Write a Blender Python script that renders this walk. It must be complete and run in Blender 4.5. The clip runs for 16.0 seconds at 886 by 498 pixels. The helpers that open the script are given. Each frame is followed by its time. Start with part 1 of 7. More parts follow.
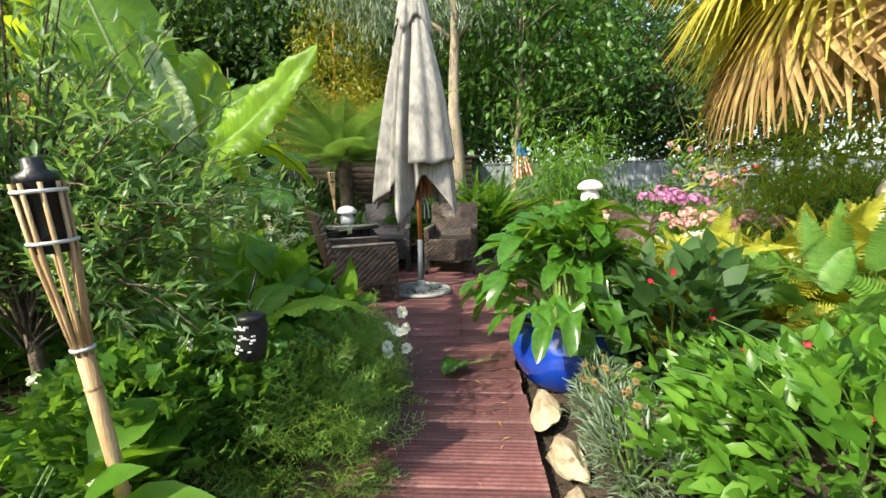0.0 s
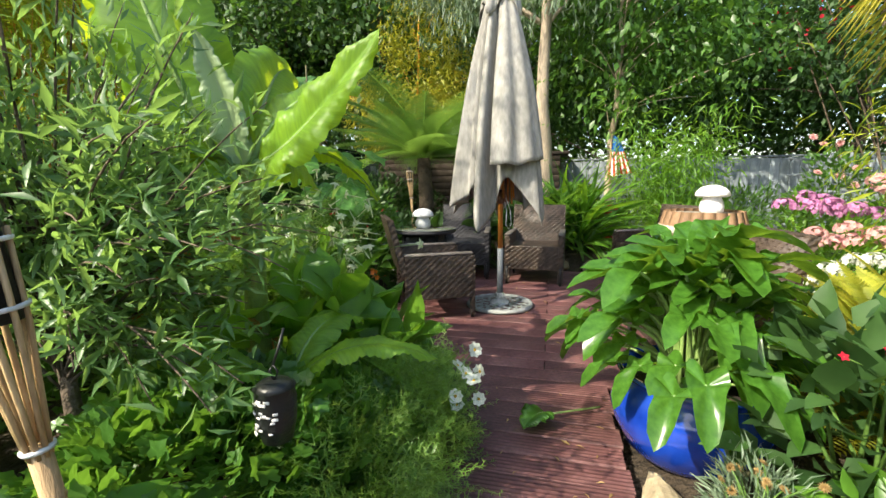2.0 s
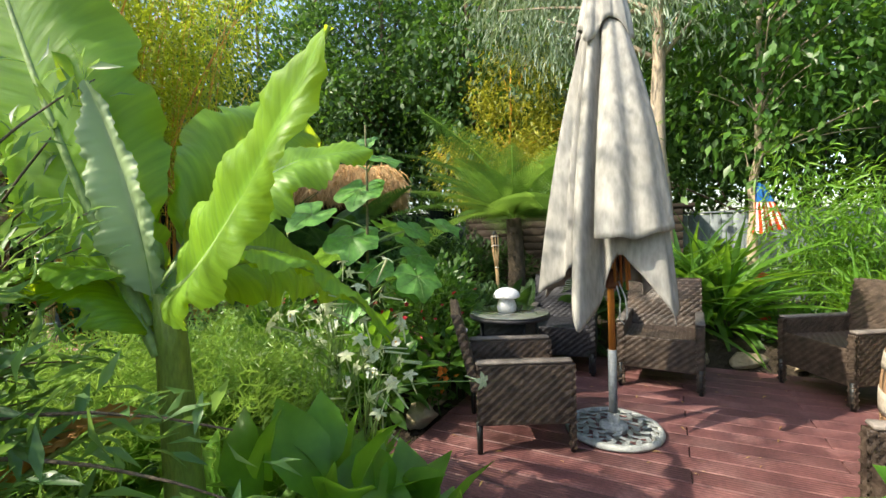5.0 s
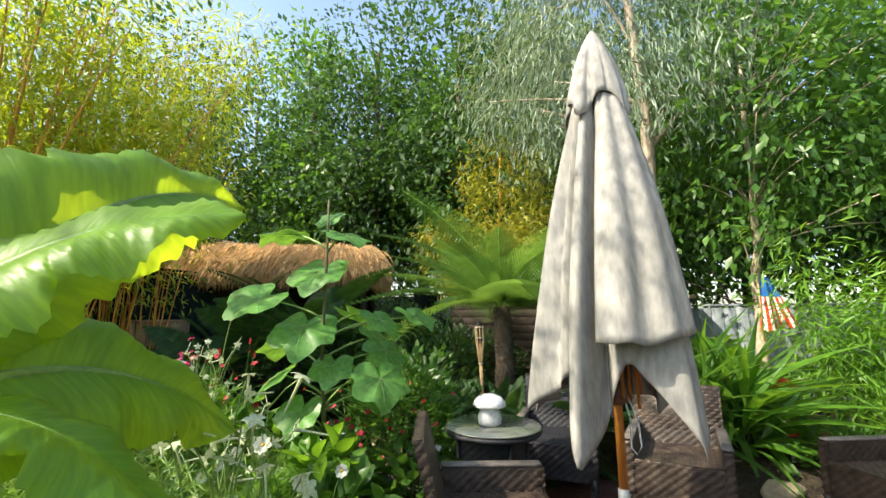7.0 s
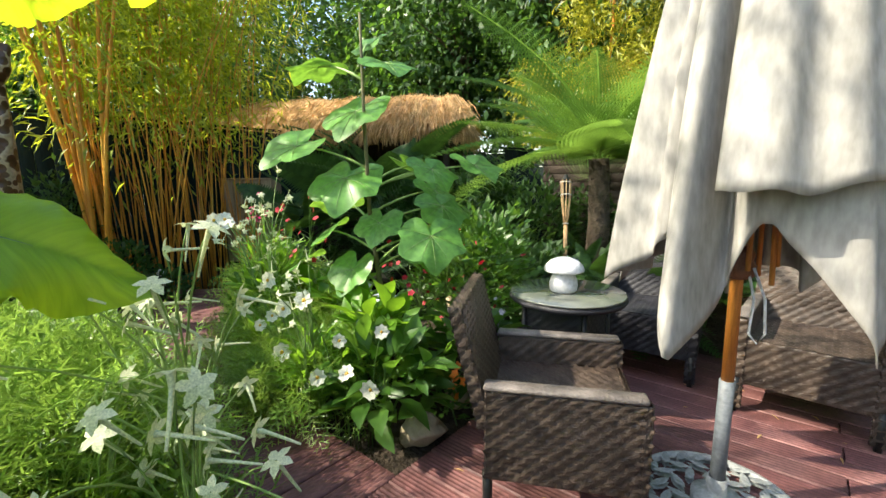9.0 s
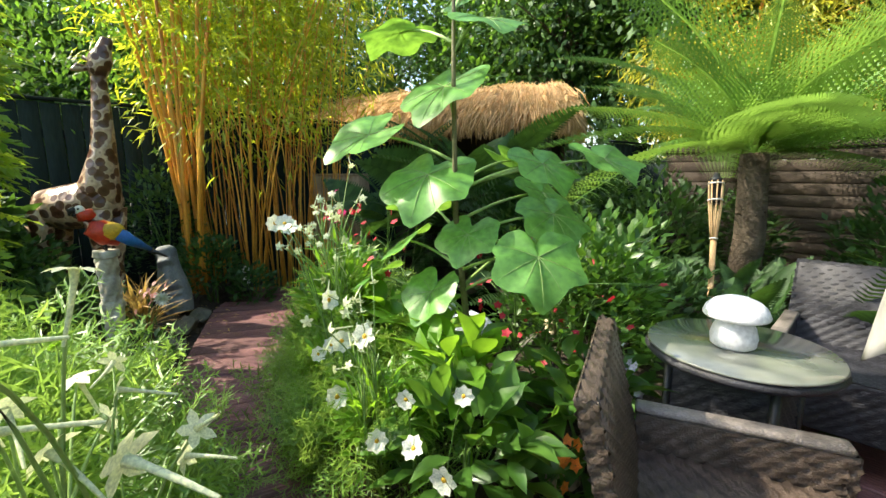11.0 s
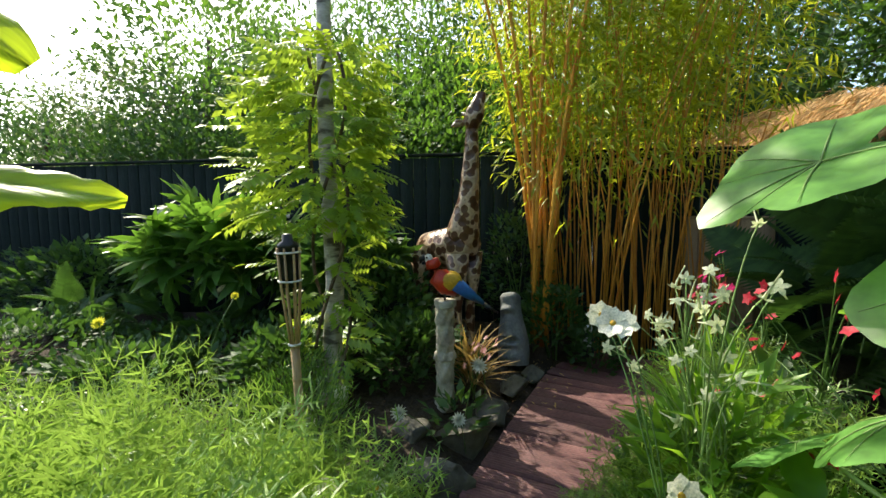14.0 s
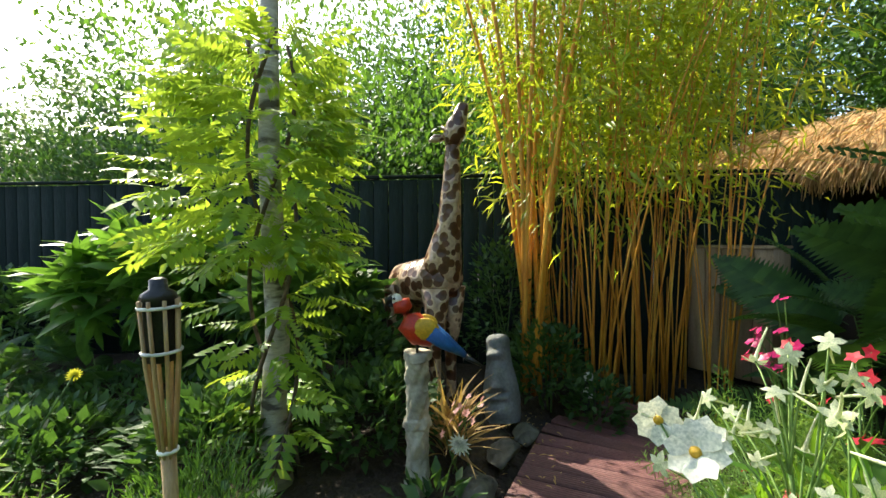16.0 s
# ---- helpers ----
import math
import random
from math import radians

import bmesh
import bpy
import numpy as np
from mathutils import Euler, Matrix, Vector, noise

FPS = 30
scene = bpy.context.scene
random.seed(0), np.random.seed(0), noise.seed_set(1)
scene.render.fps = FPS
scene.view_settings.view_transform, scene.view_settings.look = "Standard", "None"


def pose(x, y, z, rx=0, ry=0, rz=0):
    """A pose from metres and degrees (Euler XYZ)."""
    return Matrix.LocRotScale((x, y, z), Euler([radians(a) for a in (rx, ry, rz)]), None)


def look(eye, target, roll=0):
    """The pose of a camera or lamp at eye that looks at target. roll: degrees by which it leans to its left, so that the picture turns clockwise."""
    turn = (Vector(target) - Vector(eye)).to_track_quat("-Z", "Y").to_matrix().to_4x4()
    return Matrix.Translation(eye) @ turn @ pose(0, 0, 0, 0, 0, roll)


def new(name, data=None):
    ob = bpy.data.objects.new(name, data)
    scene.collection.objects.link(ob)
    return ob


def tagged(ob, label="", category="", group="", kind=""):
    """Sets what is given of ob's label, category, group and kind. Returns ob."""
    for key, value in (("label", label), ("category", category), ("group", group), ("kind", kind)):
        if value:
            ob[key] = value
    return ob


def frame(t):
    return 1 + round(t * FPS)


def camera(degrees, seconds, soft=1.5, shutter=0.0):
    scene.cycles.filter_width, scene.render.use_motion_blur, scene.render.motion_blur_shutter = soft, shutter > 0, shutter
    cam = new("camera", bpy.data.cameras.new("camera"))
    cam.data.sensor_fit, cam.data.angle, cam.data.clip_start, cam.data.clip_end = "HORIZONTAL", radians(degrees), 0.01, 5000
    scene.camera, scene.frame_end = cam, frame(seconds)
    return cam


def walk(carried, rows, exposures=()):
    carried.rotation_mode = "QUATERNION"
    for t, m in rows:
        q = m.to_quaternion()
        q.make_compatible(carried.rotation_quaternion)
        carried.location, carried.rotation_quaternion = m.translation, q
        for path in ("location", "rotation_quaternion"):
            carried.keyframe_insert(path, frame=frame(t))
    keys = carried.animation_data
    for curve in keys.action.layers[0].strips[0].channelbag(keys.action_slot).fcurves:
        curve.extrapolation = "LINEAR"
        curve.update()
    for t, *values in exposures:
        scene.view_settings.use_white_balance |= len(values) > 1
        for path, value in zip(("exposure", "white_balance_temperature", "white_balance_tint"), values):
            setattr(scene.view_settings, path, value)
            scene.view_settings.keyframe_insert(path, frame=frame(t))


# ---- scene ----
cam = camera(91.8, 16.0)
PATH = [
    (0, (0.239, 0.228, 1.008), (0.116, 2.204, 0.724), -1.0),
    (0.5, (0.183, 0.288, 1.018), (-0.019, 2.256, 0.722), 0.0),
    (1, (0.108, 0.377, 1.055), (-0.125, 2.34, 0.748), 0.6),
    (1.5, (0.119, 0.464, 1.068), (-0.144, 2.42, 0.745), 0.4),
    (2, (0.193, 0.618, 1.094), (-0.295, 2.533, 0.783), -0.6),
    (2.5, (0.149, 0.757, 1.117), (-0.431, 2.644, 0.802), -0.1),
    (3, (0.074, 0.919, 1.138), (-0.6, 2.781, 0.862), -1.0),
    (3.5, (0.107, 1.03, 1.18), (-0.723, 2.835, 0.946), -2.0),
    (4, (0.187, 1.217, 1.17), (-0.747, 2.975, 0.977), -1.7),
    (4.5, (0.12, 1.36, 1.185), (-0.814, 3.118, 0.992), -1.0),
    (5, (0.065, 1.482, 1.272), (-0.854, 3.258, 1.2), -1.8),
    (5.2, (0.068, 1.518, 1.287), (-0.839, 3.3, 1.305), -2.1),
    (7.3, (-0.046, 2.054, 1.339), (-0.909, 3.832, 1.645), -0.0),
    (7.5, (-0.03, 2.127, 1.324), (-0.894, 3.914, 1.564), -0.3),
    (8, (0.013, 2.313, 1.302), (-0.962, 4.057, 1.211), 0.2),
    (8.5, (0.015, 2.403, 1.264), (-1.159, 3.99, 0.943), -1.0),
    (9, (-0.093, 2.509, 1.262), (-1.352, 4.029, 0.937), -0.6),
    (9.5, (-0.176, 2.565, 1.268), (-1.587, 3.946, 0.948), 0.6),
    (9.7, (-0.195, 2.602, 1.264), (-1.675, 3.905, 0.926), 0.6),
    (11.8, (-0.778, 3.112, 1.277), (-2.382, 4.259, 0.942), -0.6),
    (12, (-0.825, 3.158, 1.29), (-2.544, 4.138, 1.002), -0.3),
    (12.5, (-0.939, 3.207, 1.298), (-2.81, 3.861, 1.029), 0.8),
    (13, (-1.129, 3.182, 1.318), (-3.074, 3.6, 1.11), 0.6),
    (13.5, (-1.237, 3.19, 1.313), (-3.214, 3.408, 1.108), 0.1),
    (14, (-1.332, 3.269, 1.353), (-3.303, 2.985, 1.178), -0.3),
    (14.5, (-1.396, 3.302, 1.377), (-3.321, 2.769, 1.276), 0.4),
    (15, (-1.557, 3.24, 1.383), (-3.5, 2.768, 1.357), 0.6),
    (15.5, (-1.717, 3.204, 1.376), (-3.692, 2.888, 1.37), 0.2),
    (16, (-1.859, 3.257, 1.368), (-3.847, 3.043, 1.314), -0.1),
]
walk(cam, [(t, look(eye, target, roll)) for t, eye, target, roll in PATH],
     [(0, 1.38, 6900, 7), (4, 1.48, 6900, 7), (7.5, 1.55, 6900, 7), (8.5, 1.85, 6900, 7), (9.5, 1.9, 6900, 7), (12, 2.25, 6900, 6), (13.4, 2.2, 6900, 6), (14, 1.45, 6900, 6), (14.5, 1.05, 6900, 6), (15.5, 1.2, 6900, 6), (16, 1.85, 6900, 6)])

# ---- world, sun ----
SUN = Vector((-0.60, -0.62, 0.78)).normalized()
world = bpy.data.worlds.new("world")
scene.world = world
world.use_nodes = True
wn = world.node_tree.nodes
sky = wn.new("ShaderNodeTexSky")
sky.sky_type, sky.sun_disc = "NISHITA", False
sky.sun_elevation = math.asin(SUN.z)
sky.sun_rotation = math.atan2(SUN.x, SUN.y)
sky.altitude, sky.air_density, sky.dust_density = 20, 1.0, 2.0
wn["Background"].inputs["Strength"].default_value = 0.15
world.node_tree.links.new(sky.outputs["Color"], wn["Background"].inputs["Color"])
sun = new("sun", bpy.data.lights.new("sun", "SUN"))
sun.data.energy, sun.data.angle, sun.data.color = 3.6, radians(0.6), (1.0, 0.93, 0.80)
sun.matrix_world = look(SUN * 30, (0, 0, 0))

# ---- materials ----
RNG = np.random.default_rng(7)


def nodes_of(name):
    m = bpy.data.materials.new(name)
    m.use_nodes = True
    t = m.node_tree
    return m, t, t.nodes["Principled BSDF"]


def noise_node(t, scale, detail=4.0, coords="Object"):
    n = t.nodes.new("ShaderNodeTexNoise")
    n.inputs["Scale"].default_value, n.inputs["Detail"].default_value = scale, detail
    c = t.nodes.new("ShaderNodeTexCoord")
    t.links.new(c.outputs[coords], n.inputs["Vector"])
    return n


def ramp(t, src, stops):
    r = t.nodes.new("ShaderNodeValToRGB")
    e = r.color_ramp.elements
    while len(e) < len(stops):
        e.new(0.5)
    for el, (p, c) in zip(e, stops):
        el.position, el.color = p, (*c, 1)
    t.links.new(src, r.inputs["Fac"])
    return r


def mixc(t, fac, a, b, kind="MIX"):
    n = t.nodes.new("ShaderNodeMix")
    n.data_type, n.blend_type = "RGBA", kind
    for sock, v in (("Factor_Float", fac), ("A_Color", a), ("B_Color", b)):
        i = next(s for s in n.inputs if s.identifier == sock)
        if isinstance(v, (int, float)):
            i.default_value = v
        elif isinstance(v, tuple):
            i.default_value = (*v, 1)
        else:
            t.links.new(v, i)
    return next(s for s in n.outputs if s.identifier == "Result_Color")


def bump(t, bsdf, height, strength=0.4, distance=0.01):
    b = t.nodes.new("ShaderNodeBump")
    b.inputs["Strength"].default_value, b.inputs["Distance"].default_value = strength, distance
    t.links.new(height, b.inputs["Height"])
    t.links.new(b.outputs["Normal"], bsdf.inputs["Normal"])


def leaf_mat(name, dark, light, glow=None, rough=0.38, through_light=0.36, scale=9.0):
    """Leaf: colour varies leaf by leaf and within a leaf; light shines through."""
    m, t, p = nodes_of(name)
    g = t.nodes.new("ShaderNodeNewGeometry")
    base = mixc(t, g.outputs["Random Per Island"], dark, light)
    n = noise_node(t, scale, 3)
    r = ramp(t, n.outputs["Fac"], [(0.3, (0.62, 0.66, 0.6)), (0.7, (1.15, 1.12, 1.05))])
    col = mixc(t, 1.0, base, r.outputs["Color"], "MULTIPLY")
    t.links.new(col, p.inputs["Base Color"])
    p.inputs["Roughness"].default_value = rough
    p.inputs["Specular IOR Level"].default_value = 0.45
    glow = glow or tuple(min(1, c * k) for c, k in zip(light, (2.2, 2.0, 1.1)))
    tr = t.nodes.new("ShaderNodeBsdfTranslucent")
    tcol = mixc(t, 1.0, glow, r.outputs["Color"], "MULTIPLY")
    t.links.new(tcol, tr.inputs["Color"])
    mx = t.nodes.new("ShaderNodeMixShader")
    mx.inputs[0].default_value = through_light
    t.links.new(p.outputs[0], mx.inputs[1])
    t.links.new(tr.outputs[0], mx.inputs[2])
    t.links.new(mx.outputs[0], t.nodes["Material Output"].inputs["Surface"])
    return m


def strap_mat(name, dark, light, glow, through_light):
    """Broad strap leaf: fine side veins, paler bands and a frayed brown margin."""
    m, t, p = nodes_of(name)
    uv = t.nodes.new("ShaderNodeUVMap")
    sx = t.nodes.new("ShaderNodeSeparateXYZ")
    t.links.new(uv.outputs["UV"], sx.inputs[0])

    def math_node(op, a, b=None):
        k = t.nodes.new("ShaderNodeMath")
        k.operation = op
        for i, v in enumerate((a, b)):
            if v is None:
                continue
            if isinstance(v, (int, float)):
                k.inputs[i].default_value = v
            else:
                t.links.new(v, k.inputs[i])
        return k.outputs[0]
    side = math_node("ABSOLUTE", sx.outputs["Y"])
    run = math_node("SUBTRACT", sx.outputs["X"], math_node("MULTIPLY", side, 0.10))
    cv = t.nodes.new("ShaderNodeCombineXYZ")
    t.links.new(math_node("MULTIPLY", run, 55.0), cv.inputs[0])
    t.links.new(math_node("MULTIPLY", sx.outputs["Y"], 1.2), cv.inputs[1])
    n = t.nodes.new("ShaderNodeTexNoise")
    n.inputs["Scale"].default_value, n.inputs["Detail"].default_value = 1.0, 3.0
    t.links.new(cv.outputs[0], n.inputs["Vector"])
    big = noise_node(t, 5, 4)
    band = ramp(t, n.outputs["Fac"], [(0.34, (0.84, 0.87, 0.78)), (0.5, (1.0, 1.0, 0.97)), (0.66, (1.16, 1.12, 1.03))])
    blot = ramp(t, big.outputs["Fac"], [(0.3, (0.80, 0.82, 0.8)), (0.7, (1.12, 1.08, 1.0))])
    oi = t.nodes.new("ShaderNodeObjectInfo")
    base = mixc(t, oi.outputs["Random"], dark, light)
    shade = mixc(t, 1.0, band.outputs["Color"], blot.outputs["Color"], "MULTIPLY")
    col = mixc(t, 1.0, base, shade, "MULTIPLY")
    fray = math_node("ADD", side, math_node("MULTIPLY", big.outputs["Fac"], 0.22))
    worn = ramp(t, math_node("MULTIPLY", fray, 0.8), [(0.0, (0, 0, 0)), (0.925, (0, 0, 0)), (0.94, (1, 1, 1))])
    col = mixc(t, worn.outputs["Color"], col, (0.20, 0.13, 0.035))
    t.links.new(col, p.inputs["Base Color"])
    p.inputs["Roughness"].default_value = 0.4
    bump(t, p, n.outputs["Fac"], 0.35, 0.01)
    tr = t.nodes.new("ShaderNodeBsdfTranslucent")
    t.links.new(mixc(t, worn.outputs["Color"], mixc(t, 1.0, glow, shade, "MULTIPLY"), (0.25, 0.14, 0.02)), tr.inputs["Color"])
    mx = t.nodes.new("ShaderNodeMixShader")
    mx.inputs[0].default_value = through_light
    t.links.new(p.outputs[0], mx.inputs[1])
    t.links.new(tr.outputs[0], mx.inputs[2])
    t.links.new(mx.outputs[0], t.nodes["Material Output"].inputs["Surface"])
    return m


def rough_mat(name, stops, scale=6.0, rough=0.7, metal=0.0, bump_s=0.3, bump_d=0.01, fine=60.0, spec=0.4, stretch=None):
    """A solid surface with stains at a large scale and grain at a small one."""
    m, t, p = nodes_of(name)
    n = noise_node(t, scale, 5)
    f = noise_node(t, fine, 4)
    if stretch:
        for k in (n, f):
            mp = t.nodes.new("ShaderNodeMapping")
            mp.inputs["Scale"].default_value = stretch
            c = k.inputs["Vector"].links[0].from_socket
            t.links.new(c, mp.inputs["Vector"])
            t.links.new(mp.outputs[0], k.inputs["Vector"])
    r = ramp(t, n.outputs["Fac"], stops)
    g = ramp(t, f.outputs["Fac"], [(0.3, (0.75, 0.75, 0.75)), (0.7, (1.12, 1.12, 1.12))])
    col = mixc(t, 1.0, r.outputs["Color"], g.outputs["Color"], "MULTIPLY")
    oi = t.nodes.new("ShaderNodeObjectInfo")
    v = ramp(t, oi.outputs["Random"], [(0.0, (0.8, 0.8, 0.8)), (1.0, (1.12, 1.1, 1.08))])
    col = mixc(t, 1.0, col, v.outputs["Color"], "MULTIPLY")
    t.links.new(col, p.inputs["Base Color"])
    p.inputs["Roughness"].default_value, p.inputs["Metallic"].default_value = rough, metal
    p.inputs["Specular IOR Level"].default_value = spec
    bump(t, p, f.outputs["Fac"], bump_s, bump_d)
    return m


def spot_mat():
    """Glazed metal giraffe: dark spots in pale rings."""
    m, t, p = nodes_of("giraffe_glaze")
    c = t.nodes.new("ShaderNodeTexCoord")
    v = t.nodes.new("ShaderNodeTexVoronoi")
    v.inputs["Scale"].default_value = 13.0
    v.inputs["Randomness"].default_value = 0.75
    t.links.new(c.outputs["Object"], v.inputs["Vector"])
    r = ramp(t, v.outputs["Distance"], [(0.0, (0.05, 0.018, 0.008)), (0.53, (0.10, 0.038, 0.016)), (0.58, (0.50, 0.37, 0.25)), (0.8, (0.36, 0.24, 0.15))])
    n = noise_node(t, 40, 3)
    g = ramp(t, n.outputs["Fac"], [(0.3, (0.7, 0.7, 0.7)), (0.7, (1.1, 1.1, 1.1))])
    t.links.new(mixc(t, 1.0, r.outputs["Color"], g.outputs["Color"], "MULTIPLY"), p.inputs["Base Color"])
    p.inputs["Roughness"].default_value = 0.3
    bump(t, p, v.outputs["Distance"], 0.6, 0.02)
    return m


G1, G2 = (0.035, 0.10, 0.016), (0.095, 0.21, 0.04)
M_GREEN = leaf_mat("leaf_green", G1, G2)
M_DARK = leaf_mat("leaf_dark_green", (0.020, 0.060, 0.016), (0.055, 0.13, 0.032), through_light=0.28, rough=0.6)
M_GERAN = leaf_mat("leaf_geranium", (0.034, 0.11, 0.018), (0.10, 0.22, 0.04), through_light=0.36, rough=0.35)
M_BRIGHT = leaf_mat("leaf_bright_green", (0.07, 0.19, 0.02), (0.16, 0.32, 0.04), through_light=0.4)
M_MINT = leaf_mat("leaf_mint", (0.05, 0.15, 0.018), (0.13, 0.28, 0.035), through_light=0.36)
M_LIME = leaf_mat("leaf_yellow_green", (0.13, 0.24, 0.025), (0.33, 0.41, 0.05), glow=(0.72, 0.80, 0.05), through_light=0.46)
M_GOLD = leaf_mat("leaf_gold", (0.14, 0.20, 0.02), (0.42, 0.41, 0.05), glow=(0.62, 0.60, 0.06), through_light=0.4)
M_OLIVE = leaf_mat("leaf_olive", (0.05, 0.13, 0.042), (0.16, 0.28, 0.11), through_light=0.4, rough=0.4)
M_GREY = leaf_mat("leaf_grey_green", (0.09, 0.15, 0.10), (0.20, 0.27, 0.19), through_light=0.25)
M_BANANA = strap_mat("leaf_banana", (0.12, 0.28, 0.03), (0.18, 0.36, 0.04), (0.66, 0.84, 0.04), 0.47)
M_FURL = leaf_mat("leaf_banana_pale", (0.30, 0.40, 0.22), (0.34, 0.44, 0.24), glow=(0.4, 0.55, 0.2), rough=0.5, through_light=0.25, scale=4)
M_PAUL = leaf_mat("leaf_foxglove_tree", (0.09, 0.25, 0.05), (0.14, 0.33, 0.07), glow=(0.32, 0.6, 0.07), rough=0.42, through_light=0.33, scale=7)
M_ARUM = leaf_mat("leaf_arum", (0.030, 0.11, 0.016), (0.085, 0.22, 0.03), glow=(0.3, 0.5, 0.04), rough=0.24, through_light=0.35, scale=6)
M_FERN = leaf_mat("leaf_fern", (0.08, 0.20, 0.035), (0.16, 0.31, 0.06), glow=(0.3, 0.5, 0.08), through_light=0.42)
M_FERNY = leaf_mat("leaf_fern_yellow", (0.20, 0.25, 0.03), (0.40, 0.40, 0.06), through_light=0.4)
M_FEATHER = leaf_mat("leaf_feathery", (0.08, 0.20, 0.035), (0.23, 0.38, 0.08), glow=(0.38, 0.58, 0.10), through_light=0.40)
M_PALMY = leaf_mat("leaf_palm_yellow", (0.32, 0.30, 0.05), (0.55, 0.46, 0.10), through_light=0.35)
M_PALMD = leaf_mat("leaf_palm_dead", (0.24, 0.15, 0.06), (0.48, 0.34, 0.16), through_light=0.22, rough=0.8)
M_WIST = leaf_mat("leaf_wisteria", (0.10, 0.25, 0.025), (0.24, 0.40, 0.05), glow=(0.5, 0.65, 0.06), through_light=0.45)
M_DRY = leaf_mat("leaf_dry", (0.25, 0.10, 0.03), (0.45, 0.22, 0.07), through_light=0.2, rough=0.8)
M_STRAW = leaf_mat("straw", (0.42, 0.21, 0.08), (0.74, 0.47, 0.24), through_light=0.08, rough=0.85)
M_STEM = rough_mat("stem_green", [(0.3, (0.06, 0.13, 0.025)), (0.7, (0.13, 0.24, 0.05))], 12, 0.5)
M_PSTEM = rough_mat("stem_pale_green", [(0.3, (0.18, 0.30, 0.08)), (0.7, (0.27, 0.39, 0.12))], 12, 0.5)
M_BARK = rough_mat("bark", [(0.3, (0.07, 0.05, 0.035)), (0.7, (0.17, 0.13, 0.09))], 9, 0.9, bump_s=0.8, bump_d=0.03, fine=35)
M_EUC = rough_mat("bark_eucalyptus", [(0.3, (0.24, 0.19, 0.14)), (0.5, (0.42, 0.34, 0.25)), (0.75, (0.50, 0.40, 0.28))], 4, 0.8, bump_s=0.4, bump_d=0.02, fine=20, stretch=(3, 3, 0.6))
M_BIRCH = rough_mat("bark_birch", [(0.36, (0.10, 0.09, 0.08)), (0.44, (0.42, 0.40, 0.37)), (0.7, (0.58, 0.56, 0.52))], 5, 0.75, bump_s=0.5, bump_d=0.015, fine=30, stretch=(1, 1, 3))
M_CANE = rough_mat("bamboo_cane", [(0.3, (0.46, 0.15, 0.015)), (0.55, (0.72, 0.33, 0.04)), (0.75, (0.62, 0.42, 0.08))], 5, 0.4, bump_s=0.1, stretch=(2, 2, 0.4))
M_TORCH = rough_mat("split_bamboo", [(0.3, (0.36, 0.22, 0.10)), (0.7, (0.56, 0.40, 0.21))], 8, 0.55, stretch=(4, 4, 0.6))
M_BLACK = rough_mat("black_metal", [(0.3, (0.010, 0.012, 0.012)), (0.7, (0.022, 0.024, 0.025))], 10, 0.4)
M_TIE = rough_mat("white_cord", [(0.3, (0.62, 0.62, 0.6)), (0.7, (0.78, 0.77, 0.74))], 30, 0.8)
M_SOIL = rough_mat("soil", [(0.3, (0.025, 0.018, 0.012)), (0.6, (0.055, 0.04, 0.026)), (0.8, (0.03, 0.05, 0.015))], 2.5, 0.95, bump_s=1.0, bump_d=0.05, fine=25)
M_STONE = rough_mat("sandstone", [(0.3, (0.27, 0.21, 0.13)), (0.7, (0.50, 0.42, 0.29))], 4, 0.85, bump_s=0.6, bump_d=0.03, fine=22)
M_STONED = rough_mat("dark_stone", [(0.3, (0.07, 0.07, 0.055)), (0.7, (0.16, 0.15, 0.12))], 5, 0.85, bump_s=0.6, bump_d=0.03, fine=22)
M_IRON = rough_mat("grey_iron", [(0.3, (0.24, 0.26, 0.26)), (0.7, (0.38, 0.40, 0.39))], 8, 0.6, bump_s=0.5, fine=70)
M_STEEL = rough_mat("grey_pole", [(0.3, (0.11, 0.13, 0.15)), (0.7, (0.16, 0.18, 0.20))], 8, 0.55)
M_WOOD = rough_mat("varnished_wood", [(0.3, (0.42, 0.15, 0.025)), (0.7, (0.58, 0.25, 0.05))], 6, 0.4, stretch=(3, 3, 0.4))
M_REDWOOD = rough_mat("brown_wood", [(0.3, (0.16, 0.06, 0.03)), (0.7, (0.28, 0.11, 0.05))], 6, 0.5, stretch=(3, 3, 0.4))
M_CLOTH = rough_mat("canvas", [(0.28, (0.265, 0.258, 0.235)), (0.5, (0.335, 0.327, 0.305)), (0.75, (0.385, 0.377, 0.355))], 4.5, 0.95, bump_s=0.22, bump_d=0.006, fine=26, spec=0.1, stretch=(1.6, 1.6, 0.5))
M_RATTAN = rough_mat("rattan", [(0.3, (0.035, 0.026, 0.021)), (0.7, (0.115, 0.085, 0.066))], 18, 0.35, bump_s=0.4, fine=160)
M_RATTANG = rough_mat("rattan_dusty", [(0.3, (0.10, 0.085, 0.075)), (0.7, (0.24, 0.21, 0.19))], 14, 0.5, bump_s=0.5, fine=120)
M_RATTAND = rough_mat("rattan_dark", [(0.3, (0.018, 0.018, 0.022)), (0.7, (0.04, 0.04, 0.05))], 18, 0.5, bump_s=0.4, fine=160)
M_LAMP = rough_mat("white_plastic", [(0.3, (0.74, 0.75, 0.77)), (0.7, (0.84, 0.84, 0.85))], 9, 0.4, bump_s=0.02)
M_OAK = rough_mat("barrel_oak", [(0.3, (0.20, 0.115, 0.06)), (0.7, (0.34, 0.21, 0.12))], 5, 0.7, stretch=(3, 3, 0.5))
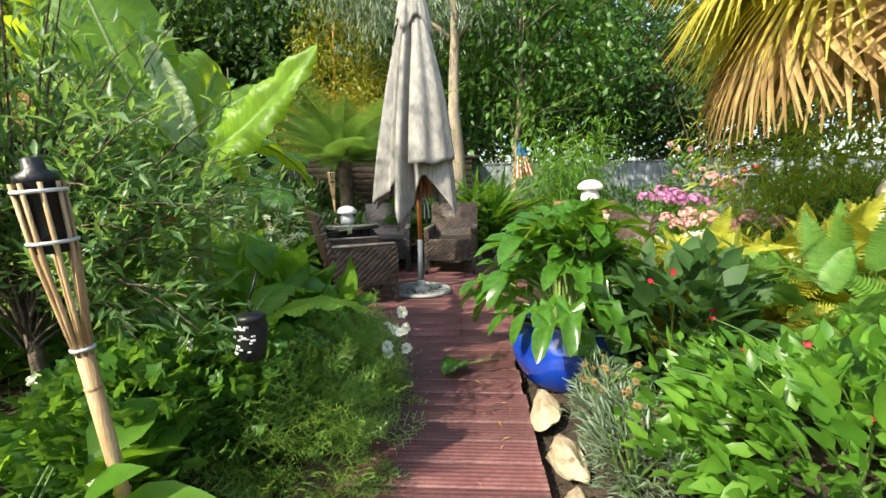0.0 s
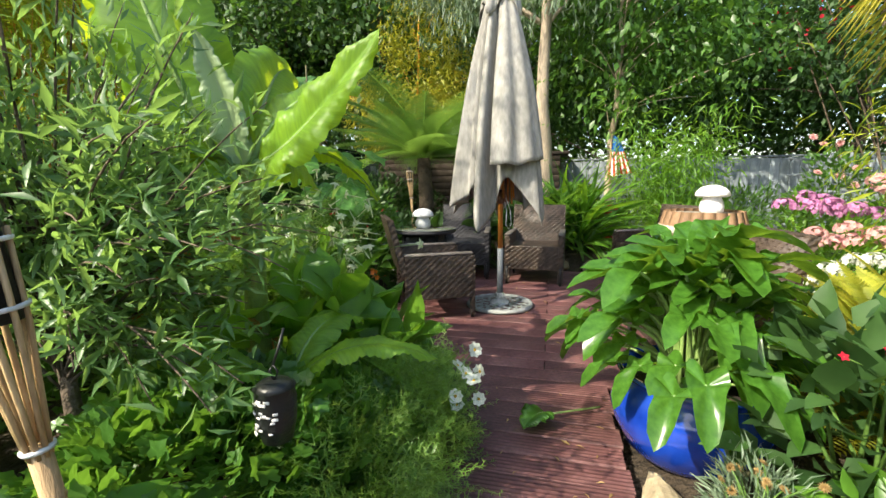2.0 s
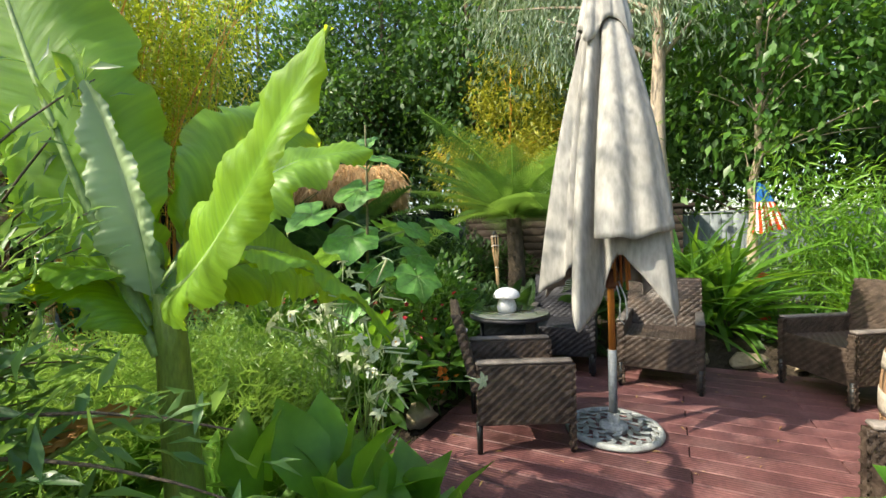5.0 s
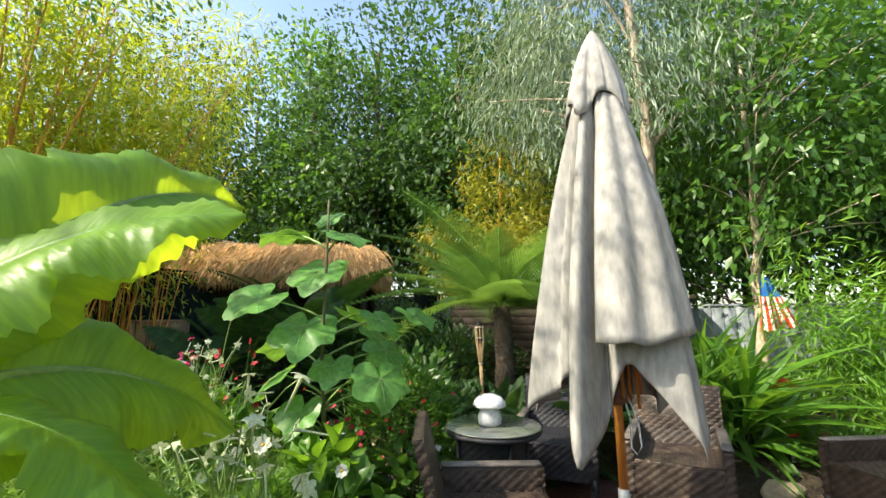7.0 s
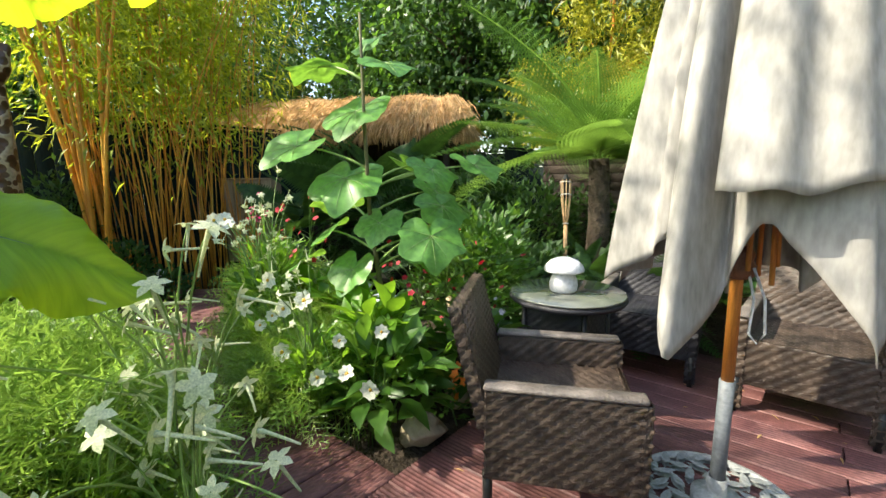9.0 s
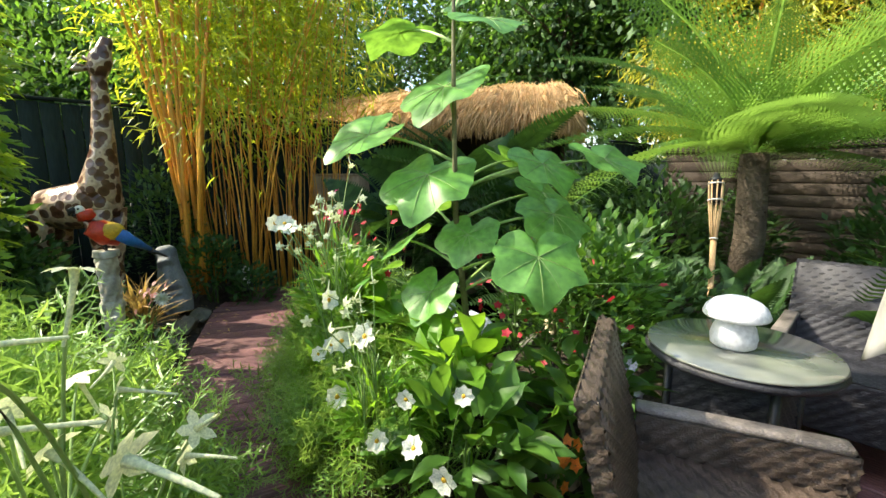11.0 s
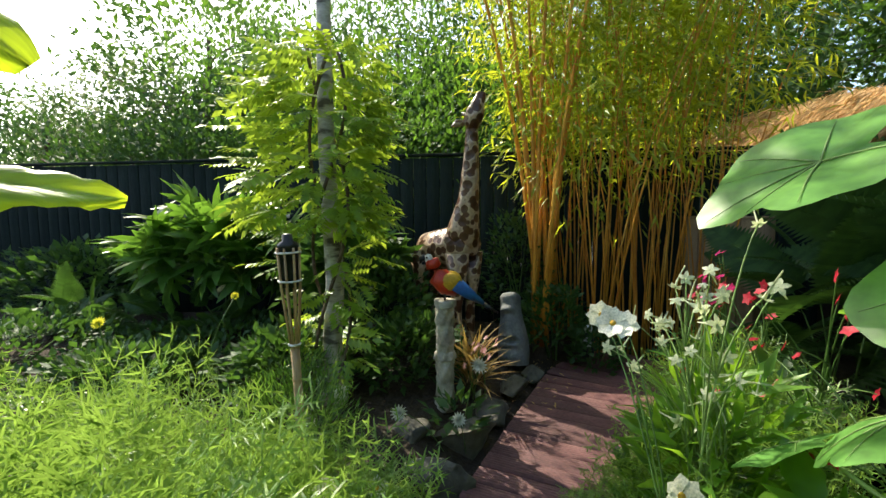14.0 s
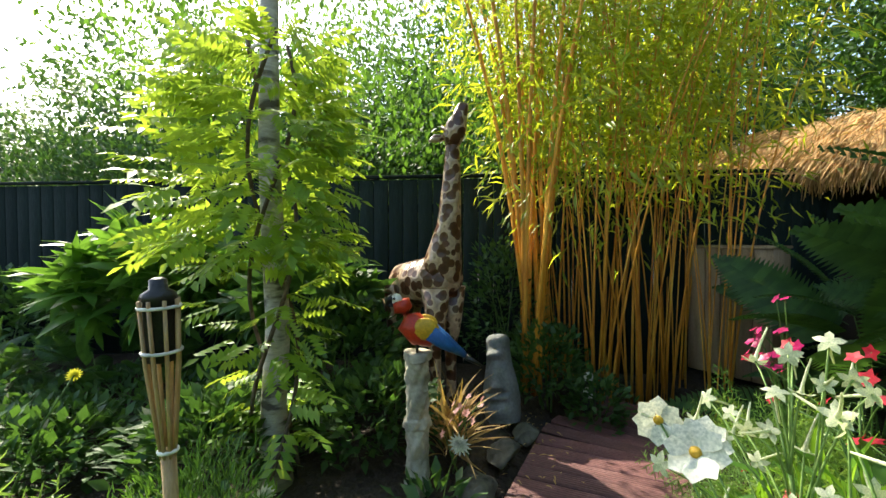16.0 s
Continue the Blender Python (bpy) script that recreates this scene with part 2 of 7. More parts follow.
M_OAKP = rough_mat("barrel_band", [(0.3, (0.40, 0.34, 0.27)), (0.7, (0.56, 0.50, 0.42))], 6, 0.7)
M_RED = rough_mat("red_paint", [(0.3, (0.50, 0.03, 0.012)), (0.7, (0.68, 0.06, 0.02))], 7, 0.35)
M_WHITE = rough_mat("white_paint", [(0.3, (0.68, 0.67, 0.64)), (0.7, (0.80, 0.79, 0.76))], 9, 0.5)
M_YELLOW = rough_mat("yellow_paint", [(0.3, (0.62, 0.34, 0.02)), (0.7, (0.75, 0.48, 0.04))], 9, 0.45)
M_BLUEP = rough_mat("blue_paint", [(0.3, (0.01, 0.08, 0.30)), (0.7, (0.02, 0.16, 0.45))], 9, 0.45)
M_BONE = rough_mat("bone_plastic", [(0.3, (0.52, 0.47, 0.38)), (0.7, (0.70, 0.65, 0.55))], 14, 0.55)
M_MOAI = rough_mat("grey_cast_stone", [(0.3, (0.10, 0.11, 0.11)), (0.7, (0.20, 0.21, 0.21))], 8, 0.85, bump_s=0.5, fine=50)
M_TIKI = rough_mat("pale_cast_stone", [(0.25, (0.16, 0.15, 0.11)), (0.5, (0.42, 0.39, 0.31)), (0.8, (0.55, 0.52, 0.43))], 9, 0.85, bump_s=0.6, fine=40)
# green fence stain taken near black, with the shade put into its colour
M_FENCEW = rough_mat("fence_shaded_stain", [(0.3, (0.010, 0.018, 0.017)), (0.7, (0.020, 0.030, 0.028))], 2.0, 0.9, stretch=(6, 6, 0.6), fine=20, spec=0.1)
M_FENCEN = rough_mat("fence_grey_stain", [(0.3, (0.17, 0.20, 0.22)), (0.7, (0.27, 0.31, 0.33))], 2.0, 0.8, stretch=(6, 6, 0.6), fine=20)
M_CRATE = rough_mat("pale_planks", [(0.3, (0.28, 0.19, 0.11)), (0.7, (0.42, 0.30, 0.18))], 5, 0.8, stretch=(4, 4, 0.6))
# brown timber darkened so that recessed parts carry shade in their colour
M_SHADE = rough_mat("shaded_brown_timber", [(0.3, (0.03, 0.022, 0.016)), (0.7, (0.06, 0.042, 0.03))], 4, 0.85)
M_BRICK = rough_mat("brown_brick_wall", [(0.3, (0.16, 0.07, 0.045)), (0.7, (0.26, 0.12, 0.08))], 9, 0.9, bump_s=0.6)
M_SPOT = spot_mat()
PW = leaf_mat("petal_white", (0.72, 0.74, 0.68), (0.82, 0.83, 0.78), glow=(0.8, 0.82, 0.72), through_light=0.3, rough=0.6)
PN = leaf_mat("petal_cream_green", (0.62, 0.68, 0.45), (0.78, 0.80, 0.64), glow=(0.75, 0.8, 0.5), through_light=0.35, rough=0.6)
PP = leaf_mat("petal_pink", (0.68, 0.30, 0.34), (0.82, 0.52, 0.50), glow=(0.85, 0.45, 0.45), through_light=0.3, rough=0.6)
PM = leaf_mat("petal_mauve", (0.48, 0.16, 0.42), (0.66, 0.32, 0.58), glow=(0.7, 0.25, 0.55), through_light=0.3, rough=0.6)
PR = leaf_mat("petal_red", (0.36, 0.004, 0.012), (0.52, 0.012, 0.05), glow=(0.5, 0.01, 0.03), through_light=0.3, rough=0.6)
PO = leaf_mat("petal_orange", (0.70, 0.12, 0.02), (0.80, 0.28, 0.04), glow=(0.85, 0.25, 0.03), through_light=0.3, rough=0.6)
PV = leaf_mat("petal_violet_white", (0.35, 0.26, 0.50), (0.75, 0.72, 0.80), glow=(0.6, 0.5, 0.75), through_light=0.3, rough=0.6)

# blue glaze
M_BLUE, _t, _p = nodes_of("blue_glaze")
_n = noise_node(_t, 5, 5)
_t.links.new(ramp(_t, _n.outputs["Fac"], [(0.3, (0.004, 0.02, 0.20)), (0.7, (0.012, 0.07, 0.50))]).outputs["Color"], _p.inputs["Base Color"])
_p.inputs["Roughness"].default_value, _p.inputs["Coat Weight"].default_value = 0.15, 0.6
bump(_t, _p, noise_node(_t, 30, 2).outputs["Fac"], 0.08, 0.01)
# glass table top
M_GLASS, _t, _p = nodes_of("table_glass")
_p.inputs["Base Color"].default_value = (0.16, 0.18, 0.16, 1)
_p.inputs["Roughness"].default_value, _p.inputs["Coat Weight"].default_value = 0.12, 1.0
_n = noise_node(_t, 4, 6)
_t.links.new(ramp(_t, _n.outputs["Fac"], [(0.35, (0.10, 0.11, 0.095)), (0.7, (0.24, 0.25, 0.21))]).outputs["Color"], _p.inputs["Base Color"])
_t.links.new(ramp(_t, _n.outputs["Fac"], [(0.35, (0.06, 0.06, 0.06)), (0.7, (0.35, 0.35, 0.35))]).outputs["Color"], _p.inputs["Roughness"])
M_WATER, _t, _p = nodes_of("pond_water")
_p.inputs["Base Color"].default_value = (0.006, 0.009, 0.006, 1)
_p.inputs["Roughness"].default_value = 0.04
bump(_t, _p, noise_node(_t, 14, 2).outputs["Fac"], 0.05, 0.01)
# decking: red-brown stain, worn and dusty
M_DECK, _t, _p = nodes_of("deck_stain")
_a, _b = noise_node(_t, 3.0, 6, "Object"), noise_node(_t, 45, 4, "Object")
_oi = _t.nodes.new("ShaderNodeObjectInfo")
_c = ramp(_t, _a.outputs["Fac"], [(0.25, (0.078, 0.030, 0.031)), (0.5, (0.135, 0.055, 0.053)), (0.75, (0.235, 0.12, 0.112))])
_v = ramp(_t, _oi.outputs["Random"], [(0.0, (0.72, 0.72, 0.72)), (1.0, (1.15, 1.1, 1.1))])
_g = ramp(_t, _b.outputs["Fac"], [(0.3, (0.72, 0.7, 0.7)), (0.7, (1.2, 1.2, 1.2))])
_k = mixc(_t, 1.0, _c.outputs["Color"], _v.outputs["Color"], "MULTIPLY")
_t.links.new(mixc(_t, 1.0, _k, _g.outputs["Color"], "MULTIPLY"), _p.inputs["Base Color"])
_p.inputs["Roughness"].default_value = 0.62
bump(_t, _p, _b.outputs["Fac"], 0.4, 0.004)

# ---- mesh tools ----


def mesh_of(name, V, F):
    """A triangle mesh from arrays."""
    me = bpy.data.meshes.new(name)
    V, F = np.asarray(V, np.float32), np.asarray(F, np.int32)
    me.vertices.add(len(V))
    me.vertices.foreach_set("co", V.ravel())
    me.loops.add(F.size)
    me.loops.foreach_set("vertex_index", F.ravel())
    me.polygons.add(len(F))
    me.polygons.foreach_set("loop_start", np.arange(0, F.size, 3, dtype=np.int32))
    me.update(calc_edges=True)
    return me


def smooth(me, on=True):
    me.polygons.foreach_set("use_smooth", np.full(len(me.polygons), on))
    return me


def join(pieces):
    """Joins (V, F) pieces."""
    vs, fs, k = [], [], 0
    for V, F in pieces:
        vs.append(np.asarray(V, float))
        fs.append(np.asarray(F, int) + k)
        k += len(V)
    return np.concatenate(vs), np.concatenate(fs)


def part(name, geo, material, parent=None, label="", m=None, soft=False):
    """Links a mesh, a bmesh or a (V, F) pair as one object under a thing."""
    if isinstance(geo, tuple):
        me = mesh_of(name, *geo)
    elif isinstance(geo, bmesh.types.BMesh):
        me = bpy.data.meshes.new(name)
        geo.to_mesh(me)
        geo.free()
    else:
        me = geo
    if not me.materials:
        for k in material if isinstance(material, (list, tuple)) else [material]:
            me.materials.append(k)
    if soft:
        smooth(me)
    ob = new(name, me)
    ob.parent = parent
    if m is not None:
        ob.matrix_basis = m
    if label:
        ob["label"] = label
    return ob


def thing(name, label, category, loc=(0, 0, 0), turn=0.0, group="", kind=""):
    ob = new(name)
    ob.empty_display_size = 0.1
    ob.matrix_basis = pose(*loc, 0, 0, turn)
    return tagged(ob, label, category, group, kind)


def unit(a):
    a = np.asarray(a, float)
    return a / np.maximum(np.linalg.norm(a, axis=-1, keepdims=True), 1e-9)


def tube(points, radii, sides=7, cap=True):
    """A tapering round limb along points."""
    P = np.asarray(points, float)
    R = np.broadcast_to(np.asarray(radii, float), len(P)) if np.ndim(radii) == 0 else np.asarray(radii, float)
    T = unit(np.gradient(P, axis=0))
    ref = np.where(np.abs(T[:, 2:3]) > 0.9, [[1.0, 0, 0]], [[0, 0, 1.0]])
    X = unit(np.cross(ref, T))
    Y = np.cross(T, X)
    a = np.linspace(0, 2 * np.pi, sides, endpoint=False)
    ring = P[:, None] + R[:, None, None] * (np.cos(a)[None, :, None] * X[:, None] + np.sin(a)[None, :, None] * Y[:, None])
    V = ring.reshape(-1, 3)
    F = []
    for i in range(len(P) - 1):
        for j in range(sides):
            p, q = i * sides + j, i * sides + (j + 1) % sides
            F += [(p, q, q + sides), (p, q + sides, p + sides)]
    if cap:
        n = len(V)
        V = np.concatenate([V, P[:1], P[-1:]])
        e = (len(P) - 1) * sides
        for j in range(sides):
            F += [(n, (j + 1) % sides, j), (n + 1, e + j, e + (j + 1) % sides)]
    return V, np.array(F)


def bez(a, b, c, n=8):
    t = np.linspace(0, 1, n)[:, None]
    a, b, c = (np.asarray(k, float) for k in (a, b, c))
    return (1 - t) ** 2 * a + 2 * t * (1 - t) * b + t * t * c


def lathe(profile, sides=32, closed=True):
    """Turns (radius, height) pairs round z."""
    pr = np.asarray(profile, float)
    a = np.linspace(0, 2 * np.pi, sides, endpoint=False)
    V = np.stack([pr[:, 0:1] * np.cos(a), pr[:, 0:1] * np.sin(a), np.repeat(pr[:, 1:2], sides, 1)], -1).reshape(-1, 3)
    F = []
    for i in range(len(pr) - 1):
        for j in range(sides):
            p, q = i * sides + j, i * sides + (j + 1) % sides
            F += [(p, q, q + sides), (p, q + sides, p + sides)]
    if closed:
        for i, flip in ((0, True), (len(pr) - 1, False)):
            n = len(V)
            V = np.concatenate([V, [[0, 0, pr[i, 1]]]])
            for j in range(sides):
                t3 = (n, i * sides + j, i * sides + (j + 1) % sides)
                F.append(t3[::-1] if flip else t3)
    return V, np.array(F)


def box(cx, cy, cz, sx, sy, sz, bev=0.006):
    """A box with softened edges."""
    V, F = [], []
    x, y, z, b = sx / 2, sy / 2, sz / 2, min(bev, sx / 3, sy / 3, sz / 3)
    bm = bmesh.new()
    bmesh.ops.create_cube(bm, size=1.0, matrix=Matrix.Diagonal((sx, sy, sz, 1)))
    bmesh.ops.bevel(bm, geom=bm.edges[:], offset=b, segments=1, affect="EDGES")
    bmesh.ops.triangulate(bm, faces=bm.faces[:])
    V = np.array([v.co[:] for v in bm.verts]) + [cx, cy, cz]
    F = np.array([[v.index for v in f.verts] for f in bm.faces])
    bm.free()
    return V, F


def ball(c, r, seg=12, rings=8):
    """An ellipsoid; r is one radius or three."""
    th = np.linspace(0.001, np.pi - 0.001, rings)
    V, F = lathe(np.stack([np.sin(th), -np.cos(th)], -1), seg)
    return V * np.asarray(r, float) + np.asarray(c, float), F


def moved(geo, m):
    V, F = geo
    m = np.array(m)
    return V @ m[:3, :3].T + m[:3, 3], F


# leaf templates: stalk at the origin, tip at y = 1, face up
def blade(w=0.25, n=3, fold=0.06, droop=0.15, peak=0.4, tip=0.0):
    s = np.linspace(0, 1, n + 1)
    prof = np.sin(np.pi * s ** (math.log(0.5) / math.log(peak))) * (1 - tip) + tip * (1 - s)
    V, F = [], []
    for k, (u, p) in enumerate(zip(s, prof)):
        z = -droop * u * u
        h = max(w * p / 2, 0.004)
        V += [(-h, u, z + fold * p), (0, u, z), (h, u, z + fold * p)]
        if k:
            a, b = 3 * k - 3, 3 * k
            F += [(a, a + 1, b + 1), (a, b + 1, b), (a + 1, a + 2, b + 2), (a + 1, b + 2, b + 1)]
    return np.array(V, float), np.array(F)


def simple_leaf(w=0.4, droop=0.12):
    V = np.array([(0, 0, 0), (-w / 2, 0.45, 0.03), (w / 2, 0.45, 0.03), (0, 1, -droop), (0, 0.5, -0.03)])
    return V, np.array([(0, 4, 1), (0, 2, 4), (1, 4, 3), (4, 2, 3)])


def frond(n=22, droop=0.4, length=0.3, w=0.05, hang=0.1, base=0.12, teeth=0):
    """A feather-shaped frond with pairs of leaflets."""
    s = np.linspace(base, 1, n)
    pieces = [blade(0.014, 6, 0, droop, 0.3)]
    for u in s:
        z = -droop * u * u
        L = length * max(0.12, math.sin(math.pi * min(1, 0.16 + 0.84 * u)) ** 0.75)
        for side in (-1, 1):
            tx, ty = side * L, u + 0.28 * L
            V = np.array([(0, u - w / 2, z), (0, u + w / 2, z), (tx * 0.6, u + w * 0.5 + 0.14 * L, z + 0.01), (tx, ty, z - hang * L * 2), (tx * 0.6, u - w * 0.5 + 0.14 * L, z + 0.01)])
            if not teeth:
                pieces.append((V, np.array([(0, 4, 2), (0, 2, 1), (4, 3, 2)])))
                continue
            o, e = np.array([0, u, z]), V[3]
            ax = unit(e - o)
            sd = unit(np.cross([0, 0, 1.0], ax))
            tv, tf = [o - sd * 0.002, o + sd * 0.002, e], [(0, 1, 2)]
            for q in range(teeth):
                f = (q + 0.3) / teeth
                c = o + (e - o) * f
                c[2] += 0.02 * math.sin(math.pi * f) * L * 4
                ln = w * (1.05 - f)
                for k in (-1, 1):
                    b = len(tv)
                    tv += [c - ax * 0.3 * L / teeth, c + ax * 0.3 * L / teeth, c + sd * k * ln + ax * 0.6 * ln]
                    tf.append((b, b + 1, b + 2))
            pieces.append((np.array(tv), np.array(tf)))
    return join(pieces)


def plume(n=11, seed=0, w=0.007):
    """Thread-fine foliage on an arching stalk."""
    r = np.random.default_rng(seed)
    pieces = []
    def thread(o, d, L, bend=0.15):
        q = unit(np.cross(d, [0.1, 0.2, 1.0])) * w
        m = o + d * L * 0.55
        e = o + d * L + np.array([0, 0, -bend * L])
        pieces.append((np.array([o - q, o + q, m + q * 0.8, m - q * 0.8, e]), np.array([(0, 1, 2), (0, 2, 3), (3, 2, 4)])))
    for k in range(n):
        u = 0.2 + 0.75 * k / n
        side = 1 if k % 2 else -1
        o = np.array([0, u, -0.18 * u * u])
        L = 0.40 * (1.2 - u)
        main = unit([side * 0.85, 0.6, r.normal(0, 0.25)])
        thread(o, main, L)
        for j in (0.35, 0.65):
            for t in (-1, 1):
                thread(o + main * L * j, unit(main + np.array([-t * 0.5, t * 0.7, r.normal(0, 0.3)])), L * 0.5)
    s = np.linspace(0, 1, 5)
    for a, b in zip(s, s[1:]):
        pieces.append((np.array([(-w, a, -0.18 * a * a), (w, a, -0.18 * a * a), (0, b, -0.18 * b * b)]), np.array([(0, 1, 2)])))
    return join(pieces)


def pinnate(pairs=5, L=0.34, w=0.15):
    pieces = []
    lf = simple_leaf(0.42)
    for k in range(pairs):
        u = 0.2 + 0.65 * k / pairs
        for side in (-1, 1):
            pieces.append(moved((lf[0] * L, lf[1]), pose(0, u, 0, -8, 0, -side * 62)))
    pieces.append(moved((lf[0] * L, lf[1]), pose(0, 0.84, 0)))
    return join(pieces)


def palmate(lobes=7, w=0.3, spread=130, lift=0.0):
    pieces = []
    lf = blade(w, 3, 0.03, 0.25)
    for a in np.linspace(-spread, spread, lobes):
        k = 1 - 0.3 * abs(a) / spread
        pieces.append(moved((lf[0] * k, lf[1]), pose(0, 0, 0, lift, 0, a)))
    return join(pieces)


def lobed(profile, rings=3, n=26, cup=0.12, wave=0.03, droop=0.25):
    """A broad leaf: radius by angle, stalk at the origin."""
    a = np.linspace(-np.pi, np.pi, n, endpoint=False)
    r = np.array([profile(k) for k in a])
    V = [(0, 0, 0)]
    for i in range(1, rings + 1):
        u = i / rings
        for k in range(n):
            x, y = math.sin(a[k]) * r[k] * u, math.cos(a[k]) * r[k] * u
            z = cup * abs(x) ** 1.1 - droop * max(0, y) ** 2 + wave * u * math.sin(5 * a[k]) - 0.25 * x * x
            V.append((x, y, z))
    F = [(0, 1 + (k + 1) % n, 1 + k) for k in range(n)]
    for i in range(rings - 1):
        for k in range(n):
            p, q = 1 + i * n + k, 1 + i * n + (k + 1) % n
            F += [(p, q, q + n), (p, q + n, p + n)]
    return np.array(V, float), np.array(F)


def cloud(tmpl, P, D, S, up=None, jitter=0.4, rng=RNG):
    """Leaves of one template at places P, along D, of sizes S, joined."""
    V0, F0 = tmpl
    P, D = np.asarray(P, float), unit(D)
    k = len(P)
    U = np.tile([0.0, 0, 1.0], (k, 1)) if up is None else np.broadcast_to(np.asarray(up, float), (k, 3))
    U = U + rng.normal(0, jitter, (k, 3))
    X = unit(np.cross(D, U))
    Z = np.cross(X, D)
    S = np.broadcast_to(np.asarray(S, float), (k,))
    W = V0[None, :, 0:1] * X[:, None] + V0[None, :, 1:2] * D[:, None] + V0[None, :, 2:3] * Z[:, None]
    V = P[:, None] + W * S[:, None, None]
    F = F0[None] + (np.arange(k) * len(V0))[:, None, None]
    return V.reshape(-1, 3), F.reshape(-1, 3)


def sphere_dirs(k, rng=RNG, low=-1.0):
    z = rng.uniform(low, 1, k)
    a = rng.uniform(0, 2 * np.pi, k)
    r = np.sqrt(1 - z * z)
    return np.stack([r * np.cos(a), r * np.sin(a), z], -1)

# ---- ground and decks ----
PATH2 = [(-0.95, 3.2), (-2.0, 3.22), (-3.0, 3.45), (-4.0, 3.78), (-4.85, 4.08), (-5.35, 4.6)]


def to_deck(x, y):
    """Distance to the nearest deck; below zero on it."""
    def rect(x0, y0, x1, y1):
        return np.maximum(np.maximum(x0 - x, x - x1), np.maximum(y0 - y, y - y1))
    d = np.minimum(rect(-0.42, -3.5, 0.5, 3.2), rect(-1.3, 3.0, 2.4, 6.0))
    for (ax, ay), (bx, by) in zip(PATH2, PATH2[1:]):
        ux, uy = bx - ax, by - ay
        t = np.clip(((x - ax) * ux + (y - ay) * uy) / (ux * ux + uy * uy), 0, 1)
        d = np.minimum(d, np.hypot(x - ax - t * ux, y - ay - t * uy) - 0.45)
    return d


def bed_height(x, y):
    d = to_deck(np.asarray(x, float), np.asarray(y, float))
    h = -0.08 + 0.20 * np.clip((d - 0.02) / 0.4, 0, 1)
    return h + 0.025 * np.sin(3.1 * x + 1.3) * np.cos(2.7 * y) * np.clip(d, 0, 1)


def make_ground():
    s = np.linspace(-1, 1, 171)
    g = 9 * s + 290 * s ** 9
    X, Y = np.meshgrid(g - 1.5, g + 3.5, indexing="ij")
    Z = bed_height(X, Y)
    n = len(s)
    i, j = np.meshgrid(np.arange(n - 1), np.arange(n - 1), indexing="ij")
    a = (i * n + j).ravel()
    F = np.concatenate([np.stack([a, a + n, a + n + 1], -1), np.stack([a, a + n + 1, a + 1], -1)])
    ob = part("ground", (np.stack([X, Y, Z], -1).reshape(-1, 3), F), M_SOIL, soft=True)
    tagged(ob, "dark brown garden soil with moss between the plants", "ground", kind="structure")


make_ground()


def plank_mesh(length, width=0.131, thick=0.028, grooves=6):
    """A reeded deck board along x, its top at z = 0."""
    ys, zs = [-width / 2], [-thick]
    step = width / grooves
    for k in range(grooves):
        y0 = -width / 2 + k * step
        ys += [y0 + 0.003, y0 + step * 0.62, y0 + step * 0.80]
        zs += [0, 0, -0.005]
    ys += [width / 2 - 0.002, width / 2]
    zs += [0, -thick]
    n = len(ys)
    V = [(sx * length / 2, y, z) for sx in (-1, 1) for y, z in zip(ys, zs)]
    F = []
    for k in range(n):
        q = (k + 1) % n
        F += [(k, k + n, q + n), (k, q + n, q)]
    return mesh_of("deck_board", np.array(V), np.array(F))


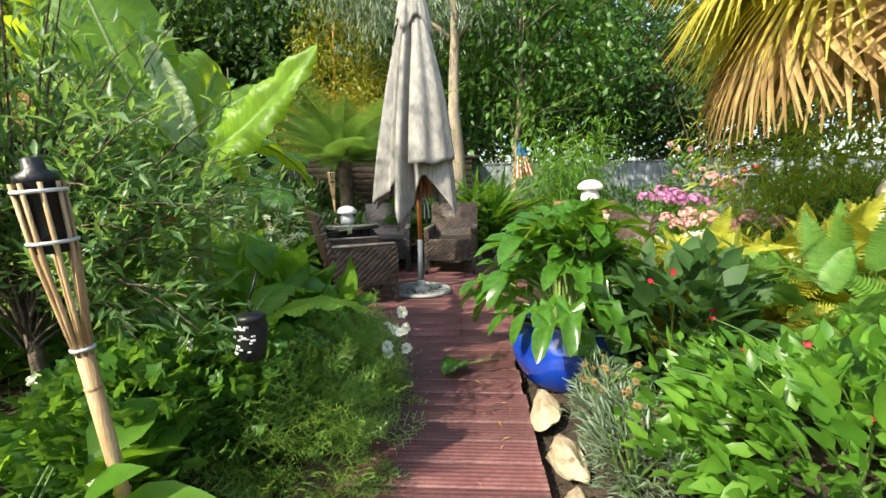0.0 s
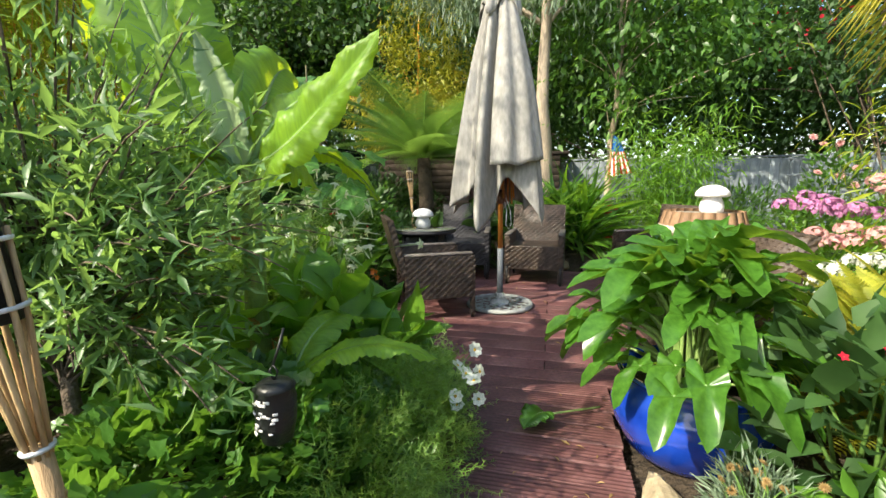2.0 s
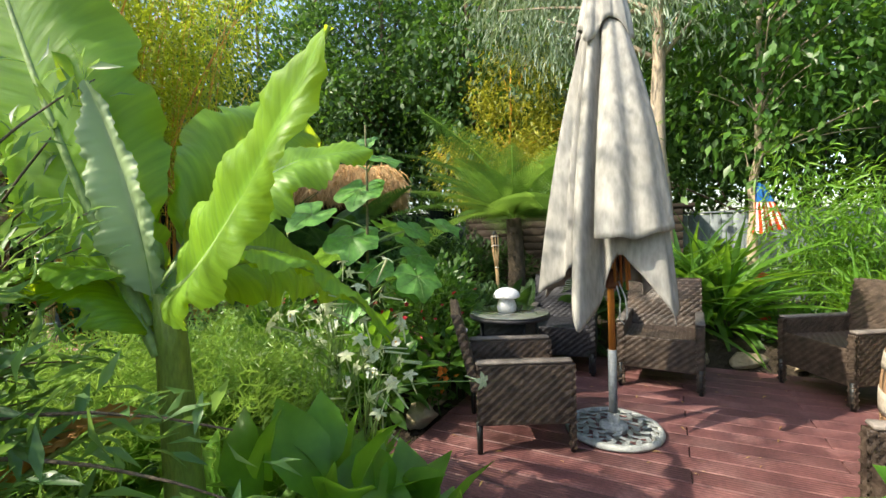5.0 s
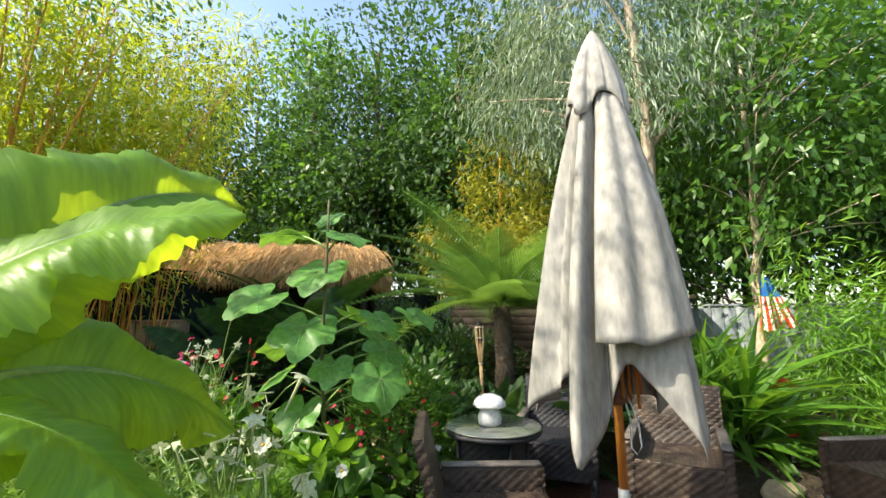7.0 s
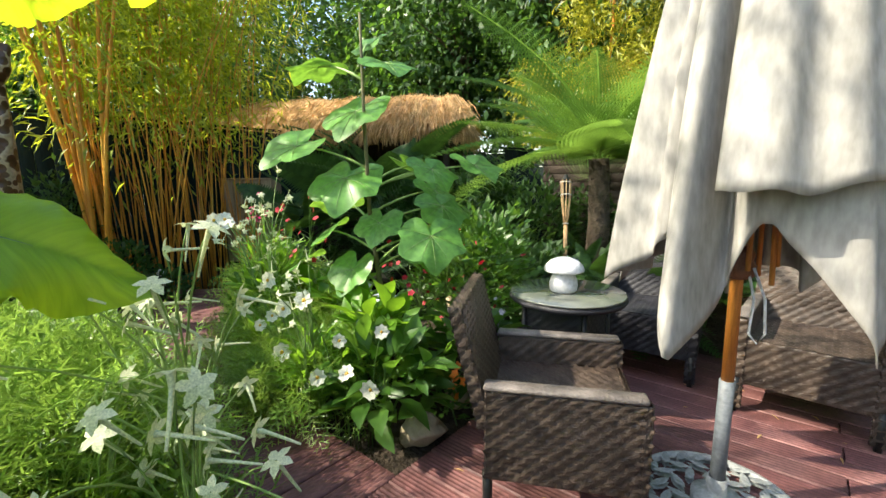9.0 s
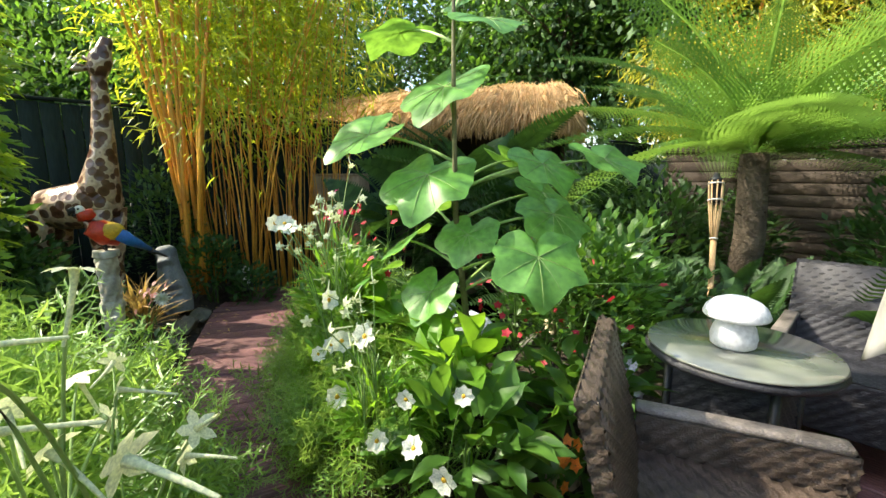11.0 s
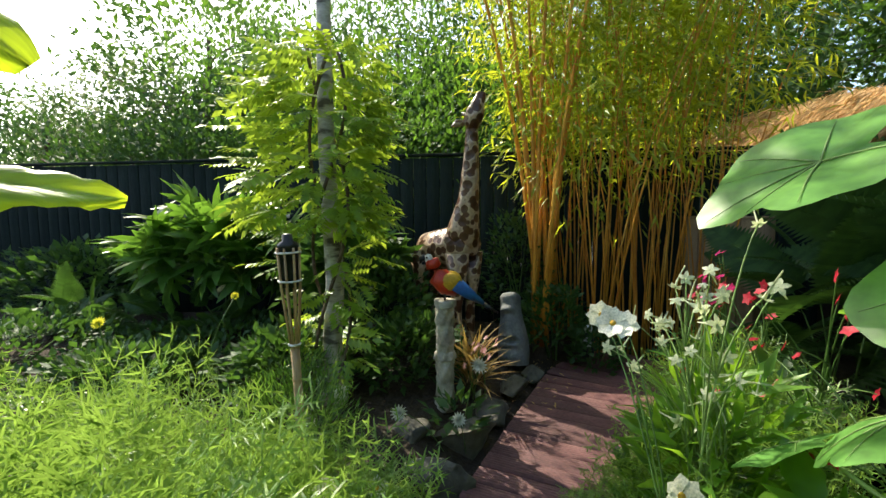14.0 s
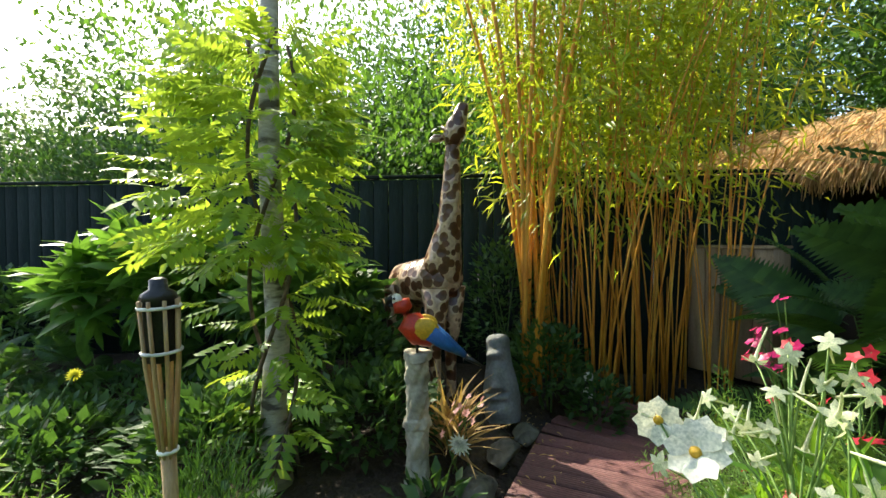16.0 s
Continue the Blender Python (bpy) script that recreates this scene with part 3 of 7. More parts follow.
def make_decks():
    r = np.random.default_rng(3)
    # front path
    base = part("deck_path_front", box(0.06, 0.2, -0.065, 0.8, 6.4, 0.06), M_SHADE)
    tagged(base, "red-brown stained boardwalk of reeded deck boards, worn and dusty", "decking", kind="structure")
    me = plank_mesh(0.88)
    y = -2.9
    while y < 2.95:
        part("deck_board", me, M_DECK, base, m=pose(0.06 + r.normal(0, 0.006), y, r.normal(0, 0.0015), 0, 0, r.normal(0, 0.25)))
        y += 0.137
    # patio
    base = part("deck_patio", box(0.55, 4.5, -0.065, 3.6, 2.9, 0.06), M_SHADE)
    tagged(base, "red-brown stained garden deck of reeded boards, dappled with leaf dust", "decking", kind="structure")
    long, short = plank_mesh(2.2), plank_mesh(1.49)
    k = 0
    while y < 6.0:
        sw = k % 2
        part("deck_board", short if sw else long, M_DECK, base, m=pose(-1.32 + (0.745 if sw else 1.1), y, r.normal(0, 0.0012), 0, 0, r.normal(0, 0.1)))
        part("deck_board", long if sw else short, M_DECK, base, m=pose(2.378 - (1.1 if sw else 0.745), y, r.normal(0, 0.0012), 0, 0, r.normal(0, 0.1)))
        y += 0.137
        k += 1
    # side path, boards laid across the way
    pts = np.array(PATH2)
    seg = np.linalg.norm(np.diff(pts, axis=0), axis=1)
    cum = np.concatenate([[0], np.cumsum(seg)])
    V, F = [], []
    w = 0.38
    for k, p in enumerate(pts):
        t = unit(pts[min(k + 1, len(pts) - 1)] - pts[max(k - 1, 0)])
        nrm = np.array([-t[1], t[0]])
        for sd in (-1, 1):
            for z in (-0.09, -0.034):
                V.append((*(p + sd * w * nrm), z))
    for k in range(len(pts) - 1):
        a, b = 4 * k, 4 * k + 4
        F += [(a + 1, a + 3, b + 3), (a + 1, b + 3, b + 1), (a, a + 1, b + 1), (a, b + 1, b), (a + 2, b + 2, b + 3), (a + 2, b + 3, a + 3)]
    base = part("deck_path_side", (np.array(V), np.array(F)), M_SHADE)
    tagged(base, "curving red-brown boardwalk with dark gaps between its boards", "decking", kind="structure")
    me = plank_mesh(0.9, 0.124)
    s = 0.45
    while s < cum[-1]:
        c = [np.interp(s, cum, pts[:, i]) for i in (0, 1)]
        e = [np.interp(min(s + 0.3, cum[-1]), cum, pts[:, i]) - np.interp(max(s - 0.3, 0), cum, pts[:, i]) for i in (0, 1)]
        part("deck_board", me, M_DECK, base, m=pose(c[0], c[1], 0.003 + r.normal(0, 0.0015), 0, 0, math.degrees(math.atan2(e[1], e[0])) + 90 + r.normal(0, 0.5)))
        s += 0.14


# ---- fences ----


def fence(name, label, a, b, height, material, board=0.15, cap=True):
    """Upright boards between posts, with rails behind and a capping rail."""
    a, b = np.array(a, float), np.array(b, float)
    L = float(np.linalg.norm(b - a))
    ang = math.degrees(math.atan2(b[1] - a[1], b[0] - a[0]))
    root = thing(name, label, "fence", (a[0], a[1], 0), ang, kind="structure")
    r = np.random.default_rng(5)
    me = mesh_of("fence_board", *box(0, 0, height / 2 - 0.02, board - 0.006, 0.02, height, 0.004))
    for k in range(int(L / board)):
        part("fence_board", me, material, root, m=pose((k + 0.5) * board, r.normal(0, 0.003), r.normal(0, 0.003), 0, 0, r.normal(0, 0.4)))
    for z in (0.3, height - 0.3):
        part("rail", box(L / 2, 0.034, z, L, 0.045, 0.08), material, root)
    if cap:
        part("capping_rail", box(L / 2, 0, height + 0.012, L, 0.07, 0.03), material, root)
    for k in range(int(L / 2.4) + 1):
        part("post", box(min(k * 2.4, L), 0.075, height / 2, 0.09, 0.09, height), material, root)
    return root


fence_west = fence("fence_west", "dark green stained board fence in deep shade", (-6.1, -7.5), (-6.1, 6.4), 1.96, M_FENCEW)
# same line as fence_north; the darker material paints this stretch's shade
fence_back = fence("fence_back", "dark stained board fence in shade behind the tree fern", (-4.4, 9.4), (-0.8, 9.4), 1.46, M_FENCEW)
fence_north = fence("fence_north", "weathered blue-grey stained board fence behind the shrubs", (-0.8, 9.4), (9.0, 9.4), 1.46, M_FENCEN)
fence_east = fence("fence_east", "weathered blue-grey stained board fence", (9.0, 9.4), (9.0, -7.5), 1.6, M_FENCEN)
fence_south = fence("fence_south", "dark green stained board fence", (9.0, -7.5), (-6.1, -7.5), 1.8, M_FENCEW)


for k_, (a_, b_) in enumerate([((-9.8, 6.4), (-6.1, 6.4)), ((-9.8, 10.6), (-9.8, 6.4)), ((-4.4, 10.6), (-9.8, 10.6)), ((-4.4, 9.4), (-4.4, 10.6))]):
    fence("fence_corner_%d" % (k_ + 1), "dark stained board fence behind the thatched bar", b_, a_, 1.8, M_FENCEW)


def post_with_cap():
    root = thing("fence_post", "dark green fence post with a pale pyramid cap", "fence post", (-6.0, -3.98, 0.14))
    part("shaft", box(0, 0, 0.95, 0.16, 0.16, 1.9), M_FENCEW, root)
    V = np.array([(-0.11, -0.11, 1.9), (0.11, -0.11, 1.9), (0.11, 0.11, 1.9), (-0.11, 0.11, 1.9), (-0.11, -0.11, 1.94), (0.11, -0.11, 1.94), (0.11, 0.11, 1.94), (-0.11, 0.11, 1.94), (0, 0, 2.02)])
    F = [(0, 2, 1), (0, 3, 2)] + [t for k in range(4) for t in ((k, (k + 1) % 4, 4 + (k + 1) % 4), (k, 4 + (k + 1) % 4, 4 + k), (4 + k, 4 + (k + 1) % 4, 8))]
    part("cap", (V, np.array(F)), M_FENCEN, root, "pale grey cap")


post_with_cap()

# ---- furniture ----


def weave(p00, p10, p11, p01, row=0.024, pitch=0.056, depth=0.006):
    """A woven panel between four corners, strand by strand."""
    c = [np.array(k, float) for k in (p00, p10, p11, p01)]
    w = max(np.linalg.norm(c[1] - c[0]), np.linalg.norm(c[2] - c[3]))
    h = max(np.linalg.norm(c[3] - c[0]), np.linalg.norm(c[2] - c[1]))
    nx, ny = max(2, int(w / pitch * 2)), max(2, int(h / row))
    N = unit(np.cross(c[1] - c[0], c[3] - c[0]))
    u = np.linspace(0, 1, nx + 1)[:, None]
    V, F = [], []
    for j in range(2 * ny + 1):
        v = j / (2 * ny)
        P = (1 - v) * ((1 - u) * c[0] + u * c[1]) + v * ((1 - u) * c[3] + u * c[2])
        off = depth * np.cos(np.pi * (np.arange(nx + 1) + j // 2))[:, None] if j % 2 else np.full((nx + 1, 1), -depth)
        V.append(P + off * N)
        if j:
            i = (j - 1) * (nx + 1) + np.arange(nx)
            F += [np.stack([i, i + 1, i + nx + 2], -1), np.stack([i, i + nx + 2, i + nx + 1], -1)]
    return np.concatenate(V), np.concatenate(F)


def weave_block(x0, x1, y0, y1, z0, z1, lean=0.0, faces="xXyYZ", flare=0.0):
    """A woven block; lean shifts its top along y."""
    def c(x, y, z):
        return (x, y + (lean if z == z1 else 0), z)
    A, B, C, D = c(x0, y0, z0), c(x1, y0, z0), c(x1, y1, z0), c(x0, y1, z0)
    E, G, H, I = c(x0, y0, z1), c(x1, y0, z1), c(x1, y1, z1), c(x0, y1, z1)
    out = []
    for f, q in (("y", (A, B, G, E)), ("Y", (C, D, I, H)), ("x", (D, A, E, I)), ("X", (B, C, H, G)), ("Z", (E, G, H, I))):
        if f in faces:
            out.append(weave(*q))
    core = np.array([A, B, C, D, E, G, H, I], float)
    m = core.mean(0)
    core = m + (core - m) * (1 - 0.012 / np.maximum(np.ptp(core, axis=0) / 2, 0.012))
    out.append((core, np.array([(0, 1, 5), (0, 5, 4), (1, 2, 6), (1, 6, 5), (2, 3, 7), (2, 7, 6), (3, 0, 4), (3, 4, 7), (4, 5, 6), (4, 6, 7), (0, 2, 1), (0, 3, 2)])))
    return join(out)


def armchair(name, label, loc, turn, material, group):
    """A woven armchair that faces -y."""
    root = thing(name, label, "chair", loc, turn, group)
    part("seat", weave_block(-0.25, 0.25, -0.28, 0.26, 0.33, 0.40, faces="yZ"), material, root)
    part("front_panel", weave_block(-0.25, 0.25, -0.295, -0.27, 0.16, 0.41, faces="yY"), material, root)
    for sx in (-1, 1):
        x0, x1 = (-0.305, -0.25) if sx < 0 else (0.25, 0.305)
        part("side_panel", weave_block(x0, x1, -0.275, 0.26, 0.17, 0.52, faces="xXyYZ"), material, root)
        part("armrest", box((x0 + x1) / 2, -0.01, 0.528, 0.066, 0.55, 0.022, 0.009), M_RATTANG, root, "dusty grey armrest")
        part("front_post", weave_block(x0, x1, -0.30, -0.27, 0.02, 0.515, faces="xXyY"), material, root)
    part("backrest", weave_block(-0.295, 0.295, 0.235, 0.285, 0.36, 0.81, lean=0.11, faces="xXyYZ"), material, root)
    for x in (-0.28, 0.28):
        for y in (-0.285, 0.25):
            part("leg", tube([(x, y, 0), (x, y, 0.19)], [0.016, 0.02], 8), M_BLACK, root)
    return root


G_CH = "rattan chairs on the deck"
armchair("rattan_armchair", "brown woven rattan armchair standing beside the parasol", (-0.795, 4.08, 0), 117, M_RATTAN, G_CH)
armchair("rattan_armchair", "brown woven rattan armchair behind the parasol base", (0.03, 5.46, 0), -3, M_RATTAN, G_CH)
armchair("rattan_armchair", "brown woven rattan armchair in shade by the barrel", (1.27, 5.62, 0), -59, M_RATTAN, G_CH)
armchair("rattan_armchair", "brown woven rattan armchair half hidden behind the arum pot", (1.04, 3.32, 0), -82, M_RATTAN, G_CH)
armchair("dark_armchair", "dark navy woven armchair behind the round table", (-0.81, 5.58, 0), 6, M_RATTAND, "")


def round_table(loc):
    root = thing("round_table", "round glass-topped table on a dark woven pedestal", "table", loc)
    part("tabletop", lathe([(0.0, 0.627), (0.305, 0.627), (0.312, 0.632), (0.305, 0.639), (0.0, 0.639)], 48, False), M_GLASS, root, "dusty grey-green glass top")
    part("rim", lathe([(0.27, 0.594), (0.305, 0.594), (0.317, 0.61), (0.305, 0.626), (0.27, 0.626)], 48, False), M_RATTAND, root, soft=True)
    part("pedestal", weave_block(-0.17, 0.17, -0.17, 0.17, 0.05, 0.594, faces="xXyY"), M_RATTAND, root)
    for x in (-0.17, 0.17):
        for y in (-0.17, 0.17):
            part("leg", tube([(x, y, 0), (x, y, 0.6)], [0.016, 0.016], 8), M_BLACK, root)


round_table((-1.04, 4.73, 0))


def mushroom_lamp(loc, label, s=1.0):
    root = thing("mushroom_lamp", label, "lamp", loc, group="mushroom lamps")
    part("stem", lathe(np.array([(0.062, 0), (0.078, 0.012), (0.082, 0.045), (0.074, 0.08), (0.062, 0.105), (0.055, 0.13)]) * s, 28), M_LAMP, root, soft=True)
    part("cap", lathe(np.array([(0.05, 0.122), (0.095, 0.118), (0.112, 0.125), (0.115, 0.135), (0.105, 0.16), (0.08, 0.185), (0.045, 0.2), (0.012, 0.206)]) * s, 28), M_LAMP, root, soft=True)


mushroom_lamp((-1.05, 4.70, 0.640), "white plastic mushroom lamp on the glass table", 0.94)


def barrel(loc):
    root = thing("barrel", "old oak barrel used as a table, with pale painted hoops", "barrel", loc)
    n, h = 22, 0.87
    def rad(z):
        return 0.25 + 0.065 * (1 - (2 * z / h - 1) ** 2)
    zs = np.linspace(0, h, 9)
    V, F = [], []
    da = 2 * np.pi / n
    for z in zs:
        for a, o in ((-da / 2 * 0.97, 0), (0, 0.003), (da / 2 * 0.97, 0)):
            V.append(((rad(z) + o) * math.cos(a), (rad(z) + o) * math.sin(a), z))
    k = len(V)
    for z in zs:
        for a in (-da / 2, da / 2):
            V.append(((rad(z) - 0.02) * math.cos(a), (rad(z) - 0.02) * math.sin(a), z))
    for i in range(len(zs) - 1):
        a = 3 * i
        F += [(a, a + 1, a + 4), (a, a + 4, a + 3), (a + 1, a + 2, a + 5), (a + 1, a + 5, a + 4)]
        b = k + 2 * i
        F += [(a, a + 3, b + 2), (a, b + 2, b), (a + 2, b + 1, b + 3), (a + 2, b + 3, a + 5)]
    me = mesh_of("stave", np.array(V), np.array(F))
    for i in range(n):
        part("stave", me, M_OAK, root, m=pose(0, 0, 0, 0, 0, i * 360 / n))
    for z0, z1 in ((0.03, 0.10), (0.2, 0.30), (0.40, 0.50), (0.60, 0.67), (0.72, 0.77)):
        zz = np.linspace(z0, z1, 4)
        pr = [(rad(z0) - 0.004, z0)] + [(rad(z) + 0.006, z) for z in zz] + [(rad(z1) - 0.004, z1)]
        part("hoop", lathe(pr, 44, False), M_OAKP, root, "pale weathered hoop", soft=False)
    part("lid", lathe([(0.0, 0.845), (0.242, 0.845), (0.242, 0.85), (0.0, 0.855)], 40, False), M_OAKP, root)


BAR = (1.24, 4.05, 0)
barrel(BAR)
mushroom_lamp((1.28, 4.02, 0.856), "white plastic mushroom lamp on the barrel", 0.95)

# ---- parasol ----


def parasol(loc):
    root = thing("parasol", "closed cream canvas parasol on a wooden pole", "parasol", loc)
    part("lower_pole", tube([(0, 0, 0.03), (0, 0, 0.515)], 0.026, 20), M_STEEL, root, "grey metal tube")
    part("pole", tube([(0, 0, 0.515), (-0.01, 0, 1.7), (-0.02, 0.01, 2.9)], 0.021, 16), M_WOOD, root, "orange varnished wooden pole")
    part("hub", lathe([(0.022, 0.90), (0.04, 0.905), (0.052, 0.92), (0.052, 0.95), (0.04, 0.97), (0.046, 0.99), (0.03, 1.02), (0.022, 1.02)], 24, False), M_REDWOOD, root, soft=True)
    for k in range(8):
        a = k * math.pi / 4 + 0.3
        part("rib", tube([(0.05 * math.cos(a), 0.05 * math.sin(a), 2.75), (0.085 * math.cos(a), 0.085 * math.sin(a), 1.5), (0.11 * math.cos(a), 0.11 * math.sin(a), 0.9 if k % 2 else 0.95)], 0.009, 6), M_WOOD, root)
    # canopy: hangs in folds from the crown, four long corners
    corners = [(-107, 0.50, 0.69, 17), (-29, 0.46, 0.72, 22), (-160, 0.45, 0.87, 18), (165, 0.46, 0.80, 20), (100, 0.42, 0.75, 24), (52, 0.40, 0.82, 22)]
    n, rows = 240, 50
    th = np.linspace(-np.pi, np.pi, n, endpoint=False)
    hem, rad = np.full(n, 1.12), np.full(n, 0.25)
    for a, r0, z0, w in corners:
        d = (np.degrees(th) - a + 180) % 360 - 180
        g = np.clip(1 - np.abs(d) / (1.9 * w), 0, 1) ** 1.5
        hem += (z0 - 1.12) * g
        rad += (r0 - 0.25) * g
    hem = np.maximum(hem, 0.58)
    crease = np.zeros(n)
    for a, w, k in ((-172, 6, 0.8), (-150, 5, 0.5), (-134, 7, 1.0), (-97, 8, 1.25), (-60, 5, 0.22), (-28, 5, 0.3), (-2, 8, 0.9), (22, 5, 0.5), (52, 6, 0.7), (74, 7, 0.9), (96, 6, 0.6), (122, 7, 1.0), (148, 6, 0.8)):
        d = (np.degrees(th) - a + 180) % 360 - 180
        crease += k * np.exp(-(d / w) ** 2)
    fold = np.clip(crease, 0, 1)
    V = []
    top = 2.62
    for i in range(rows + 1):
        s = i / rows
        R = 0.10 + (rad - 0.10) * s ** 1.12 + 0.05 * math.sin(math.pi * s)
        dep = 0.22 + 0.24 * min(1, 4 * s) * (1 - 0.3 * s)
        Rf = R * (1 - dep * crease) + 0.002 * np.sin(11 * s + 3 * th)
        z = top + (hem - top) * s
        V.append(np.stack([Rf * np.cos(th) - 0.02 * (1 - s), Rf * np.sin(th) + 0.01, z], -1))
    V = np.concatenate(V)
    a = (np.arange(rows)[:, None] * n + np.arange(n)[None]).ravel()
    b = (np.arange(rows)[:, None] * n + (np.arange(n)[None] + 1) % n).ravel()
    F = np.concatenate([np.stack([a, b + n, b], -1), np.stack([a, a + n, b + n], -1)])
    ob = part("canopy", (V, F), M_CLOTH, root, "creased cream canvas with long drooping corners", soft=True)
    sol = ob.modifiers.new("thickness", "SOLIDIFY")
    sol.thickness = 0.004
    # broad front panel lying over the folds
    nf, rf = 40, 36
    ph = np.radians(np.linspace(-98, -18, nf))
    q = np.linspace(0, 1, nf)
    pleat = np.sin(9.5 * q + 0.6) + 0.6 * np.sin(21 * q + 2)
    V = []
    for i in range(rf + 1):
        s = i / rf
        z = 2.5 + (1.22 + 0.05 * (q - 0.3) + 0.012 * pleat - 2.5) * s
        R = 0.125 + 0.275 * s + 0.035 * math.sin(math.pi * s) + 0.016 * pleat * (0.3 + 0.7 * s) - 0.06 * np.abs(2 * q - 1) ** 4
        V.append(np.stack([R * np.cos(ph), R * np.sin(ph) + 0.01, z], -1))
    V = np.concatenate(V)
    a = (np.arange(rf)[:, None] * nf + np.arange(nf - 1)[None]).ravel()
    F = np.concatenate([np.stack([a, a + nf + 1, a + 1], -1), np.stack([a, a + nf, a + nf + 1], -1)])
    ob = part("front_panel", (V, F), M_CLOTH, root, soft=True)
    sol = ob.modifiers.new("thickness", "SOLIDIFY")
    sol.thickness = 0.004
    # vent cap over the crown
    hem = 2.50 + 0.0 * th
    rad = np.full(n, 0.15)
    for k in range(4):
        d = (np.degrees(th) - (-112 + 90 * k) + 180) % 360 - 180
        g = np.exp(-(d / 22) ** 2)
        hem -= 0.13 * g
        rad += 0.04 * g
    V = []
    rows = 14
    for i in range(rows + 1):
        s = i / rows
        R = 0.012 + (rad - 0.012) * (1 - (1 - s) ** 2.0) * (0.72 + 0.28 * s)
        Rf = R * (1 - 0.2 * s * fold)
        V.append(np.stack([Rf * np.cos(th) - 0.022, Rf * np.sin(th) + 0.01, 2.93 + (hem - 2.93) * s ** 1.15], -1))
    V = np.concatenate(V)
    a = (np.arange(rows)[:, None] * n + np.arange(n)[None]).ravel()
    b = (np.arange(rows)[:, None] * n + (np.arange(n)[None] + 1) % n).ravel()
    F = np.concatenate([np.stack([a, b + n, b], -1), np.stack([a, a + n, b + n], -1)])
    ob = part("vent_cap", (V, F), M_CLOTH, root, soft=True)
    sol = ob.modifiers.new("thickness", "SOLIDIFY")
    sol.thickness = 0.004
    lp = [(0.03, -0.03, 0.94), (0.055, -0.045, 0.84), (0.05, -0.05, 0.72), (0.075, -0.05, 0.69), (0.095, -0.05, 0.73), (0.085, -0.05, 0.85), (0.045, -0.035, 0.95)]
    part("pull_cord", tube(lp, 0.005, 6), M_TIE, root, "white looped cord")


def parasol_base(loc):
    """A cast iron disc pierced with leaf-shaped holes."""
    root = thing("parasol_weight", "round grey cast-iron parasol base pierced with leaf shapes", "weight", loc)
    R = 0.29
    part("rim", lathe([(R - 0.035, 0.006), (R, 0.006), (R + 0.004, 0.018), (R - 0.008, 0.036), (R - 0.03, 0.038), (R - 0.035, 0.02)], 56, False), M_IRON, root, soft=True)
    part("socket", lathe([(0.0, 0.006), (0.085, 0.006), (0.085, 0.045), (0.05, 0.055), (0.036, 0.06), (0.034, 0.12), (0.029, 0.12)], 28, False), M_IRON, root, soft=True)
    for ring, (r, cnt, L) in enumerate(((0.125, 10, 0.10), (0.185, 14, 0.10), (0.238, 20, 0.095))):
        V0, F0 = blade(0.36, 4, -0.05, 0.02, 0.5)
        V0 = V0 * L
        bm = join([(V0 + [0, 0, 0.012], F0), (V0 * [1, 1, 0.3] + [0, 0, -0.012], F0[:, ::-1])])
        me = mesh_of("leaf_tracery", *bm)
        for k in range(cnt):
            a = 2 * math.pi * k / cnt + ring * 0.2
            sw = 48 if ring % 2 else -48
            part("leaf_tracery", me, M_IRON, root, m=pose(r * math.cos(a) - 0.4 * L * math.cos(a + radians(sw)), r * math.sin(a) - 0.4 * L * math.sin(a + radians(sw)), 0.030, 0, 0, math.degrees(a) - 90 + sw))


PAR = (-0.235, 4.32, 0)
parasol(PAR)
parasol_base(PAR)

# ---- torches, lantern, ornaments ----


def torch(label, foot, head, can_dark=True):
    """A split-bamboo garden torch from foot to the top of its can."""
    foot, head = np.array(foot, float), np.array(head, float)
    root = thing("garden_torch", label, "garden torch", foot, group="bamboo garden torches")
    ax = head - foot
    L = np.linalg.norm(ax)
    q = Vector(ax).to_track_quat("Z", "Y").to_matrix().to_4x4()
    can0 = L - 0.16
    def put(name, geo, mt, lab="", soft=False):
        part(name, moved(geo, q), mt, root, lab, soft=soft)
    put("pole", tube([(0, 0, 0), (0.003, 0, L * 0.3), (0, 0, can0 - 0.22)], [0.016, 0.015, 0.017], 10), M_TORCH)
    for z in (0.3, 0.55):
        put("node", lathe([(0.016, z * L - 0.006), (0.019, z * L), (0.016, z * L + 0.006)], 10, False), M_TORCH)
    put("fuel_can", lathe([(0.022, can0 - 0.012), (0.032, can0 - 0.010), (0.034, L - 0.03), (0.038, L - 0.028), (0.036, L - 0.014), (0.020, L - 0.004), (0.018, L + 0.018), (0.010, L + 0.022)], 24), M_BLACK, root and "black tin fuel can", True)
    for k in range(8):
        a = k * math.pi / 4
        c, s = math.cos(a), math.sin(a)
        put("bamboo_strip", tube([(0.014 * c, 0.014 * s, can0 - 0.24), (0.022 * c, 0.022 * s, can0 - 0.15), (0.034 * c, 0.034 * s, can0 - 0.02), (0.040 * c, 0.040 * s, L - 0.028)], [0.0045, 0.005, 0.005, 0.0045], 5), M_TORCH)
    for z, r in ((L - 0.045, 0.044), (can0 + 0.012, 0.042), (can0 - 0.225, 0.022)):
        put("tie", lathe([(r - 0.004, z - 0.004), (r + 0.001, z - 0.003), (r + 0.002, z + 0.002), (r - 0.004, z + 0.004)], 20, False), M_TIE, "white cord tie", True)
    return root


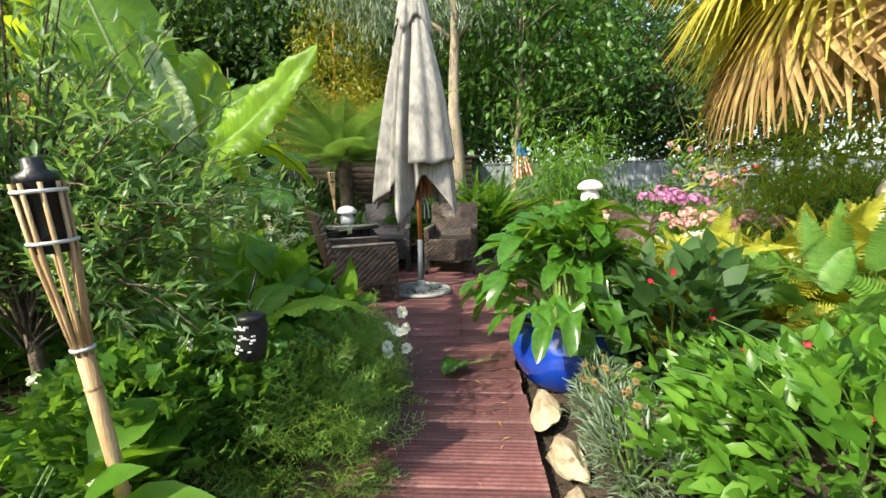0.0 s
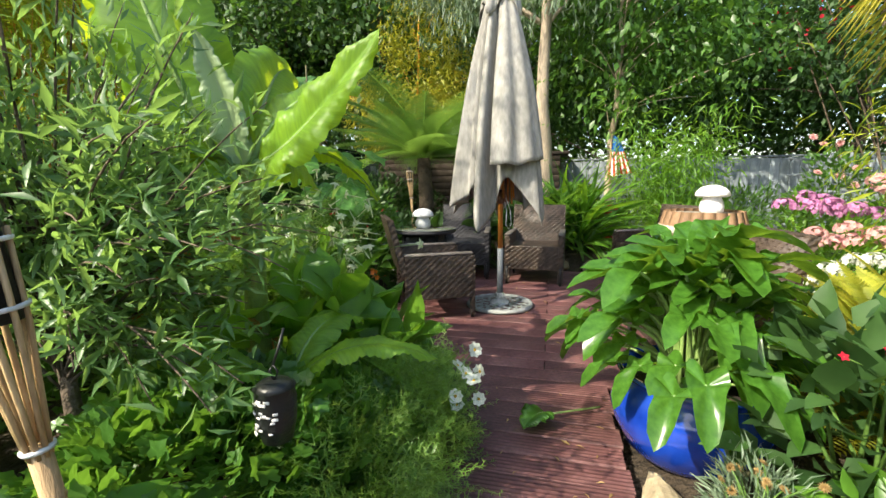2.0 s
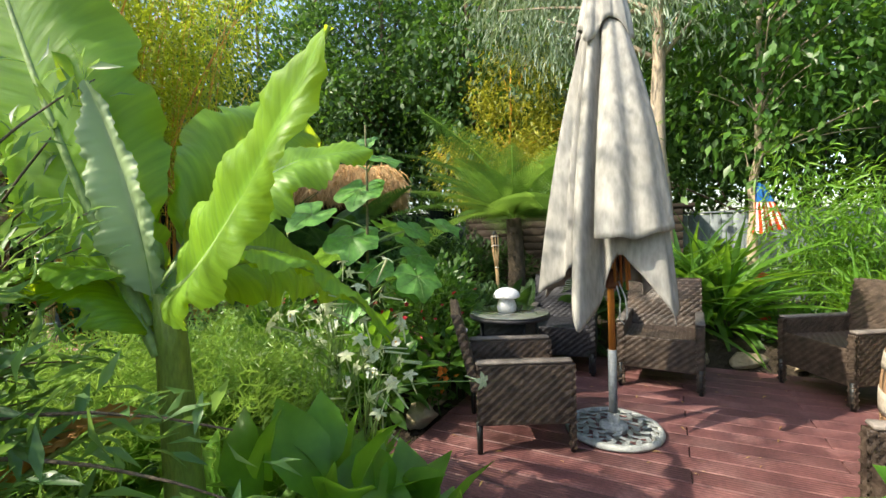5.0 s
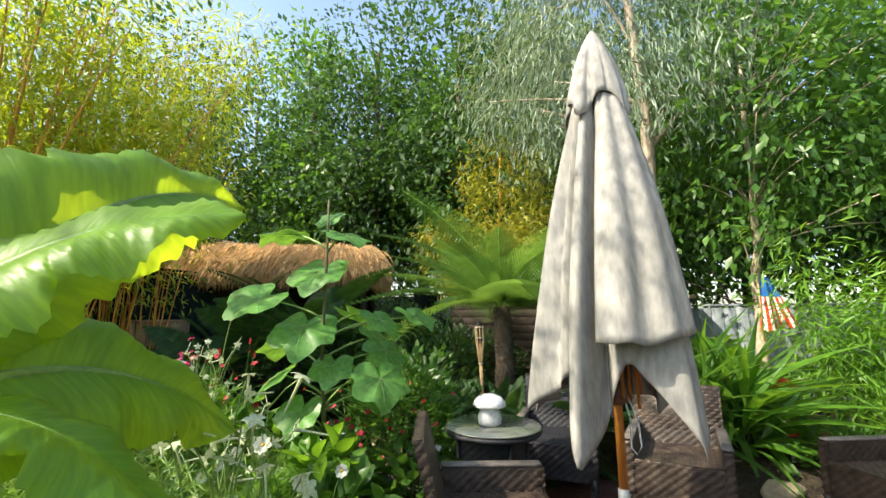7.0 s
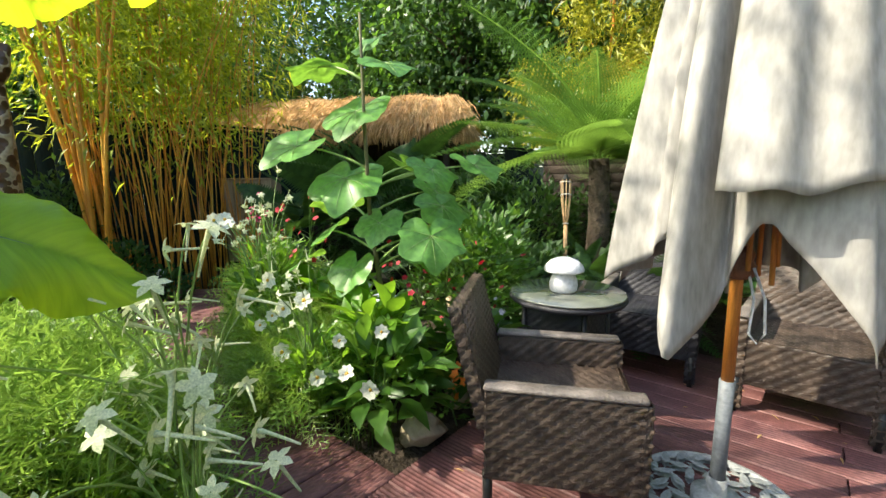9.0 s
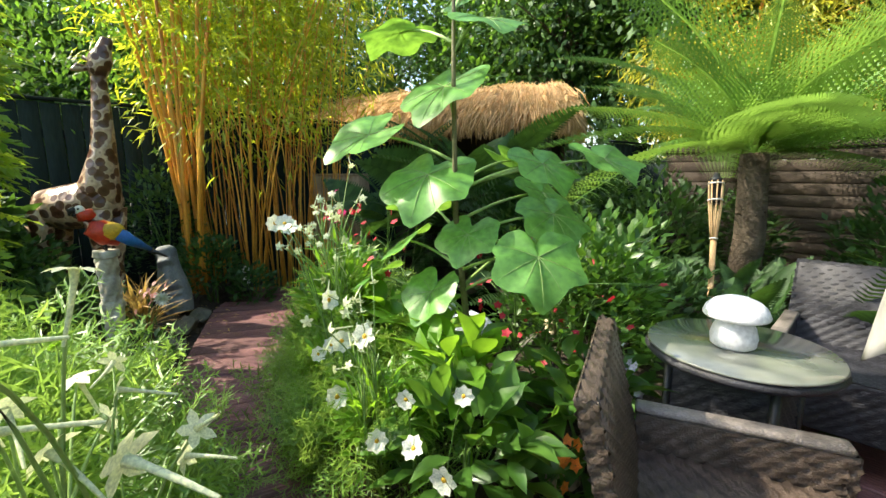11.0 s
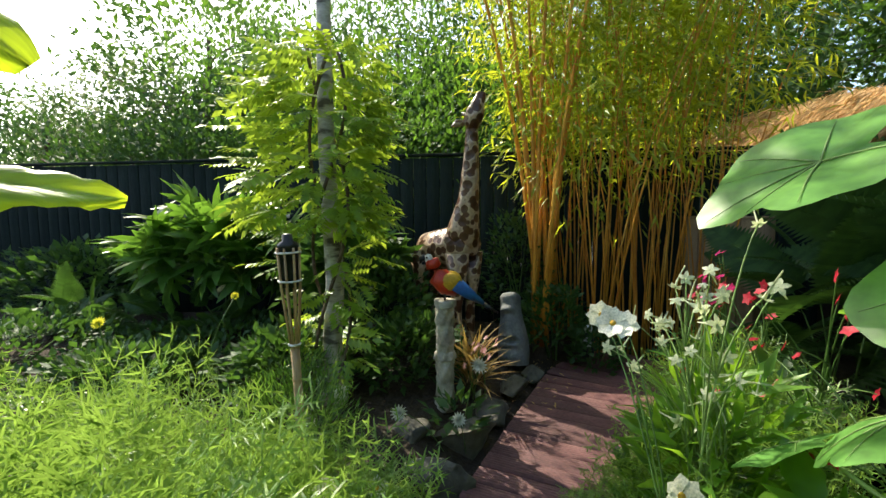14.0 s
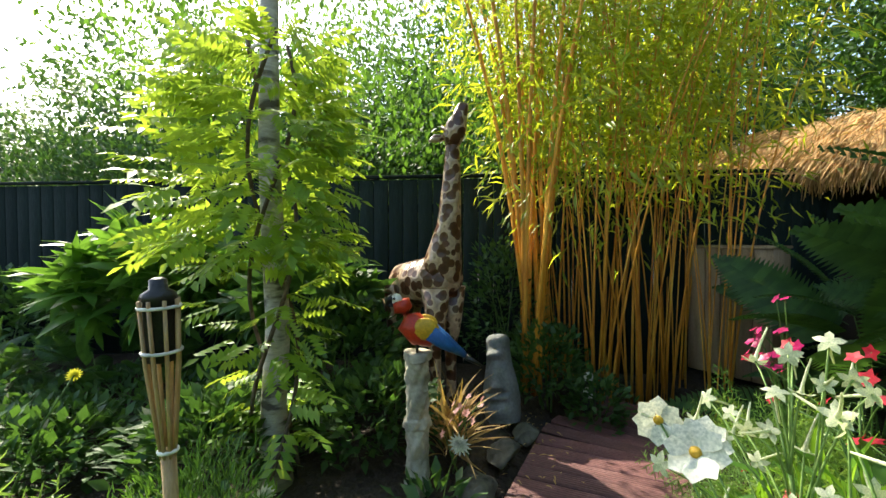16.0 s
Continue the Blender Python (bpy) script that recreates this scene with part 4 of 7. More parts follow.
torch("bamboo garden torch with a black fuel can, among olive branches", (-0.56, 1.12, 0.0), (-0.622, 1.043, 1.06))
torch("leaning bamboo garden torch beside the tree fern", (-1.42, 5.60, 0.08), (-1.585, 5.90, 1.26))
torch("bamboo garden torch with a black fuel can, before the birch", (-2.80, 2.525, 0.1), (-2.767, 2.501, 1.255))


def lantern(loc):
    root = thing("solar_lantern", "black pierced metal lantern with white pattern, hanging from a twig", "lantern", loc)
    part("shell", lathe([(0.02, 0.0), (0.034, 0.004), (0.044, 0.05), (0.047, 0.10), (0.042, 0.125), (0.046, 0.13), (0.034, 0.14), (0.012, 0.145)], 24), M_BLACK, root, soft=True)
    r = np.random.default_rng(2)
    for k in range(22):
        a = -math.pi / 2 + r.uniform(-0.85, 0.85)
        z = r.uniform(0.03, 0.115)
        rr = 0.0465
        s = r.uniform(0.004, 0.008)
        part("cut_out", moved(box(0, 0, 0, s * 2, 0.003, s, 0.001), pose(rr * math.cos(a), rr * math.sin(a), z, 0, 0, math.degrees(a) + 90)), M_WHITE, root, "white cut-out")
    part("handle", tube([(0, 0, 0.145), (-0.01, 0, 0.165), (0.0, 0, 0.18), (0.012, 0, 0.165), (0.002, 0, 0.145)], 0.003, 6), M_BLACK, root)
    part("hook", tube([(0, 0, 0.178), (0.01, 0.005, 0.21), (0.02, 0.02, 0.26)], 0.003, 6), M_BLACK, root)


lantern((-0.40, 1.40, 0.515))


def glazed_pot(loc, r=0.29, h=0.37):
    root = thing("flower_pot", "large cobalt-blue glazed round plant pot", "plant pot", loc)
    pr = [(0.0, 0.0), (r * 0.55, 0.0), (r * 0.8, 0.06), (r * 0.98, 0.16), (r * 1.02, 0.22), (r * 0.96, 0.29), (r * 0.86, 0.325), (r * 0.88, h - 0.02), (r * 0.97, h), (r * 0.9, h + 0.004), (r * 0.8, h - 0.05)]
    part("pot_body", lathe(pr, 48, False), M_BLUE, root, soft=True)
    part("compost", lathe([(0.0, h - 0.05), (r * 0.82, h - 0.05)], 30, False), M_SOIL, root)


POT = (0.75, 2.42, -0.03)
glazed_pot(POT)


def stone(loc, size, seed, material, label, turn=0.0):
    r = np.random.default_rng(seed)
    V, F = ball((0, 0, 0), 1.15, 18, 13)
    for _ in range(16):
        d = unit(r.normal(0, 1, 3))
        V -= np.maximum(0, V @ d - r.uniform(0.42, 0.75))[:, None] * d
    V += 0.035 * np.sin(V[:, [1, 2, 0]] * 7 + seed) + 0.02 * np.sin(V[:, [2, 0, 1]] * 17 + seed)
    ob = part("rock", (V * np.array(size), F), material, m=pose(*loc, 0, 0, turn))
    tagged(ob, label, "rock", "edging stones")


for k, (x, y, sx, sy, sz) in enumerate([(0.56, 1.42, 0.07, 0.13, 0.09), (0.57, 1.70, 0.08, 0.15, 0.10), (0.58, 2.02, 0.10, 0.17, 0.08), (0.56, 1.16, 0.08, 0.12, 0.09), (0.58, 0.85, 0.08, 0.15, 0.09)]):
    stone((x, y, 0.03), (sx, sy, sz), k, M_STONE, "pale sandstone edging block beside the boardwalk", 8 * k)
for k, (x, y, sx, sy, sz) in enumerate([(-1.42, 3.95, 0.16, 0.22, 0.12), (-1.50, 4.3, 0.12, 0.18, 0.11), (0.75, 6.16, 0.2, 0.1, 0.09), (1.15, 6.18, 0.2, 0.11, 0.09), (1.6, 6.17, 0.22, 0.1, 0.09), (0.3, 6.16, 0.2, 0.1, 0.08)]):
    stone((x, y, 0.03), (sx, sy, sz), 20 + k, M_STONE, "pale stone edging the deck", 20 * k)
for k, (x, y, sx, sy, sz) in enumerate([(-3.35, 2.9, 0.16, 0.22, 0.13), (-3.72, 3.08, 0.18, 0.22, 0.14), (-4.12, 3.18, 0.15, 0.2, 0.11), (-4.45, 3.32, 0.14, 0.17, 0.08), (-4.78, 3.5, 0.18, 0.12, 0.07), (-3.6, 2.72, 0.13, 0.15, 0.2)]):
    stone((x, y, 0.04), (sx, sy, sz), 40 + k, M_STONED, "dark mossy stone edging the boardwalk", 33 * k)


def giraffe(loc, turn):
    """A tall metal giraffe, neck raised."""
    g = []
    g.append(tube([(-0.34, 0, 0.98), (-0.25, 0, 1.0), (0, 0, 1.02), (0.2, 0, 1.06), (0.32, 0, 1.12)], [0.08, 0.17, 0.20, 0.20, 0.13], 18))
    for x, y in ((-0.26, -0.1), (-0.26, 0.1), (0.24, -0.09), (0.24, 0.09)):
        g.append(tube([(x, y, 1.0), (x + 0.01, y, 0.7), (x - 0.01, y, 0.5), (x, y, 0.1), (x + 0.01, y, 0.0)], [0.12, 0.075, 0.05, 0.04, 0.055], 10))
    g.append(tube([(0.16, 0, 1.0), (0.24, 0, 1.22), (0.30, 0, 1.5), (0.33, 0, 1.85), (0.34, 0, 2.12), (0.345, 0, 2.18)], [0.2, 0.15, 0.095, 0.07, 0.055, 0.06], 14))
    g.append(tube([(0.335, 0, 2.10), (0.345, 0, 2.18), (0.37, 0.01, 2.26), (0.40, 0.02, 2.34), (0.425, 0.03, 2.41), (0.43, 0.03, 2.43)], [0.05, 0.085, 0.085, 0.055, 0.045, 0.03], 14))
    for y in (-1, 1):
        g.append(tube([(0.31, 0.05 * y, 2.17), (0.27, 0.12 * y, 2.16), (0.25, 0.17 * y, 2.13)], [0.02, 0.035, 0.008], 8))
        g.append(tube([(0.32, 0.035 * y, 2.22), (0.26, 0.04 * y, 2.26)], [0.014, 0.018], 8))
    for k in range(26):
        z = 1.30 + 0.03 * k
        g.append(ball((float(np.interp(z, [1.22, 1.5, 1.85, 2.1], [0.10, 0.205, 0.255, 0.285])), 0, z), 0.014, 6, 5))
    g.append(tube([(-0.36, 0, 1.0), (-0.44, 0, 0.9), (-0.46, 0, 0.55)], [0.03, 0.02, 0.03], 8))
    ob = part("giraffe_statue", join(g), M_SPOT, m=pose(*loc, 0, 0, turn) @ Matrix.Scale(0.92, 4), soft=True)
    tagged(ob, "tall glazed metal giraffe statue with dark round spots", "statue")


giraffe((-5.13, 2.75, 0.08), 52)


def parrot(loc, turn):
    """A macaw of painted tin, one mesh in several paints."""
    geos = [
        (0, tube([(0.10, 0, 0.30), (0.085, 0, 0.24), (0.05, 0, 0.17), (-0.02, 0, 0.09), (-0.10, 0, 0.05)], [0.052, 0.062, 0.085, 0.085, 0.05], 14)),
        (1, ball((0.125, 0, 0.305), (0.035, 0.046, 0.036))),
        (2, tube([(0.15, 0, 0.31), (0.185, 0, 0.30), (0.19, 0, 0.265)], [0.03, 0.022, 0.006], 10)),
        (2, tube([(0.15, 0, 0.275), (0.175, 0, 0.262)], [0.018, 0.008], 8)),
        (2, tube([(-0.30, 0, -0.06), (-0.42, 0, -0.13)], [0.022, 0.006], 8)),
    ]
    for y in (-1, 1):
        geos.append((3, ball((-0.05, 0.066 * y, 0.13), (0.085, 0.03, 0.07))))
        geos.append((4, tube([(-0.08, 0.06 * y, 0.11), (-0.17, 0.045 * y, 0.04), (-0.30, 0.02 * y, -0.05)], [0.055, 0.045, 0.016], 10)))
        geos.append((2, ball((0.138, 0.042 * y, 0.315), 0.008)))
        geos.append((2, tube([(0.0, 0.03 * y, 0.05), (0.0, 0.03 * y, -0.02)], 0.01, 6)))
    V, F = join([g for _, g in geos])
    me = mesh_of("parrot_statue", V, F)
    for k in (M_RED, M_WHITE, M_BLACK, M_YELLOW, M_BLUEP):
        me.materials.append(k)
    me.polygons.foreach_set("material_index", np.concatenate([np.full(len(g[1]), i, np.int32) for i, g in geos]))
    ob = part("parrot_statue", me, None, m=pose(*loc, 0, 0, turn) @ Matrix.Diagonal((0.8, 0.8, 0.8, 1)), soft=True)
    tagged(ob, "painted tin macaw with yellow and blue wings on a post", "statue")


def tiki_post(loc, h=0.74):
    n, rows = 40, 110
    a = np.linspace(0, 2 * np.pi, n, endpoint=False)
    V = []
    for i in range(rows + 1):
        z = i / rows * h
        r = 0.050 + 0.009 * np.abs(np.sin(z * 17)) + 0.012 * (abs(z - h * 0.5) < 0.02) + 0.014 * (z > h - 0.04) + 0.012 * (z < 0.04)
        rr = r + 0.007 * np.sin(2 * a + 0.5) * np.sin(z * 30) + 0.006 * np.sin(6 * a) * np.sin(z * 52) + 0.006 * np.cos(3 * a) * (np.sin(z * 30) > 0.3)
        V.append(np.stack([rr * np.cos(a), rr * np.sin(a), np.full(n, z)], -1))
    V = np.concatenate(V + [np.array([[0, 0, h]])])
    F = []
    for i in range(rows):
        for j in range(n):
            p, q = i * n + j, i * n + (j + 1) % n
            F += [(p, q, q + n), (p, q + n, p + n)]
    F += [(rows * n + j, rows * n + (j + 1) % n, len(V) - 1) for j in range(n)]
    ob = part("carved_post", (V, np.array(F)), M_TIKI, m=pose(*loc), soft=True)
    tagged(ob, "pale carved tiki post of cast stone, standing among dark plants", "carved post")


tiki_post((-3.96, 2.90, 0.09), 0.71)
parrot((-3.96, 2.90, 0.818), 280)


def moai(loc, turn):
    """A long stone head with a heavy brow."""
    n, rows = 36, 60
    a = np.linspace(0, 2 * np.pi, n, endpoint=False)
    V = []
    for i in range(rows + 1):
        u = i / rows
        z = u * 0.62
        w = 0.115 - 0.02 * u + 0.02 * math.sin(u * 6)
        d = 0.13 - 0.01 * u
        k = 1.0 if u < 0.9 else math.sqrt(max(0, 1 - ((u - 0.9) / 0.1) ** 2)) * 0.9 + 0.1
        x, y = w * k * np.sign(np.cos(a)) * np.abs(np.cos(a)) ** 0.75, d * k * np.sign(np.sin(a)) * np.abs(np.sin(a)) ** 0.75
        face = np.clip(-np.sin(a), 0, 1) ** 2
        nose = np.exp(-(np.cos(a) / 0.28) ** 2) * (0.055 * np.clip((0.72 - u) / 0.34, 0, 1) * (u > 0.38) * (u < 0.74))
        brow = 0.045 * math.exp(-((u - 0.75) / 0.045) ** 2)
        eyes = -0.03 * math.exp(-((u - 0.64) / 0.05) ** 2) * np.exp(-((np.abs(np.cos(a)) - 0.5) / 0.22) ** 2)
        lips = 0.028 * math.exp(-((u - 0.27) / 0.03) ** 2) - 0.02 * math.exp(-((u - 0.32) / 0.02) ** 2)
        chin = 0.03 * math.exp(-((u - 0.12) / 0.08) ** 2)
        y = y - face * (nose + brow + eyes + lips * (np.abs(np.cos(a)) < 0.6) + chin)
        V.append(np.stack([x, y, np.full(n, z)], -1))
    V = np.concatenate(V + [np.array([[0, 0, 0.62]])])
    F = []
    for i in range(rows):
        for j in range(n):
            p, q = i * n + j, i * n + (j + 1) % n
            F += [(p, q, q + n), (p, q + n, p + n)]
    F += [(rows * n + j, rows * n + (j + 1) % n, len(V) - 1) for j in range(n)]
    ob = part("stone_head_statue", (V, np.array(F)), M_MOAI, m=pose(*loc, -14, -8, turn), soft=True)
    tagged(ob, "dark grey cast-stone long-faced head statue beside the path", "statue")


moai((-4.93, 3.36, 0.05), 75)


def skeleton_figure(loc, turn):
    """A garden skeleton ornament, one plain mesh."""
    g = [ball((0, 0, 1.08), (0.075, 0.09, 0.10)), ball((0, -0.03, 1.0), (0.05, 0.05, 0.05))]
    for k in range(12):
        g.append(ball((0, 0.03, 0.5 + 0.037 * k), (0.028, 0.028, 0.017), 8, 6))
    for k in range(7):
        z, w = 0.66 + 0.04 * k, 0.10 + 0.012 * math.sin(k * 0.6)
        for sx in (-1, 1):
            g.append(tube([(0, 0.03, z + 0.02), (sx * w, 0.02, z), (sx * w * 0.9, -0.06, z - 0.03), (sx * 0.02, -0.085, z - 0.02)], 0.011, 6))
    g.append(box(0, -0.085, 0.76, 0.03, 0.014, 0.2))
    for sx in (-1, 1):
        g.append(moved(ball((0, 0, 0), (0.075, 0.035, 0.065)), pose(sx * 0.06, 0.02, 0.49, 0, sx * 25, 0)))
        g.append(tube([(sx * 0.09, 0, 0.46), (sx * 0.14, -0.16, 0.36), (sx * 0.15, -0.2, 0.32)], [0.022, 0.015, 0.025], 8))
        g.append(tube([(sx * 0.15, -0.2, 0.32), (sx * 0.16, -0.14, 0.0)], [0.024, 0.014], 8))
        g.append(tube([(sx * 0.04, 0, 0.93), (sx * 0.16, 0, 0.91)], 0.012, 6))
        g.append(tube([(sx * 0.16, 0, 0.91), (sx * 0.2, 0.03, 0.68), (sx * 0.21, -0.08, 0.5)], [0.016, 0.013, 0.01], 7))
    ob = part("skeleton_statue", join(g), M_BONE, m=pose(*loc, 0, 4, turn) @ Matrix.Scale(0.76, 4), soft=True)
    tagged(ob, "off-white plastic skeleton ornament standing among yellow ferns", "statue")


skeleton_figure((2.42, 2.62, 0.12), 30)


def toadstool(loc, s, label):
    root = thing("toadstool_ornament", label, "garden ornament", loc, group="red toadstools")
    part("stem", lathe(np.array([(0.03, 0), (0.026, 0.1), (0.02, 0.3), (0.022, 0.5)]) * [s, s], 14), M_WHITE, root, soft=True)
    part("cap", lathe(np.array([(0.02, 0.46), (0.13, 0.45), (0.15, 0.462), (0.13, 0.5), (0.08, 0.54), (0.03, 0.56), (0.002, 0.562)]) * [s, s], 24), M_RED, root, "glossy red cap", soft=True)


toadstool((0.95, 7.2, 0.08), 1.2, "red toadstool ornament on a pale stem in the border")
toadstool((0.92, 6.7, 0.1), 0.5, "small red toadstool ornament in the border")
toadstool((1.2, 6.85, 0.1), 0.45, "small red toadstool ornament in the border")
toadstool((3.12, 3.2, 0.1), 1.1, "red toadstool ornament behind the skeleton")


def flag(loc):
    root = thing("flag", "small striped red and white flag with a blue canton, hanging limp", "flag", loc)
    part("stick", tube([(0, 0, -0.75), (0.0, 0, 0.05)], 0.008, 6), M_TORCH, root)
    nx, ny = 12, 14
    w, h = 0.36, 0.68
    pieces, idx = [], []
    for j in range(nx - 1):
        V = []
        for i in range(ny):
            for jj in (j, j + 1):
                u, v = jj / (nx - 1), i / (ny - 1)
                V.append((0.02 + (u * (0.25 + 0.75 * v) - 0.12 * v) * w, -0.03 + 0.045 * math.sin(u * 11 + v * 1.5) * (0.3 + v), 0.03 - v * h + 0.07 * u * v - 0.05 * u * (1 - v)))
        for i in range(ny - 1):
            a = 2 * i
            pieces.append((np.array(V)[[a, a + 1, a + 3, a + 2]], np.array([(0, 1, 2), (0, 2, 3)])))
            blue = i < 5
            idx += [2 if blue else j % 2] * 2
    V, F = join(pieces)
    me = mesh_of("cloth", V, F)
    for k in (M_RED, M_WHITE, M_BLUEP):
        me.materials.append(k)
    me.polygons.foreach_set("material_index", np.array(idx, np.int32))
    part("cloth", me, None, root)


flag((1.10, 8.3, 1.78))


def thatched_hut(loc):
    root = thing("thatched_hut", "open garden bar with a shaggy orange-brown thatched roof", "garden hut", loc, 31)
    L, W = 3.7, 2.3
    r = np.random.default_rng(11)
    nx, ny = 46, 18
    V, F = [], []
    for i in range(nx):
        for j in range(ny):
            u, v = i / (nx - 1), j / (ny - 1) * 2 - 1
            e = min(1, 0.15 + min(u, 1 - u) * 14)
            z = 2.15 + (0.50 * (1 - abs(v) ** 1.8)) * math.sqrt(e) + 0.02 * math.sin(9 * u * 3)
            V.append(((u - 0.5) * L, v * W / 2, z))
    for i in range(nx - 1):
        for j in range(ny - 1):
            a = i * ny + j
            F += [(a, a + ny, a + ny + 1), (a, a + ny + 1, a + 1)]
    V = np.array(V)
    part("roof", (V, np.array(F)), M_STRAW, root, "shaggy straw thatch")
    k = 9000
    pick = r.integers(0, len(V), k)
    P = V[pick] + r.normal(0, 0.05, (k, 3)) * [1, 1, 0.3] + [0, 0, 0.02]
    D = np.stack([P[:, 0] * 0.12 * (np.abs(P[:, 0]) > 1.2), np.sign(P[:, 1]) * 0.8, np.full(k, -0.45)], -1) + r.normal(0, 0.16, (k, 3))
    t1 = cloud(blade(0.035, 2, 0, 0.12), P, D, r.uniform(0.25, 0.5, k))
    # fringe along the eaves
    k = 7000
    side = r.random(k)
    ex = np.where(side < 0.74, r.uniform(-L / 2, L / 2, k), np.where(r.random(k) < 0.5, -L / 2, L / 2))
    ey = np.where(side < 0.74, np.where(r.random(k) < 0.7, -W / 2, W / 2), r.uniform(-W / 2, W / 2, k))
    P = np.stack([ex, ey, 2.2 + r.normal(0, 0.03, k)], -1)
    D = np.stack([ex * 0.05, ey * 0.2, np.full(k, -1.0)], -1) + r.normal(0, 0.22, (k, 3))
    t2 = cloud(blade(0.05, 2, 0, 0.08), P, D, r.uniform(0.2, 0.42, k), up=(0, -1, 0.3))
    tagged(part("straw", join([t1, t2]), M_STRAW, root), kind="stuff")
    for x in (-1.6, 0, 1.6):
        for y in (-0.9, 0.9):
            part("post", tube([(x, y, 0), (x, y, 2.3)], 0.05, 10), M_SHADE, root)
    # wall and counter: shade under the roof is painted in with near-black timber
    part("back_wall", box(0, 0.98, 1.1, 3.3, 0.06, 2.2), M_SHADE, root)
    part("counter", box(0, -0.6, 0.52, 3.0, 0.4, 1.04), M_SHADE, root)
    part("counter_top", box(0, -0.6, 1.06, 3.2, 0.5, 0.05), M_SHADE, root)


thatched_hut((-6.02, 7.5, -0.06))


def crate(loc, turn):
    root = thing("wooden_crate", "pale upright planked wooden box by the bamboo", "wooden box", loc, turn)
    me = mesh_of("plank", *box(0, 0, 0.62, 0.115, 0.025, 1.1, 0.004))
    for k in range(5):
        part("plank", me, M_CRATE, root, m=pose(-0.25 + k * 0.122, -0.2, 0))
        part("plank", me, M_CRATE, root, m=pose(-0.25 + k * 0.122, 0.2, 0))
    for x in (-0.32, 0.3):
        part("side_board", box(x, 0, 0.62, 0.025, 0.4, 1.1), M_CRATE, root)
    part("lid", box(-0.01, 0, 1.18, 0.66, 0.46, 0.025), M_CRATE, root)


crate((-5.9, 5.45, 0.1), 42)


def brick_shed(loc):
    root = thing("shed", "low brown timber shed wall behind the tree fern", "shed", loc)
    # boards coloured near black to stand for the shade behind the fern
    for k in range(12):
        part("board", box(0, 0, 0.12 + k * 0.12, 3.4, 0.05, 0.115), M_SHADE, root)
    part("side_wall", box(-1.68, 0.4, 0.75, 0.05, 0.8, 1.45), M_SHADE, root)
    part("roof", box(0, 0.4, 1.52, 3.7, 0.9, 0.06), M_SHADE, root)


brick_shed((-1.4, 8.55, 0.05))

# ---- plants ----
FLAT = (np.array([(0, 0, 0), (-0.24, 0.5, 0.04), (0.24, 0.5, 0.04), (0, 1, -0.1)]), np.array([(0, 2, 1), (1, 2, 3)]))
OVAL = simple_leaf(0.5)
LANCE = simple_leaf(0.22, 0.18)
NARROW = simple_leaf(0.13, 0.25)
PINN, PALM7 = pinnate(), palmate()
FROND, FROND2 = frond(30, 0.5, 0.26, 0.036), frond(20, 0.35, 0.22, 0.045)
PLUME = plume()


def gz(x, y):
    return float(bed_height(np.array(x, float), np.array(y, float)))


def bush(name, label, category, xy, radii, n, tmpl, size, material, zc=None, stems=7, shell=0.45, lift=0.5, jitter=0.45, seed=0, group="", stem_mat=None, wood=0.006, low=-0.6, kind=""):
    """A leafy plant: stems from the ground and leaves through a lumpy crown."""
    r = np.random.default_rng(seed + 101)
    z0 = gz(*xy)
    root = thing(name, label, category, (xy[0], xy[1], z0 - 0.01), group=group, kind=kind)
    R = np.array(radii, float)
    c = np.array([0, 0, R[2] * 0.85 if zc is None else zc])
    d = sphere_dirs(n, r, low)
    lump = 1 + 0.16 * np.sin(5 * d[:, 0] + seed) * np.cos(4 * d[:, 1] + 2 * seed) + 0.10 * np.sin(9 * d[:, 2] + 3 * d[:, 0] + seed)
    rr = (shell + (1 - shell) * r.random(n) ** 0.6) * lump
    P = c + d * R * rr[:, None]
    P[:, 2] = np.maximum(P[:, 2], 0.03 + 0.05 * r.random(n))
    D = d * [1, 1, 0.6] + [0, 0, lift] + r.normal(0, 0.45, (n, 3))
    part("foliage", cloud(tmpl, P, D, size * r.uniform(0.65, 1.25, n), jitter=jitter, rng=r), material, root)
    for k in range(stems):
        e = c + sphere_dirs(1, r, 0.0)[0] * R * 0.75
        b = np.array([r.normal(0, R[0] * 0.12), r.normal(0, R[1] * 0.12), -0.03])
        part("stem", tube(bez(b, (b + e) / 2 + [0, 0, R[2] * 0.2], e, 6), np.linspace(wood * 1.4, wood * 0.5, 6), 6), stem_mat or M_STEM, root)
    return root


def flower_mesh(kind):
    if kind == "daisy":
        lf = blade(0.66, 4, 0.05, 0.10, 0.68)
        return join([moved((lf[0], lf[1]), pose(0, 0, 0.01 * (k % 2), 14 + 8 * (k % 3), 0, k * 45)) for k in range(8)])
    if kind == "pompon":
        lf = simple_leaf(0.3, -0.1)
        return join([moved((lf[0] * (1 - 0.16 * j), lf[1]), pose(0, 0, 0, 5 + 22 * j, 0, k * 360 / 14 + 13 * j)) for j in range(4) for k in range(14)])
    if kind == "star":
        lf = blade(0.62, 3, 0.05, 0.35, 0.5)
        t = tube([(0.3, 0, -3.0), (0.12, 0, -1.8), (0, 0, -0.7), (0, 0, 0)], [0.07, 0.10, 0.12, 0.2], 7, False)
        return join([t] + [moved(lf, pose(0, 0, 0, 10, 0, k * 72)) for k in range(5)])
    lf = simple_leaf(0.8, 0.15)
    return join([moved(lf, pose(0, 0, 0, 15, 0, k * 72)) for k in range(5)])


MESHES = {}


